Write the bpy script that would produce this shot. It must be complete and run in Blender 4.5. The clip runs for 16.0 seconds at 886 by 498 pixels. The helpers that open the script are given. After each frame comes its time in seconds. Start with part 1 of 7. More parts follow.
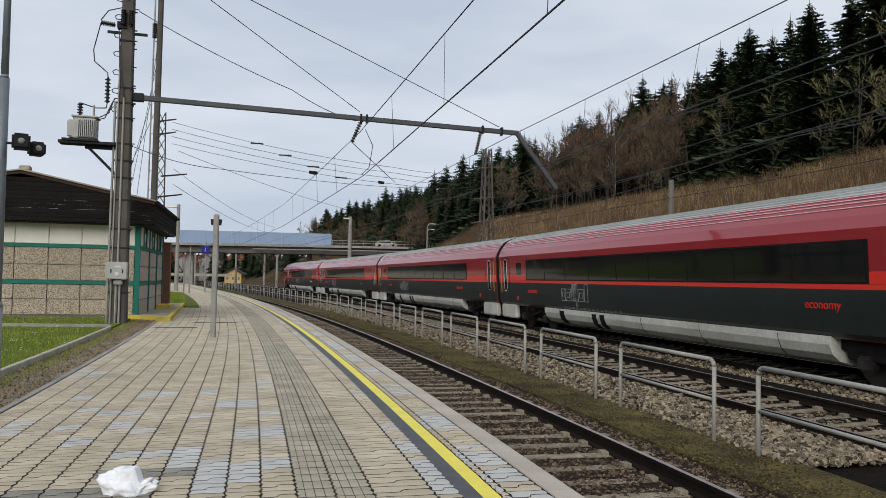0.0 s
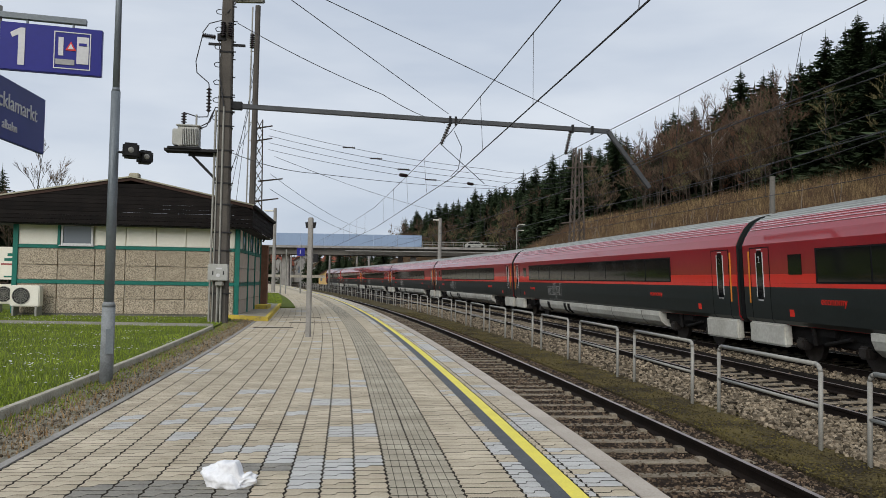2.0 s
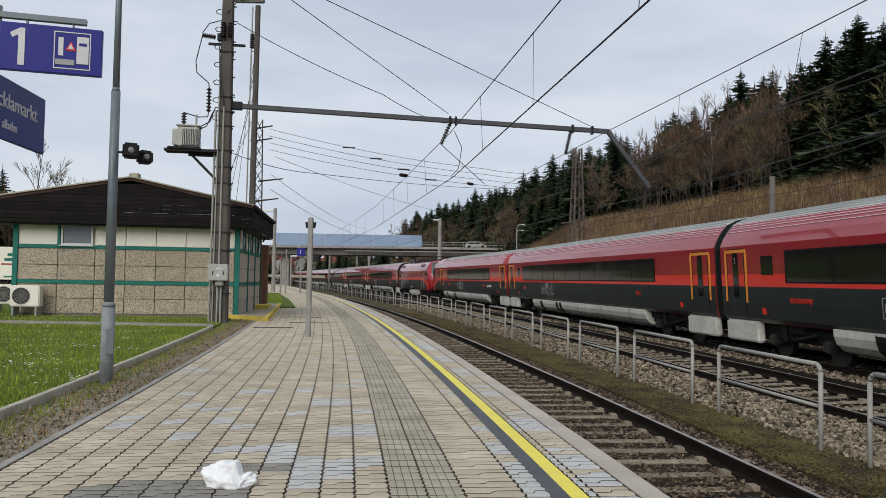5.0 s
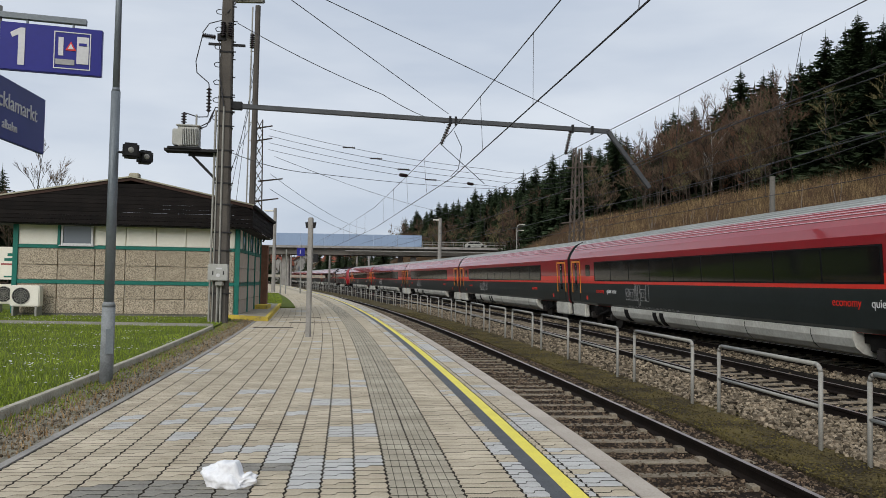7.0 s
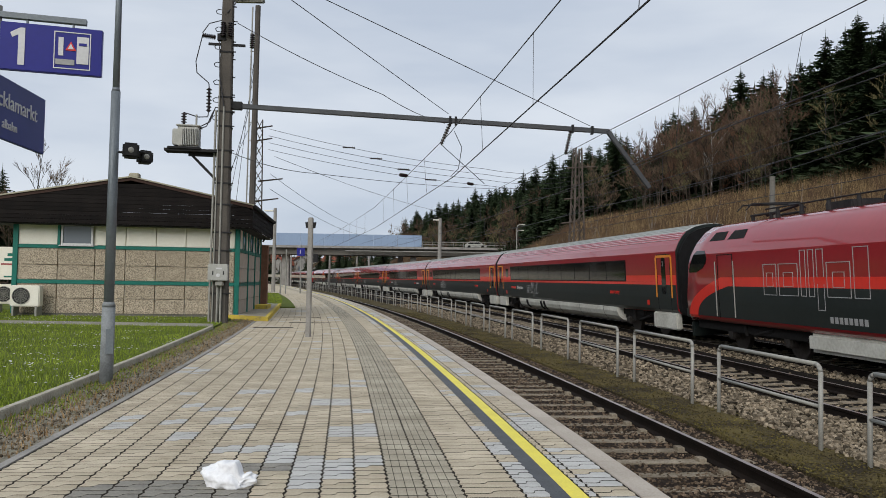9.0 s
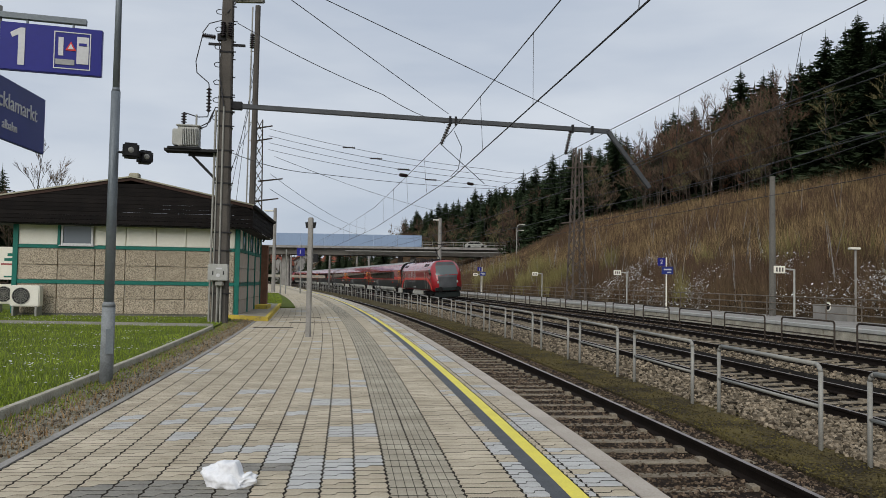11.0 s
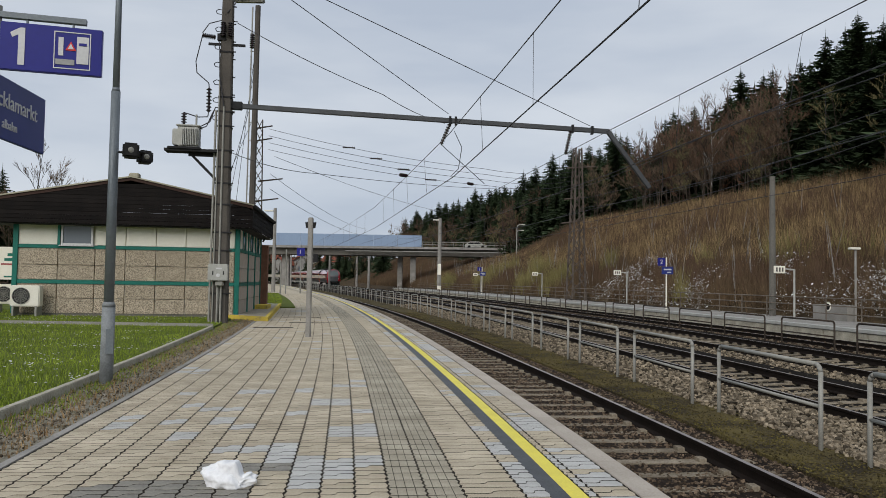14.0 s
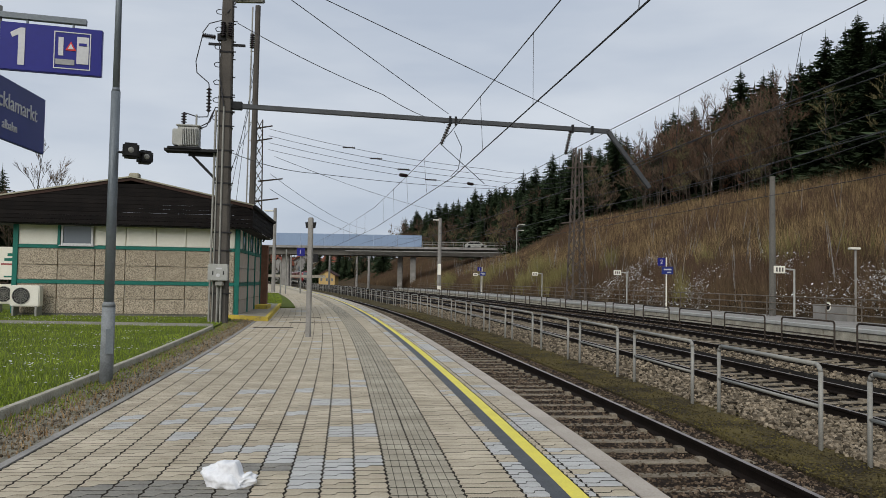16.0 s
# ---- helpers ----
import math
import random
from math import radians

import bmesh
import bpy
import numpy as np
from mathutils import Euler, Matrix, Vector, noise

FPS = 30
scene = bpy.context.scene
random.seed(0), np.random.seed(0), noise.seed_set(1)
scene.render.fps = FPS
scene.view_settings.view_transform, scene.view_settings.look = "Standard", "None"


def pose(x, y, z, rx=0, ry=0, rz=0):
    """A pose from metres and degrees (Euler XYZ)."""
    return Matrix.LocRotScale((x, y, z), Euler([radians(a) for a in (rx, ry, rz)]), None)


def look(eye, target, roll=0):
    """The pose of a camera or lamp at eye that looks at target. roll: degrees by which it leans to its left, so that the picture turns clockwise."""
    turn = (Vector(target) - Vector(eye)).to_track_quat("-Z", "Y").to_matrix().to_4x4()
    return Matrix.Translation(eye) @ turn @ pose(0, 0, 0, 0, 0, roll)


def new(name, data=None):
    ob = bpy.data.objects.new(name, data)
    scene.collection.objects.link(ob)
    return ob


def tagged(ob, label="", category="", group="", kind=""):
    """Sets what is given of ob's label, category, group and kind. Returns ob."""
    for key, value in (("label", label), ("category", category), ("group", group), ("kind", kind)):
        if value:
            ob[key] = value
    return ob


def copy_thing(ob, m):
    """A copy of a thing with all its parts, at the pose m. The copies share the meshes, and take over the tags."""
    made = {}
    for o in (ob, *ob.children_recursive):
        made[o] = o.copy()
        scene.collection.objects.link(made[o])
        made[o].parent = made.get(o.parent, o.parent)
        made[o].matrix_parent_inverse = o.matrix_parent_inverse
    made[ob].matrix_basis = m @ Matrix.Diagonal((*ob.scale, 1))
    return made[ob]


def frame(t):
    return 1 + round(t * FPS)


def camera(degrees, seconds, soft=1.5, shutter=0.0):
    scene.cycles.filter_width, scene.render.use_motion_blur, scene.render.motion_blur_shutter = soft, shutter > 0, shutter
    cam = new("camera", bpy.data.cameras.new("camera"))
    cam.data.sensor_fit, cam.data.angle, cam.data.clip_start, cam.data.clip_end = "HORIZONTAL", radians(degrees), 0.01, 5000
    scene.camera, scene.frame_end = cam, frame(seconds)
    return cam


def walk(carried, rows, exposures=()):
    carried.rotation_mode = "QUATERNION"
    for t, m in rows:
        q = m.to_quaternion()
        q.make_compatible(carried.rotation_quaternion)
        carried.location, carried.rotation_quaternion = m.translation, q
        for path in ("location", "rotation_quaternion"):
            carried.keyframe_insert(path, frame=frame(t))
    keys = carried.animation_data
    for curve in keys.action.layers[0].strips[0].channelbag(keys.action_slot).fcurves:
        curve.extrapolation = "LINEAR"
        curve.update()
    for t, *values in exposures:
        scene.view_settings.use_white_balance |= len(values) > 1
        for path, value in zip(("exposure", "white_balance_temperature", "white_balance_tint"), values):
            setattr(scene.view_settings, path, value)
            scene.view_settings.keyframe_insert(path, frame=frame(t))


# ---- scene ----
# ---- camera ----
EYE = 1.42
cam = camera(60.5, 16.0, soft=0.7)


def aim(left, tilt, roll):
    """Camera pose: degrees turned to the left, upward tilt, lean."""
    a, b = radians(left), radians(tilt)
    way = Vector((-math.sin(a) * math.cos(b), math.cos(a) * math.cos(b), math.sin(b)))
    eye = Vector((0, 0, EYE))
    return look(eye, eye + 10 * way, roll)


PAN = [(0.0, -6.75), (0.1, -4.4), (0.2, -2.95), (0.3, -1.95), (0.4, -1.3), (0.5, -0.94), (0.6, -0.53), (0.7, -0.31),
       (0.8, -0.19), (0.9, -0.11), (1.0, -0.054), (1.2, -0.01), (1.5, 0.0), (16.0, 0.0)]
walk(cam, [(t, aim(a, 2.35 - 0.005 * a, 1.0 - 0.006 * a)) for t, a in PAN], [(0.0, 0.1), (9.2, 0.1), (11.3, -0.05), (16.0, -0.05)])

# ---- light: overcast spring sky ----
world = bpy.data.worlds.new("overcast_sky")
scene.world = world
world.use_nodes = True
wn, wl = world.node_tree.nodes, world.node_tree.links
wn.clear()
sky = wn.new("ShaderNodeTexSky")
sky.sky_type, sky.sun_disc = "NISHITA", False
sky.sun_elevation, sky.sun_rotation = radians(34.5), radians(202)
back_sky = wn.new("ShaderNodeBackground")
back_sky.inputs["Strength"].default_value = 0.06
wl.new(sky.outputs[0], back_sky.inputs["Color"])
tex = wn.new("ShaderNodeTexCoord")
stretch = wn.new("ShaderNodeMapping")
stretch.inputs["Scale"].default_value = (1.0, 1.6, 4.5)
clouds = wn.new("ShaderNodeTexNoise")
clouds.inputs["Scale"].default_value, clouds.inputs["Detail"].default_value = 1.7, 5.0
clouds.inputs["Roughness"].default_value = 0.5
ramp = wn.new("ShaderNodeValToRGB")
ramp.color_ramp.elements[0].position, ramp.color_ramp.elements[0].color = 0.36, (0.475, 0.538, 0.64, 1)
ramp.color_ramp.elements[1].position, ramp.color_ramp.elements[1].color = 0.66, (0.68, 0.726, 0.79, 1)
back_cloud = wn.new("ShaderNodeBackground")
back_cloud.inputs["Strength"].default_value = 1.08
both = wn.new("ShaderNodeMixShader")
both.inputs[0].default_value = 0.9
wout = wn.new("ShaderNodeOutputWorld")
wl.new(tex.outputs["Generated"], stretch.inputs["Vector"])
wl.new(stretch.outputs[0], clouds.inputs["Vector"])
wl.new(clouds.outputs["Fac"], ramp.inputs[0])
wl.new(ramp.outputs[0], back_cloud.inputs["Color"])
wl.new(back_sky.outputs[0], both.inputs[1])
wl.new(back_cloud.outputs[0], both.inputs[2])
wl.new(both.outputs[0], wout.inputs[0])
sun_data = bpy.data.lights.new("sun", "SUN")
sun_data.energy, sun_data.angle, sun_data.color = 1.9, radians(45), (1.0, 0.95, 0.885)
sun = new("sun", sun_data)
sun.matrix_world = look((-32, -78, 58), (0, 0, 0))


# ---- materials ----
def material(name, base, rough=0.7, metal=0.0, dark=None, scale=3.0, grain=40.0, bump=0.15, coat=0.0, per_piece=0.0, mix=(0.35, 0.65)):
    """Two-scale procedural surface: base and dark blend by broad stains, fine grain drives relief and gloss."""
    m = bpy.data.materials.new(name)
    m.use_nodes = True
    n, l = m.node_tree.nodes, m.node_tree.links
    b = n["Principled BSDF"]
    b.inputs["Roughness"].default_value, b.inputs["Metallic"].default_value = rough, metal
    b.inputs["Specular IOR Level"].default_value = 0.5 if rough < 0.3 or metal > 0.5 else 0.28 if rough < 0.65 else 0.08
    if coat:
        b.inputs["Coat Weight"].default_value, b.inputs["Coat Roughness"].default_value, b.inputs["Coat IOR"].default_value = coat, 0.06, 1.55
    dark = dark or tuple(c * 0.72 for c in base)
    co = n.new("ShaderNodeTexCoord")
    big, fine = n.new("ShaderNodeTexNoise"), n.new("ShaderNodeTexNoise")
    big.inputs["Scale"].default_value, big.inputs["Detail"].default_value = scale, 4
    fine.inputs["Scale"].default_value, fine.inputs["Detail"].default_value = grain, 3
    for t in (big, fine):
        l.new(co.outputs["Object"], t.inputs["Vector"])
    add = n.new("ShaderNodeMath")
    add.operation = "MULTIPLY_ADD"
    add.inputs[1].default_value = 0.45
    l.new(fine.outputs["Fac"], add.inputs[0])
    half = n.new("ShaderNodeMath")
    half.operation = "MULTIPLY"
    half.inputs[1].default_value = 0.55
    l.new(big.outputs["Fac"], half.inputs[0])
    l.new(half.outputs[0], add.inputs[2])
    r = n.new("ShaderNodeValToRGB")
    r.color_ramp.elements[0].position, r.color_ramp.elements[0].color = mix[0], (*dark, 1)
    r.color_ramp.elements[1].position, r.color_ramp.elements[1].color = mix[1], (*base, 1)
    l.new(add.outputs[0], r.inputs[0])
    colour = r.outputs[0]
    if per_piece:
        info = n.new("ShaderNodeObjectInfo")
        isl = n.new("ShaderNodeNewGeometry")
        summ = n.new("ShaderNodeMath")
        summ.operation = "ADD"
        l.new(info.outputs["Random"], summ.inputs[0])
        l.new(isl.outputs["Random Per Island"], summ.inputs[1])
        fr = n.new("ShaderNodeMath")
        fr.operation = "FRACT"
        l.new(summ.outputs[0], fr.inputs[0])
        rng = n.new("ShaderNodeMapRange")
        rng.inputs["To Min"].default_value, rng.inputs["To Max"].default_value = 1 - per_piece, 1 + per_piece
        l.new(fr.outputs[0], rng.inputs["Value"])
        hsv = n.new("ShaderNodeHueSaturation")
        l.new(rng.outputs[0], hsv.inputs["Value"])
        l.new(colour, hsv.inputs["Color"])
        colour = hsv.outputs[0]
    l.new(colour, b.inputs["Base Color"])
    if bump:
        bp = n.new("ShaderNodeBump")
        bp.inputs["Strength"].default_value, bp.inputs["Distance"].default_value = bump, 0.01
        l.new(fine.outputs["Fac"], bp.inputs["Height"])
        l.new(bp.outputs[0], b.inputs["Normal"])
    return m


def glass(name, tint, rough=0.03, alpha=0.0):
    m = bpy.data.materials.new(name)
    m.use_nodes = True
    b = m.node_tree.nodes["Principled BSDF"]
    b.inputs["Base Color"].default_value = (*tint, 1)
    b.inputs["Roughness"].default_value = rough
    b.inputs["IOR"].default_value = 1.5
    b.inputs["Transmission Weight"].default_value = alpha
    return m


M = dict(
    rail_top=material("polished_rail", (0.48, 0.43, 0.40), 0.45, 0.9, (0.33, 0.29, 0.27), 2, 60, 0.05),
    rail=material("rusty_rail", (0.018, 0.013, 0.010), 0.75, 0.0, (0.009, 0.007, 0.006), 4, 60, 0.3),
    sleeper=material("weathered_sleeper", (0.29, 0.25, 0.19), 0.9, 0, (0.12, 0.098, 0.07), 5, 45, 0.5, per_piece=0.2),
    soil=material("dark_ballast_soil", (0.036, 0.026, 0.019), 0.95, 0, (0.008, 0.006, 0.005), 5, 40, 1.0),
    # near black: the shade in gaps between the stones is put into this colour
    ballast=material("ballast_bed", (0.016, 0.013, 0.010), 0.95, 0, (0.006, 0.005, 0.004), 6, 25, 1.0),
    stone=material("ballast_stone", (0.285, 0.235, 0.168), 0.9, 0, (0.09, 0.073, 0.052), 8, 60, 0.4, per_piece=0.8),
    stone_dark=material("brown_ballast_stone", (0.17, 0.125, 0.088), 0.9, 0, (0.04, 0.03, 0.021), 6, 60, 0.4, per_piece=0.7),
    moss=material("mossy_cinder", (0.12, 0.096, 0.038), 0.95, 0, (0.032, 0.026, 0.018), 1.3, 30, 1.0, mix=(0.42, 0.6)),
    paver=material("beige_concrete_paver", (0.56, 0.492, 0.375), 0.85, 0, (0.35, 0.30, 0.218), 2.2, 90, 0.3, per_piece=0.09),
    paver_light=material("light_grey_paver", (0.53, 0.53, 0.51), 0.85, 0, (0.40, 0.395, 0.375), 3, 70, 0.25, per_piece=0.06),
    paver_grey=material("grey_grooved_paver", (0.44, 0.40, 0.315), 0.9, 0, (0.28, 0.252, 0.192), 2.5, 70, 0.3, per_piece=0.08),
    joint=material("paver_joint", (0.034, 0.028, 0.021), 0.95, 0, (0.014, 0.012, 0.009), 4, 50, 0.5),
    coping=material("concrete_coping", (0.48, 0.43, 0.37), 0.85, 0, (0.36, 0.32, 0.27), 2, 60, 0.3, per_piece=0.05),
    yellow=material("yellow_line_paint", (0.80, 0.70, 0.10), 0.6, 0, (0.68, 0.58, 0.09), 4, 60, 0.15),
    black=material("black_line_paint", (0.085, 0.09, 0.095), 0.6, 0, (0.05, 0.055, 0.06), 5, 60, 0.15, mix=(0.3, 0.62)),
    concrete=material("grey_concrete", (0.36, 0.345, 0.32), 0.9, 0, (0.22, 0.21, 0.19), 1.2, 40, 0.35),
    concrete_dark=material("bridge_concrete", (0.19, 0.18, 0.16), 0.9, 0, (0.11, 0.105, 0.092), 0.5, 12, 0.3),
    concrete_mast=material("mast_concrete", (0.125, 0.112, 0.098), 0.9, 0, (0.075, 0.068, 0.06), 1.5, 40, 0.35),
    wall2=material("platform_wall_concrete", (0.50, 0.47, 0.38), 0.9, 0, (0.27, 0.25, 0.20), 2.2, 30, 0.3),
    beam=material("dull_grey_beam_steel", (0.095, 0.10, 0.105), 0.6, 0.2, (0.065, 0.068, 0.072), 1.5, 30, 0.08),
    galv=material("galvanised_steel", (0.36, 0.355, 0.32), 0.6, 0.15, (0.24, 0.235, 0.21), 4, 60, 0.1),
    pole=material("painted_grey_steel", (0.20, 0.225, 0.24), 0.5, 0.3, (0.15, 0.17, 0.185), 2, 40, 0.08),
    dark_steel=material("dark_steel", (0.04, 0.04, 0.04), 0.7, 0.0, (0.02, 0.02, 0.022), 4, 40, 0.15),
    rust_steel=material("rusty_lattice_steel", (0.075, 0.06, 0.048), 0.8, 0.1, (0.04, 0.032, 0.026), 3, 40, 0.2),
    lattice_steel=material("weathered_lattice_steel", (0.16, 0.135, 0.115), 0.75, 0.1, (0.07, 0.055, 0.045), 3, 40, 0.2),
    wire=material("overhead_wire", (0.06, 0.06, 0.065), 0.6, 0.3, (0.04, 0.04, 0.045), 2, 20, 0),
    insul=material("brown_porcelain", (0.03, 0.02, 0.02), 0.25, 0, (0.02, 0.014, 0.014), 5, 30, 0),
    red=material("dark_red_train_paint", (0.30, 0.008, 0.014), 0.5, 0, (0.26, 0.007, 0.012), 0.6, 6, 0.0, coat=1.0),
    red_light=material("bright_red_train_paint", (0.72, 0.030, 0.018), 0.35, 0, (0.64, 0.026, 0.016), 0.6, 6, 0.02, coat=0.4),
    anth=material("anthracite_train_paint", (0.017, 0.023, 0.022), 0.42, 0, (0.012, 0.017, 0.016), 0.7, 8, 0.02, coat=0.15),
    skirt=material("light_grey_train_skirt", (0.62, 0.62, 0.56), 0.5, 0, (0.42, 0.41, 0.36), 1.2, 12, 0.06),
    roof=material("grey_ribbed_train_roof", (0.44, 0.46, 0.45), 0.5, 0, (0.32, 0.335, 0.325), 0.8, 12, 0.08),
    sheen_rib=material("sky_sheen_roof_rib", (0.62, 0.42, 0.45), 0.45, 0, (0.50, 0.32, 0.35), 0.8, 12, 0.05),
    under=material("black_running_gear", (0.022, 0.021, 0.02), 0.7, 0.1, (0.012, 0.011, 0.011), 3, 20, 0.3),
    wheel=material("worn_wheel_steel", (0.09, 0.08, 0.075), 0.5, 0.7, (0.05, 0.045, 0.04), 6, 40, 0.1),
    rubber=material("black_gangway_rubber", (0.015, 0.015, 0.016), 0.7, 0, (0.01, 0.01, 0.01), 4, 30, 0.1),
    band=glass("tinted_train_glass", (0.006, 0.007, 0.008), 0.06),
    orange=material("orange_door_trim", (0.72, 0.27, 0.03), 0.5, 0, (0.62, 0.22, 0.025), 3, 30, 0.03),
    white=material("white_lettering", (0.66, 0.66, 0.66), 0.5, 0, (0.56, 0.56, 0.56), 4, 30, 0.03),
    grey_line=material("grey_outline_lettering", (0.36, 0.36, 0.35), 0.5, 0, (0.28, 0.28, 0.28), 4, 30, 0.03),
    cab_glass=glass("cab_windscreen_glass", (0.10, 0.12, 0.12), 0.08),
    roof_slate=material("dark_brown_shingle_board", (0.019, 0.016, 0.015), 0.85, 0, (0.010, 0.009, 0.009), 2, 30, 0.4, per_piece=0.15),
    white_panel=material("off_white_wall_panel", (0.86, 0.83, 0.73), 0.7, 0, (0.76, 0.73, 0.63), 1.2, 30, 0.08, per_piece=0.04),
    green=material("green_painted_trim", (0.012, 0.17, 0.13), 0.5, 0, (0.01, 0.13, 0.10), 2, 30, 0.06),
    pebble=material("exposed_pebble_panel", (0.60, 0.515, 0.39), 0.9, 0, (0.11, 0.088, 0.066), 34, 90, 0.9, per_piece=0.08, mix=(0.40, 0.58)),
    grass=material("lawn_soil", (0.12, 0.15, 0.03), 0.95, 0, (0.07, 0.09, 0.02), 1.2, 30, 0.8),
    blade=material("grass_blade", (0.26, 0.33, 0.045), 0.8, 0, (0.13, 0.18, 0.027), 0.7, 5, 0, per_piece=0.3),
    gravel=material("edge_gravel", (0.34, 0.315, 0.26), 0.95, 0, (0.10, 0.092, 0.055), 5, 30, 1.0),
    sign_blue=material("blue_sign_enamel", (0.020, 0.022, 0.225), 0.35, 0, (0.018, 0.020, 0.20), 1.5, 20, 0.02),
    sign_navy=material("navy_sign_enamel", (0.030, 0.045, 0.21), 0.4, 0, (0.026, 0.038, 0.185), 1.5, 20, 0.02),
    snow=material("old_snow", (0.86, 0.87, 0.88), 0.8, 0, (0.72, 0.73, 0.75), 9, 50, 0.6),
    damp=material("damp_paver", (0.30, 0.28, 0.23), 0.5, 0, (0.14, 0.13, 0.11), 5, 50, 0.2),
    hill=material("leaf_litter_slope", (0.10, 0.072, 0.040), 0.95, 0, (0.03, 0.022, 0.014), 0.35, 3, 0.6),
    noise_blue=material("blue_grey_barrier_panel", (0.27, 0.36, 0.50), 0.45, 0, (0.24, 0.32, 0.45), 0.3, 3, 0.03),
    ochre=material("ochre_render", (0.60, 0.42, 0.18), 0.9, 0, (0.50, 0.35, 0.15), 0.8, 10, 0.1),
    tile=material("brown_roof_tile", (0.09, 0.055, 0.045), 0.85, 0, (0.05, 0.032, 0.028), 1, 12, 0.3),
    trafo=material("pale_grey_enamel", (0.46, 0.46, 0.43), 0.6, 0.1, (0.34, 0.34, 0.31), 3, 30, 0.1),
    brick=material("brick_pillar", (0.26, 0.13, 0.085), 0.9, 0, (0.16, 0.085, 0.06), 4, 30, 0.3),
)


# ---- mesh helpers ----
def mesh_object(name, verts, faces, mat, smooth=False):
    me = bpy.data.meshes.new(name)
    me.from_pydata(verts, [], faces)
    for m in (mat if isinstance(mat, (list, tuple)) else [mat]):
        me.materials.append(m)
    if smooth:
        me.polygons.foreach_set("use_smooth", [True] * len(me.polygons))
    return new(name, me)


def part(name, bm, mat, parent=None, label="", smooth=False):
    """Links a bmesh as one mesh object under a thing or a part."""
    me = bpy.data.meshes.new(name)
    bmesh.ops.recalc_face_normals(bm, faces=bm.faces)
    bm.to_mesh(me)
    bm.free()
    me.materials.append(mat)
    if smooth:
        me.polygons.foreach_set("use_smooth", [True] * len(me.polygons))
    ob = new(name, me)
    if parent:
        ob.parent = parent
    return tagged(ob, label)


def thing(name, label, category, group="", m=None, kind=""):
    ob = new(name)
    ob.empty_display_size = 0.2
    if m is not None:
        ob.matrix_world = m
    return tagged(ob, label, category, group, kind)


def box(bm, c, size, rot=None, bevel=0.0):
    m = Matrix.Translation(c) @ (rot or Matrix()) @ Matrix.Diagonal((*size, 1))
    r = bmesh.ops.create_cube(bm, size=1, matrix=m)
    if bevel:
        es = list({e for v in r["verts"] for e in v.link_edges})
        bmesh.ops.bevel(bm, geom=es, offset=bevel, segments=2, affect="EDGES")


def tube(bm, p, q, r0, r1=None, n=8, caps=True):
    p, q = Vector(p), Vector(q)
    r1 = r0 if r1 is None else r1
    d = q - p
    m = Matrix.Translation((p + q) / 2) @ d.to_track_quat("Z", "Y").to_matrix().to_4x4()
    bmesh.ops.create_cone(bm, cap_ends=caps, segments=n, radius1=r0, radius2=r1, depth=d.length, matrix=m)


def pipe(bm, pts, r, n=8):
    for a, b in zip(pts[:-1], pts[1:]):
        tube(bm, a, b, r, r, n)


def prism(bm, pts, axis, lo, hi):
    """Extrudes a flat outline; axis 0: pts are (y, z) along x; 1: (x, z) along y; 2: (x, y) along z."""
    def at(p, h):
        return (h, p[0], p[1]) if axis == 0 else (p[0], h, p[1]) if axis == 1 else (p[0], p[1], h)
    a = [bm.verts.new(at(p, lo)) for p in pts]
    b = [bm.verts.new(at(p, hi)) for p in pts]
    bm.faces.new(a)
    bm.faces.new(b[::-1])
    for i in range(len(pts)):
        j = (i + 1) % len(pts)
        bm.faces.new((a[i], b[i], b[j], a[j]))


def text_part(name, body, size, mat, m, parent=None, depth=0.004, label="", align="LEFT"):
    cu = bpy.data.curves.new(name, "FONT")
    cu.body, cu.size, cu.extrude, cu.align_x = body, size, depth, align
    tmp = bpy.data.objects.new(name, cu)
    scene.collection.objects.link(tmp)
    me = bpy.data.meshes.new_from_object(tmp.evaluated_get(bpy.context.evaluated_depsgraph_get()))
    bpy.data.objects.remove(tmp)
    me.materials.clear()
    me.materials.append(mat)
    ob = new(name, me)
    if parent:
        ob.parent = parent
    ob.matrix_local = m
    return tagged(ob, label)


# ---- plan: the line of the main track, by distance s and offset to the right ----
def bend(s):
    c = np.clip(s, -30, 230)
    k = 0.002257 - 2.4555e-5 * c + 1.3543e-7 * c * c / 2
    return np.where(s < -30, k * np.clip((s + 90) / 60, 0, 1), np.where(s > 230, k * np.clip((330 - s) / 100, 0, 1), k))


LS = np.arange(-700, 1400, 0.5)
LK = bend(LS)
LI = int(np.argmin(abs(LS)))
LA = np.cumsum((LK + np.r_[LK[0], LK[:-1]]) / 2 * 0.5)
LA = LA - LA[LI] + 0.12643
LX = -np.cumsum(np.sin(LA)) * 0.5
LX = LX - LX[LI] + 10.408
LY = np.cumsum(np.cos(LA)) * 0.5
LY = LY - LY[LI] + 20


def at(s, off, z=0.0):
    a = np.interp(s, LS, LA)
    return Vector((float(np.interp(s, LS, LX) + off * np.cos(a)), float(np.interp(s, LS, LY) + off * np.sin(a)), float(z)))


def heading(s):
    return float(np.interp(s, LS, LA))


def spot(s, off, z=0.0, turn=0.0):
    """Pose at a place of the plan, facing along the track."""
    return Matrix.Translation(at(s, off, z)) @ Matrix.Rotation(heading(s) + turn, 4, "Z")


def edge(s):
    """Offset of the platform's edge."""
    return -10.83 - 0.0265 * float(np.clip(s, -60, 75)) - 0.004 * max(0.0, s - 75)


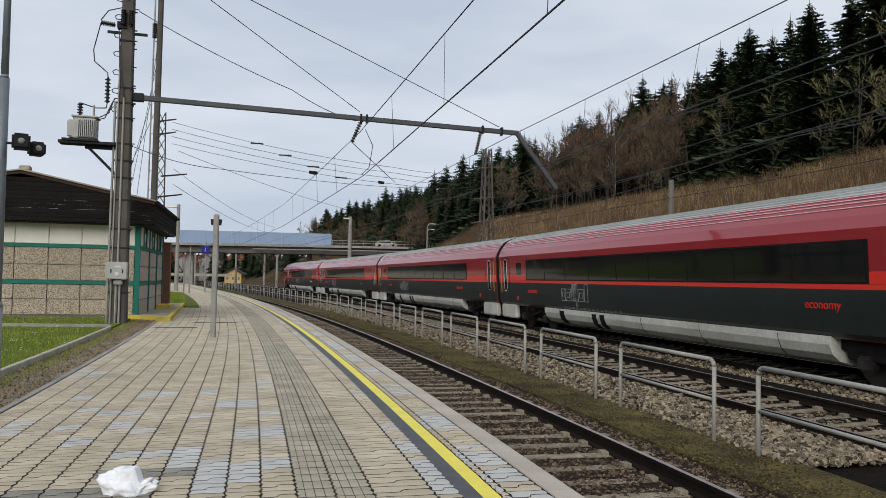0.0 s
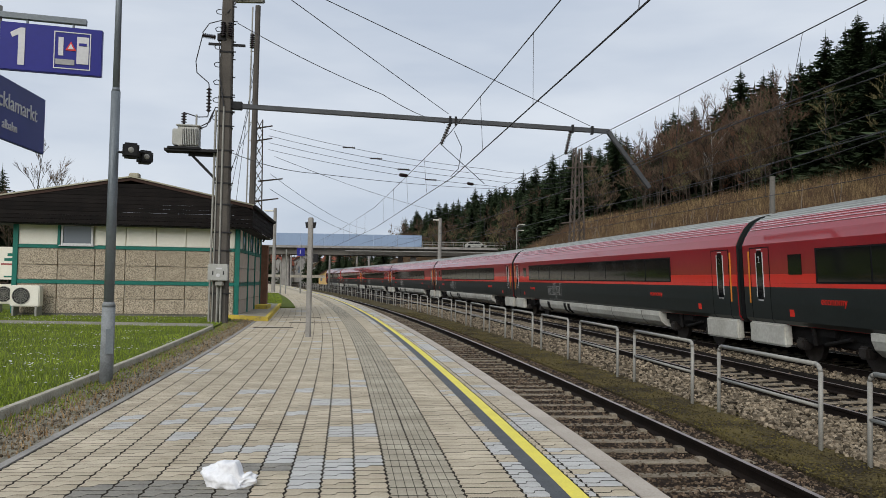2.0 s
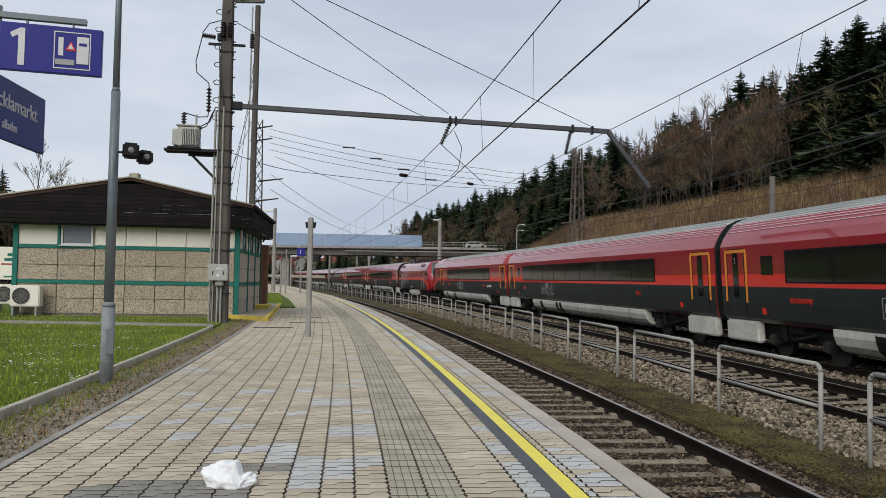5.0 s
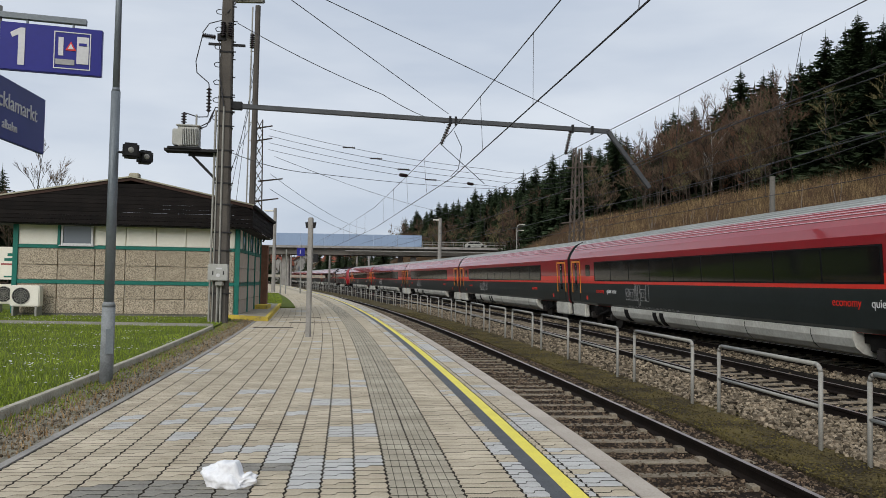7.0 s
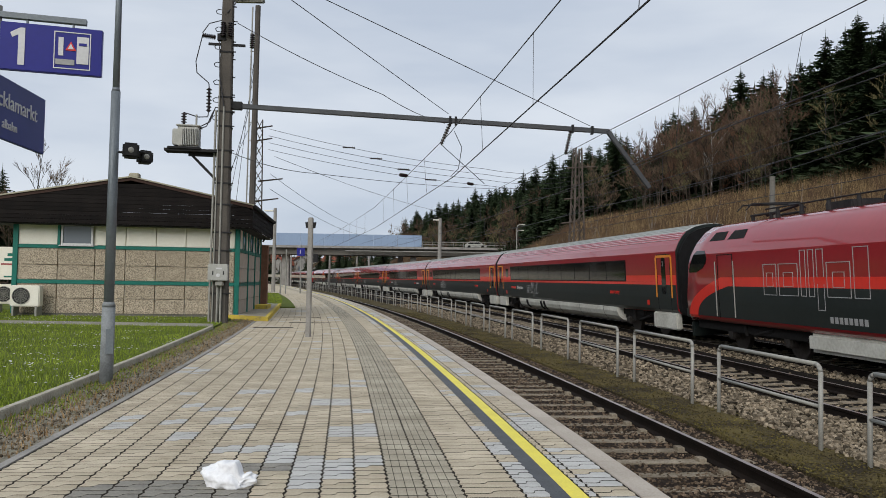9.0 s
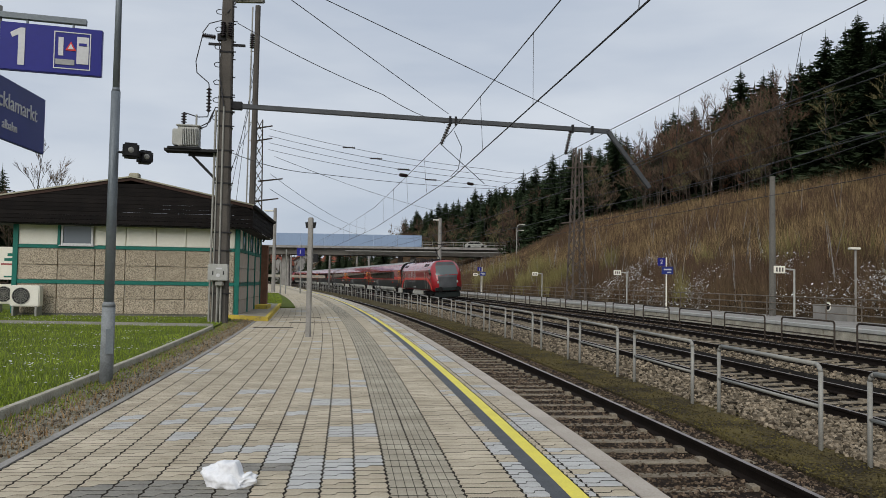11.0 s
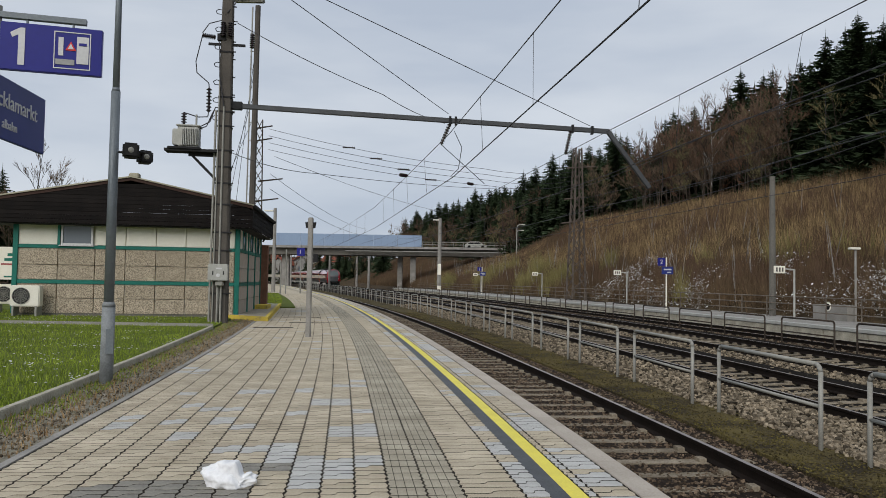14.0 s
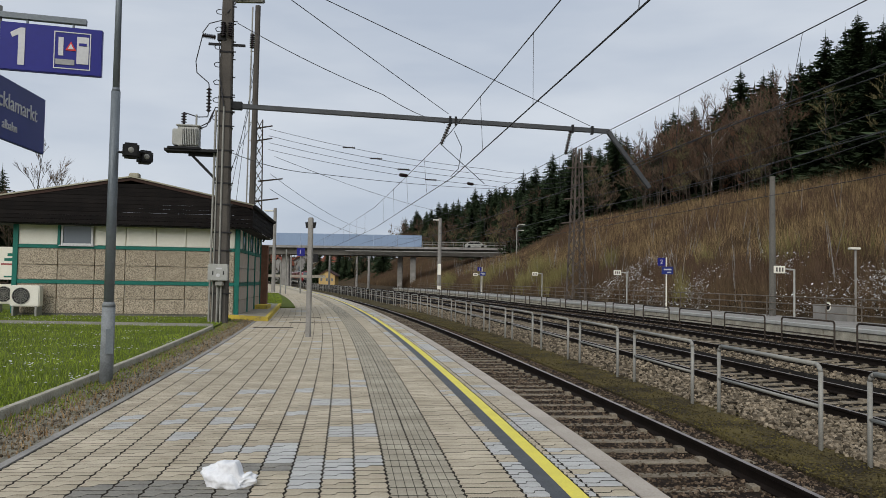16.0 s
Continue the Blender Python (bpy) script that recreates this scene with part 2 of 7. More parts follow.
def side_track(s):
    """Offset of the side track beside the platform."""
    return edge(s) + 1.47 + 0.004 * max(0.0, min(s, 80))


RAIL_Z = -0.5
PLAT2_Z, PLAT2_EDGE, PLAT2_BACK = -0.2, 6.2, 10.4


def strip_mesh(name, mat, s0, s1, step, lo, hi, zlo, zhi=None, thick=0.0, parent=None):
    """A ribbon along the track between two offsets (numbers or functions of s)."""
    f = lambda v, s: v(s) if callable(v) else v
    zhi = zlo if zhi is None else zhi
    n = max(2, int((s1 - s0) / step) + 1)
    vs, fs = [], []
    for i in range(n):
        s = s0 + (s1 - s0) * i / (n - 1)
        row = [at(s, f(lo, s), zlo), at(s, f(hi, s), zhi)]
        if thick:
            row += [at(s, f(hi, s), zhi - thick), at(s, f(lo, s), zlo - thick)]
        vs += row
    k = 4 if thick else 2
    for i in range(n - 1):
        a, b = i * k, (i + 1) * k
        for j in range(k if thick else 1):
            q = (j + 1) % k
            fs.append((a + j, a + q, b + q, b + j))
    if thick:
        fs += [(3, 2, 1, 0), tuple(len(vs) - 4 + i for i in range(4))]
    ob = mesh_object(name, vs, fs, mat)
    if parent:
        ob.parent = parent
    return ob


# ---- ground ----
def ground_height(s, off):
    e = -10.83 - 0.0265 * np.clip(s, -60, 75)
    z = np.interp(off, [-1, 0, 6.2, 7.5, 10.6, 11.4], [-0.8, -0.8, -0.8, -0.6, -0.35, -0.3])
    z = np.where(off < e - 2.0, -0.03, np.where(off < e - 1.0, -0.03 - 0.77 * (off - e + 2.0), z))
    up = np.interp(off, [11.4, 13, 19, 26, 29, 60, 110, 260], [0, 0.8, 4.6, 9.2, 10.0, 16.5, 23, 29])
    far = np.interp(s, [-120, 0, 90, 200, 330], [1.0, 1.0, 1.0, 0.85, 0.75])
    cutting = np.interp(s, [85, 108, 165, 195], [1.0, 0.55, 0.55, 1.0])
    cutting = cutting + (1 - cutting) * np.clip((off - 26) / 14, 0, 1)
    return np.where(off > 11.4, -0.3 + up * far * cutting, z)


def build_ground():
    xs = np.unique(np.r_[-2500, -1600, -1000, -600, -400, -280, np.arange(-200, -60, 12), np.arange(-60, -20, 4), np.arange(-20, 50, 1.0),
                         np.arange(50, 120, 3.0), np.arange(120, 260, 12), 300, 400, 600, 1000, 1600, 2500])
    ys = np.unique(np.r_[-1500, -800, -400, -200, -120, np.arange(-80, 0, 8), np.arange(0, 180, 1.5), np.arange(180, 400, 6), 450, 550, 700, 1000, 1600, 2600])
    gx, gy = np.meshgrid(xs, ys)
    fx, fy = gx.ravel(), gy.ravel()
    ss, oo = np.zeros(len(fx)), np.zeros(len(fx))
    lx, ly, la, ls = LX[::4], LY[::4], LA[::4], LS[::4]
    for i in range(0, len(fx), 2000):
        j = slice(i, i + 2000)
        k = np.argmin((lx[None] - fx[j, None]) ** 2 + (ly[None] - fy[j, None]) ** 2, axis=1)
        dx, dy = fx[j] - lx[k], fy[j] - ly[k]
        ss[j] = ls[k] - np.sin(la[k]) * dx + np.cos(la[k]) * dy
        oo[j] = np.cos(la[k]) * dx + np.sin(la[k]) * dy
    z = ground_height(ss, oo)
    bumps = np.array([noise.noise(Vector((x * 0.12, y * 0.12, 0.3))) for x, y in zip(fx, fy)])
    z = z + np.where(oo > 12.5, bumps * 0.6, 0.0)
    w = len(xs)
    faces = [(r * w + c, r * w + c + 1, (r + 1) * w + c + 1, (r + 1) * w + c) for r in range(len(ys) - 1) for c in range(w - 1)]
    ob = mesh_object("ground", list(zip(fx, fy, z)), faces, M["hill"], smooth=True)
    tagged(ob, "brown leaf-littered slope and flat railway ground", "ground", kind="structure")


build_ground()


# ---- railway tracks ----
def rail_mesh(name, s0, s1, off, z, parent):
    """Flat-bottomed rail: foot, web and head, swept along the line."""
    prof = [(-0.075, -0.172), (0.075, -0.172), (0.075, -0.158), (0.012, -0.135), (0.012, -0.05), (0.036, -0.038), (0.036, -0.004), (0.03, 0.0),
            (-0.03, 0.0), (-0.036, -0.004), (-0.036, -0.038), (-0.012, -0.05), (-0.012, -0.135), (-0.075, -0.158)]
    ss = np.unique(np.r_[np.arange(s0, min(s1, 60), 1.0), np.arange(60, max(s1, 61), 5.0), s1])
    ss = ss[(ss >= s0) & (ss <= s1)]
    vs, fs, n = [], [], len(prof)
    for s in ss:
        o = off(s) if callable(off) else off
        vs += [at(s, o + a, z + b) for a, b in prof]
    for i in range(len(ss) - 1):
        for j in range(n):
            q = (j + 1) % n
            fs.append((i * n + j, i * n + q, (i + 1) * n + q, (i + 1) * n + j))
    ob = mesh_object(name, vs, fs, [M["rail"], M["rail_top"]])
    idx = np.zeros(len(fs), dtype=np.int32)
    idx[np.arange(len(fs)) % n == 7] = 1
    ob.data.polygons.foreach_set("material_index", idx)
    ob.parent = parent
    return ob


def sleeper_data():
    bm = bmesh.new()
    prism(bm, [(-1.3, -0.2), (1.3, -0.2), (1.3, -0.03), (1.27, 0), (-1.27, 0), (-1.3, -0.03)], 1, -0.09, 0.09)
    for x in (-0.92, -0.62, 0.62, 0.92):
        box(bm, (x, 0, 0.02), (0.09, 0.14, 0.05))
    me = bpy.data.meshes.new("sleeper")
    bm.to_mesh(me)
    bm.free()
    me.materials.append(M["sleeper"])
    return me


SLEEPER = sleeper_data()


def build_track(name, label, off, cant, s0, s1, piece_s0, piece_s1, bed, bed_lo, bed_hi):
    tr = tagged(new(name), label, "railway track", kind="structure")
    f = off if callable(off) else (lambda s: off)
    rail_mesh("rail", s0, s1, lambda s: f(s) - 0.7535, RAIL_Z - 0.02, tr)
    rail_mesh("rail", s0, s1, lambda s: f(s) + 0.7535, RAIL_Z - 0.02 + cant, tr)
    tilt = Matrix.Rotation(-cant / 1.5, 4, "Y")
    zc = RAIL_Z - 0.02 + cant / 2 - 0.172
    sink = 0.014 if cant == 0 else 0.02
    s, rest = piece_s0, []
    rng = random.Random(5)
    while s < s1 - 1:
        m = spot(s, f(s), zc + rng.uniform(-0.012, 0.006)) @ Matrix.Rotation(rng.uniform(-0.015, 0.015), 4, "Z") @ tilt
        if s < piece_s1:
            o = new("sleeper", SLEEPER)
            o.parent, o.matrix_local = tr, m
        else:
            rest.append(m)
        s += 0.6
    if rest:
        base = [v.co.copy() for v in SLEEPER.vertices][:12]
        fc = [p.vertices[:] for p in SLEEPER.polygons if max(p.vertices) < 12]
        vs, fs = [], []
        for m in rest:
            k = len(vs)
            vs += [m @ v for v in base]
            fs += [tuple(i + k for i in q) for q in fc]
        o = mesh_object("far_sleepers", vs, fs, M["sleeper"])
        o.parent = tr
        tagged(o, kind="stuff")
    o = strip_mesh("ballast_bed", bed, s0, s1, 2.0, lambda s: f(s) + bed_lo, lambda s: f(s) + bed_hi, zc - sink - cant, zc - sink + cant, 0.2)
    o.parent = tr
    return tr


build_track("side_track", "rusty-sided side track on dark buried sleepers", side_track, 0.0, -60, 300, -16, 80, M["soil"], -1.45, 2.0)
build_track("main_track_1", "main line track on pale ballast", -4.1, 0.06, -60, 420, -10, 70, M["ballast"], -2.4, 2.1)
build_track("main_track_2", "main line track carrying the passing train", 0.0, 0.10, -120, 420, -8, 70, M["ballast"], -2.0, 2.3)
build_track("side_track_2", "rusty side track beside the second platform", 4.5, 0.0, -60, 260, 0, 60, M["soil"], -2.2, 1.7)
tagged(strip_mesh("cinder_path", M["moss"], -40, 300, 1.5, lambda s: side_track(s) + 1.55, lambda s: -6.55 - 0.012 * s, -0.66, -0.64, 0.15),
       "mossy cinder strip between the tracks", "path", kind="structure")


# ---- platforms ----
PLAT_S0, PLAT_S1 = -30, 150


def build_platform():
    p = tagged(new("platform_1"), "beige block-paved station platform with yellow safety line", "platform", kind="structure")
    strip_mesh("bedding", M["joint"], PLAT_S0, PLAT_S1, 1.0, lambda s: edge(s) - 4.62, lambda s: edge(s) - 0.02, 0.0008, None, 0.7, p)
    strip_mesh("apron", M["paver_grey"], 49, PLAT_S1, 1.0, lambda s: edge(s) - 9, lambda s: edge(s) - 4.6, 0.002, None, 0.2, p)
    strip_mesh("edge_wall", M["concrete"], PLAT_S0, PLAT_S1, 1.0, lambda s: edge(s) - 0.16, lambda s: edge(s) - 0.05, -0.03, None, 0.75, p)
    return p


PLATFORM = build_platform()


def build_platform_2():
    p = tagged(new("platform_2"), "weathered concrete second platform with a stained face wall", "platform", kind="structure")
    strip_mesh("deck", M["concrete"], -20, 120, 2.0, PLAT2_EDGE, PLAT2_BACK + 1.0, PLAT2_Z, None, 0.3, p)
    s = -18.0
    while s < 118:
        bm = bmesh.new()
        box(bm, (0, 0, -0.33), (0.16, 2.46, 0.5), bevel=0.008)
        for k in range(6):
            tube(bm, (-0.08, -1.0 + 0.4 * k, -0.3), (-0.09, -1.0 + 0.4 * k, -0.3), 0.03, 0.03, 6)
        o = part("wall_panel", bm, M["wall2"], p)
        o.matrix_local = spot(s + 1.25, PLAT2_EDGE + 0.02, PLAT2_Z)
        s += 2.5
    strip_mesh("coping", M["trafo"], -20, 120, 2.0, PLAT2_EDGE - 0.10, PLAT2_EDGE + 0.35, PLAT2_Z + 0.07, None, 0.12, p)


build_platform_2()


# ---- railings of bent tube ----
def fence_off(s):
    return -6.84 - 0.012 * s


def build_railing(height, length, name, label, group):
    r = thing(name, label, "railing", group)
    bm = bmesh.new()
    h, c = length / 2, 0.09
    pts = [(0, -h, -0.35), (0, -h, height - c), (0, -h + 0.03, height - 0.03), (0, -h + c, height), (0, h - c, height), (0, h - 0.03, height - 0.03), (0, h, height - c), (0, h, -0.35)]
    pipe(bm, pts, 0.03, 10)
    part("bent_tube_frame", bm, M["galv"], r, smooth=True)
    bm = bmesh.new()
    tube(bm, (0, -h, height * 0.5), (0, h, height * 0.5), 0.024, None, 8)
    part("middle_rail", bm, M["galv"], r, smooth=True)
    return r


def place_railings():
    first = build_railing(1.06, 2.76, "railing", "galvanised bent-tube railing section standing between the tracks", "railings between tracks")
    first.matrix_world = spot(-8.27, fence_off(-8.27), -0.63)
    s = -8.27 - 3.70 * 2
    while s < 150:
        if abs(s + 8.27) > 0.5:
            copy_thing(first, spot(s, fence_off(s), -0.63))
        s += 3.70
    second = build_railing(0.98, 2.9, "railing", "dark weathered bent-tube railing section before the far platform", "railings before far platform")
    for ch in second.children:
        ch.data = ch.data.copy()
        ch.data.materials[0] = M["rust_steel"]
    s0 = 5.4
    second.matrix_world = spot(s0, 2.65, -0.66)
    for k in range(-4, 26):
        if k:
            copy_thing(second, spot(s0 + 3.95 * k, 2.65, -0.66))


place_railings()

# ---- train ----
COACH = 26.5
PROFILE = [(1.28, 0.95), (1.395, 1.08), (1.412, 1.5), (1.412, 2.95), (1.408, 3.13), (1.29, 3.38), (1.13, 3.62), (0.95, 3.80), (0.6, 3.95), (0.3, 4.01), (0, 4.03)]


def side_x(prof, z):
    return float(np.interp(z, [p[1] for p in prof], [p[0] for p in prof]))


def full(prof):
    return prof + [(-x, z) for x, z in prof[::-1][1:]]


def nose_shape(y_tip, low, slope, round_):
    """End surface of a nosed vehicle: y at (x, z)."""
    return lambda x, z: y_tip - slope * max(0.0, (z - low)) ** 1.25 - round_ * abs(x / 1.45) ** 2.6 - 0.25 * max(0.0, 1.3 - z)


def loft_body(bm, prof, front, back):
    """Hull between two end surfaces, closed by ringed caps."""
    ring = full(prof)
    n = len(ring)
    mid = (0.0, 2.1)
    rows = []
    for k in range(5, 0, -1):
        f = k / 5
        rows.append([(x * (1 - f * 0.999), mid[1] + (z - mid[1]) * (1 - f * 0.999), "b") for x, z in ring])
    for u in (0.0, 0.04, 0.1, 0.3, 0.5, 0.7, 0.9, 0.96, 1.0):
        rows.append([(x, z, u) for x, z in ring])
    for k in range(1, 6):
        f = k / 5
        rows.append([(x * (1 - f * 0.999), mid[1] + (z - mid[1]) * (1 - f * 0.999), "f") for x, z in ring])
    made = []
    for row in rows:
        line = []
        for x, z, u in row:
            yb, yf = back(x, z), front(x, z)
            y = yb if u == "b" else yf if u == "f" else yb + (yf - yb) * u
            line.append(bm.verts.new((x, y, z)))
        made.append(line)
    for a, b in zip(made[:-1], made[1:]):
        for j in range(n):
            q = (j + 1) % n
            bm.faces.new((a[j], a[q], b[q], b[j]))


def crease(shell):
    """Hard line where the upright flank meets the sloping roof edge."""
    me = shell.data
    for e in me.edges:
        p, q = (me.vertices[i].co for i in e.vertices)
        if abs(p.z - q.z) < 1e-3 and abs(p.y - q.y) > 0.2 and abs(p.x) > 1.2 and p.z > 2.9 and p.z < 3.2:
            e.use_edge_sharp = True


def side_panel(bm, prof, pts, side, out=0.006, thick=0.03, cuts=None):
    """A panel on the flank: outline (y, z), standing proud of the hull. Long flat outlines are split at heights in cuts."""
    vs = [bm.verts.new((side * (side_x(prof, z) + out), y, z)) for y, z in pts]
    vb = [bm.verts.new((side * (side_x(prof, z) + out - thick), y, z)) for y, z in pts]
    bm.faces.new(vs)
    for i in range(len(pts)):
        j = (i + 1) % len(pts)
        bm.faces.new((vs[i], vs[j], vb[j], vb[i]))


def field(bm, prof, rows, side, out=0.006, thick=0.03):
    """A panel that follows the hull: rows of (z, y0, y1) from the bottom up, as one connected sheet with a rim."""
    front = [[bm.verts.new((side * (side_x(prof, z) + out), y, z)) for y in (a, b)] for z, a, b in rows]
    inner = [[bm.verts.new((side * (side_x(prof, z) + out - thick), y, z)) for y in (a, b)] for z, a, b in rows]
    for i in range(len(rows) - 1):
        bm.faces.new((front[i][0], front[i][1], front[i + 1][1], front[i + 1][0]))
        for j in (0, 1):
            bm.faces.new((front[i][j], front[i + 1][j], inner[i + 1][j], inner[i][j]))
    for i in (0, -1):
        bm.faces.new((front[i][0], front[i][1], inner[i][1], inner[i][0]))


def ribbon(bm, prof, y0, y1, z0, z1, side, out=0.006):
    field(bm, prof, [(z, y0, y1) for z in [z0] + [v for _, v in prof if z0 < v < z1] + [z1]], side, out)


def outline(bm, prof, y0, y1, z0, z1, side, w=0.022, out=0.012):
    for a in ([(y0, z0), (y1, z0), (y1, z0 + w), (y0, z0 + w)], [(y0, z1 - w), (y1, z1 - w), (y1, z1), (y0, z1)],
              [(y0, z0 + w), (y0 + w, z0 + w), (y0 + w, z1 - w), (y0, z1 - w)], [(y1 - w, z0 + w), (y1, z0 + w), (y1, z1 - w), (y1 - w, z1 - w)]):
        side_panel(bm, prof, a, side, out, 0.02)


def brand_shapes(parent, prof, y_left, z0, h, side, step):
    """Large outlined plain shapes of the livery; step is the direction in which they follow one another."""
    bm = bmesh.new()
    y = y_left
    for w, lo, hi in ((0.55, 0, 0.72), (0.75, 0, 0.72), (0.2, 0, 1.0), (0.2, 0, 1.0), (0.24, -0.28, 1.0), (0.75, 0, 0.72), (0.45, 0, 1.0)):
        w *= h
        a, b = sorted((y, y + step * w))
        outline(bm, prof, a, b, z0 + lo * h, z0 + hi * h, side, 0.018)
        if w > 0.5 * h:
            outline(bm, prof, a + 0.25 * w, b - 0.25 * w, z0 + (lo + 0.2) * h, z0 + (hi - 0.2) * h, side, 0.014)
        y += step * (w + 0.09 * h)
    part("livery_outline", bm, M["grey_line"], parent, "large pale outlined livery shapes")


def flank_text(parent, prof, body, size, mat, y, z, side, name="lettering"):
    out = side_x(prof, z) + 0.012
    m = Matrix.Translation((side * out, y, z)) @ Matrix(((0, 0, side, 0), (side, 0, 0, 0), (0, 1, 0, 0), (0, 0, 0, 1)))
    text_part(name, body, size, mat, m, parent)


def build_bogie(parent, y, base=2.5):
    bm = bmesh.new()
    for sx in (-1, 1):
        box(bm, (sx * 1.0, y, 0.62), (0.16, base + 1.0, 0.22), bevel=0.03)
        box(bm, (sx * 1.05, y, 0.85), (0.3, 0.7, 0.3), bevel=0.05)
        tube(bm, (sx * 1.18, y - 0.9, 0.75), (sx * 1.18, y + 0.1, 0.55), 0.05, None, 8)
        tube(bm, (sx * 1.2, y + 0.5, 0.5), (sx * 1.2, y + 0.55, 0.95), 0.06, None, 8)
    box(bm, (0, y, 0.65), (2.0, 0.5, 0.25))
    b = part("bogie", bm, M["under"], parent, "black bogie frame")
    for dy in (-base / 2, base / 2):
        bm = bmesh.new()
        tube(bm, (-0.8, y + dy, 0.46), (0.8, y + dy, 0.46), 0.08, None, 10)
        for sx in (-1, 1):
            tube(bm, (sx * 0.68, y + dy, 0.46), (sx * 0.82, y + dy, 0.46), 0.46, None, 24)
            box(bm, (sx * 1.05, y + dy, 0.48), (0.28, 0.36, 0.3), bevel=0.05)
        part("wheelset", bm, M["wheel"], b, "worn steel wheelset")


def build_door(parent, y0, y1, side, trim, number, prof=PROFILE):
    bm = bmesh.new()
    ribbon(bm, prof, y0, y1, 0.98, 1.95, side, 0.010)
    d = part("door", bm, M["anth"], parent, "plug door")
    bm = bmesh.new()
    ribbon(bm, prof, y0, y1, 2.30, 3.02, side, 0.010)
    part("door_upper", bm, M["red"], d)
    bm = bmesh.new()
    for y in (y0 - 0.012, y1 - 0.012):
        ribbon(bm, prof, y, y + 0.024, 0.98, 3.05, side, 0.012)
    ribbon(bm, prof, y0, y1, 3.02, 3.05, side, 0.012)
    part("door_seal", bm, M["rubber"], d, "black door seal")
    c = (y0 + y1) / 2
    bm = bmesh.new()
    pts = [(c - 0.13, 1.62), (c + 0.13, 1.62), (c + 0.16, 1.7), (c + 0.16, 2.85), (c + 0.1, 2.95), (c - 0.1, 2.95), (c - 0.16, 2.85), (c - 0.16, 1.7)]
    side_panel(bm, prof, pts, side, 0.016)
    part("door_window", bm, M["band"], d, "narrow dark door window")
    if trim:
        bm = bmesh.new()
        for y in (y0 - 0.14, y1 + 0.06):
            ribbon(bm, prof, y, y + 0.08, 1.5 if y < c else 1.5, 2.95, side, 0.02)
        ribbon(bm, prof, y0 - 0.1, y1 + 0.1, 2.93, 3.02, side, 0.02)
        part("door_trim", bm, M["orange"], d, "bright orange door surround")
    else:
        bm = bmesh.new()
        y = y1 + 0.06 if c > 0 else y0 - 0.11
        ribbon(bm, prof, y, y + 0.05, 1.5, 2.95, side, 0.02)
        part("handrail", bm, M["orange"], d, "orange grab rail")
        bm = bmesh.new()
        for ya, yb, za, zb in ((-0.19, -0.165, 1.68, 2.9), (0.165, 0.19, 1.68, 2.9), (-0.12, 0.12, 1.575, 1.6), (-0.12, 0.12, 2.97, 2.995)):
            ribbon(bm, prof, c + ya, c + yb, za, zb, side, 0.02)
        part("window_outline", bm, M["white"], d, "pale outline round the door window")
    flank_text(d, prof, number, 0.26, M["white"], c + 0.09 * (1 if side < 0 else -1) * 1.0, 2.62, side, "class_number")


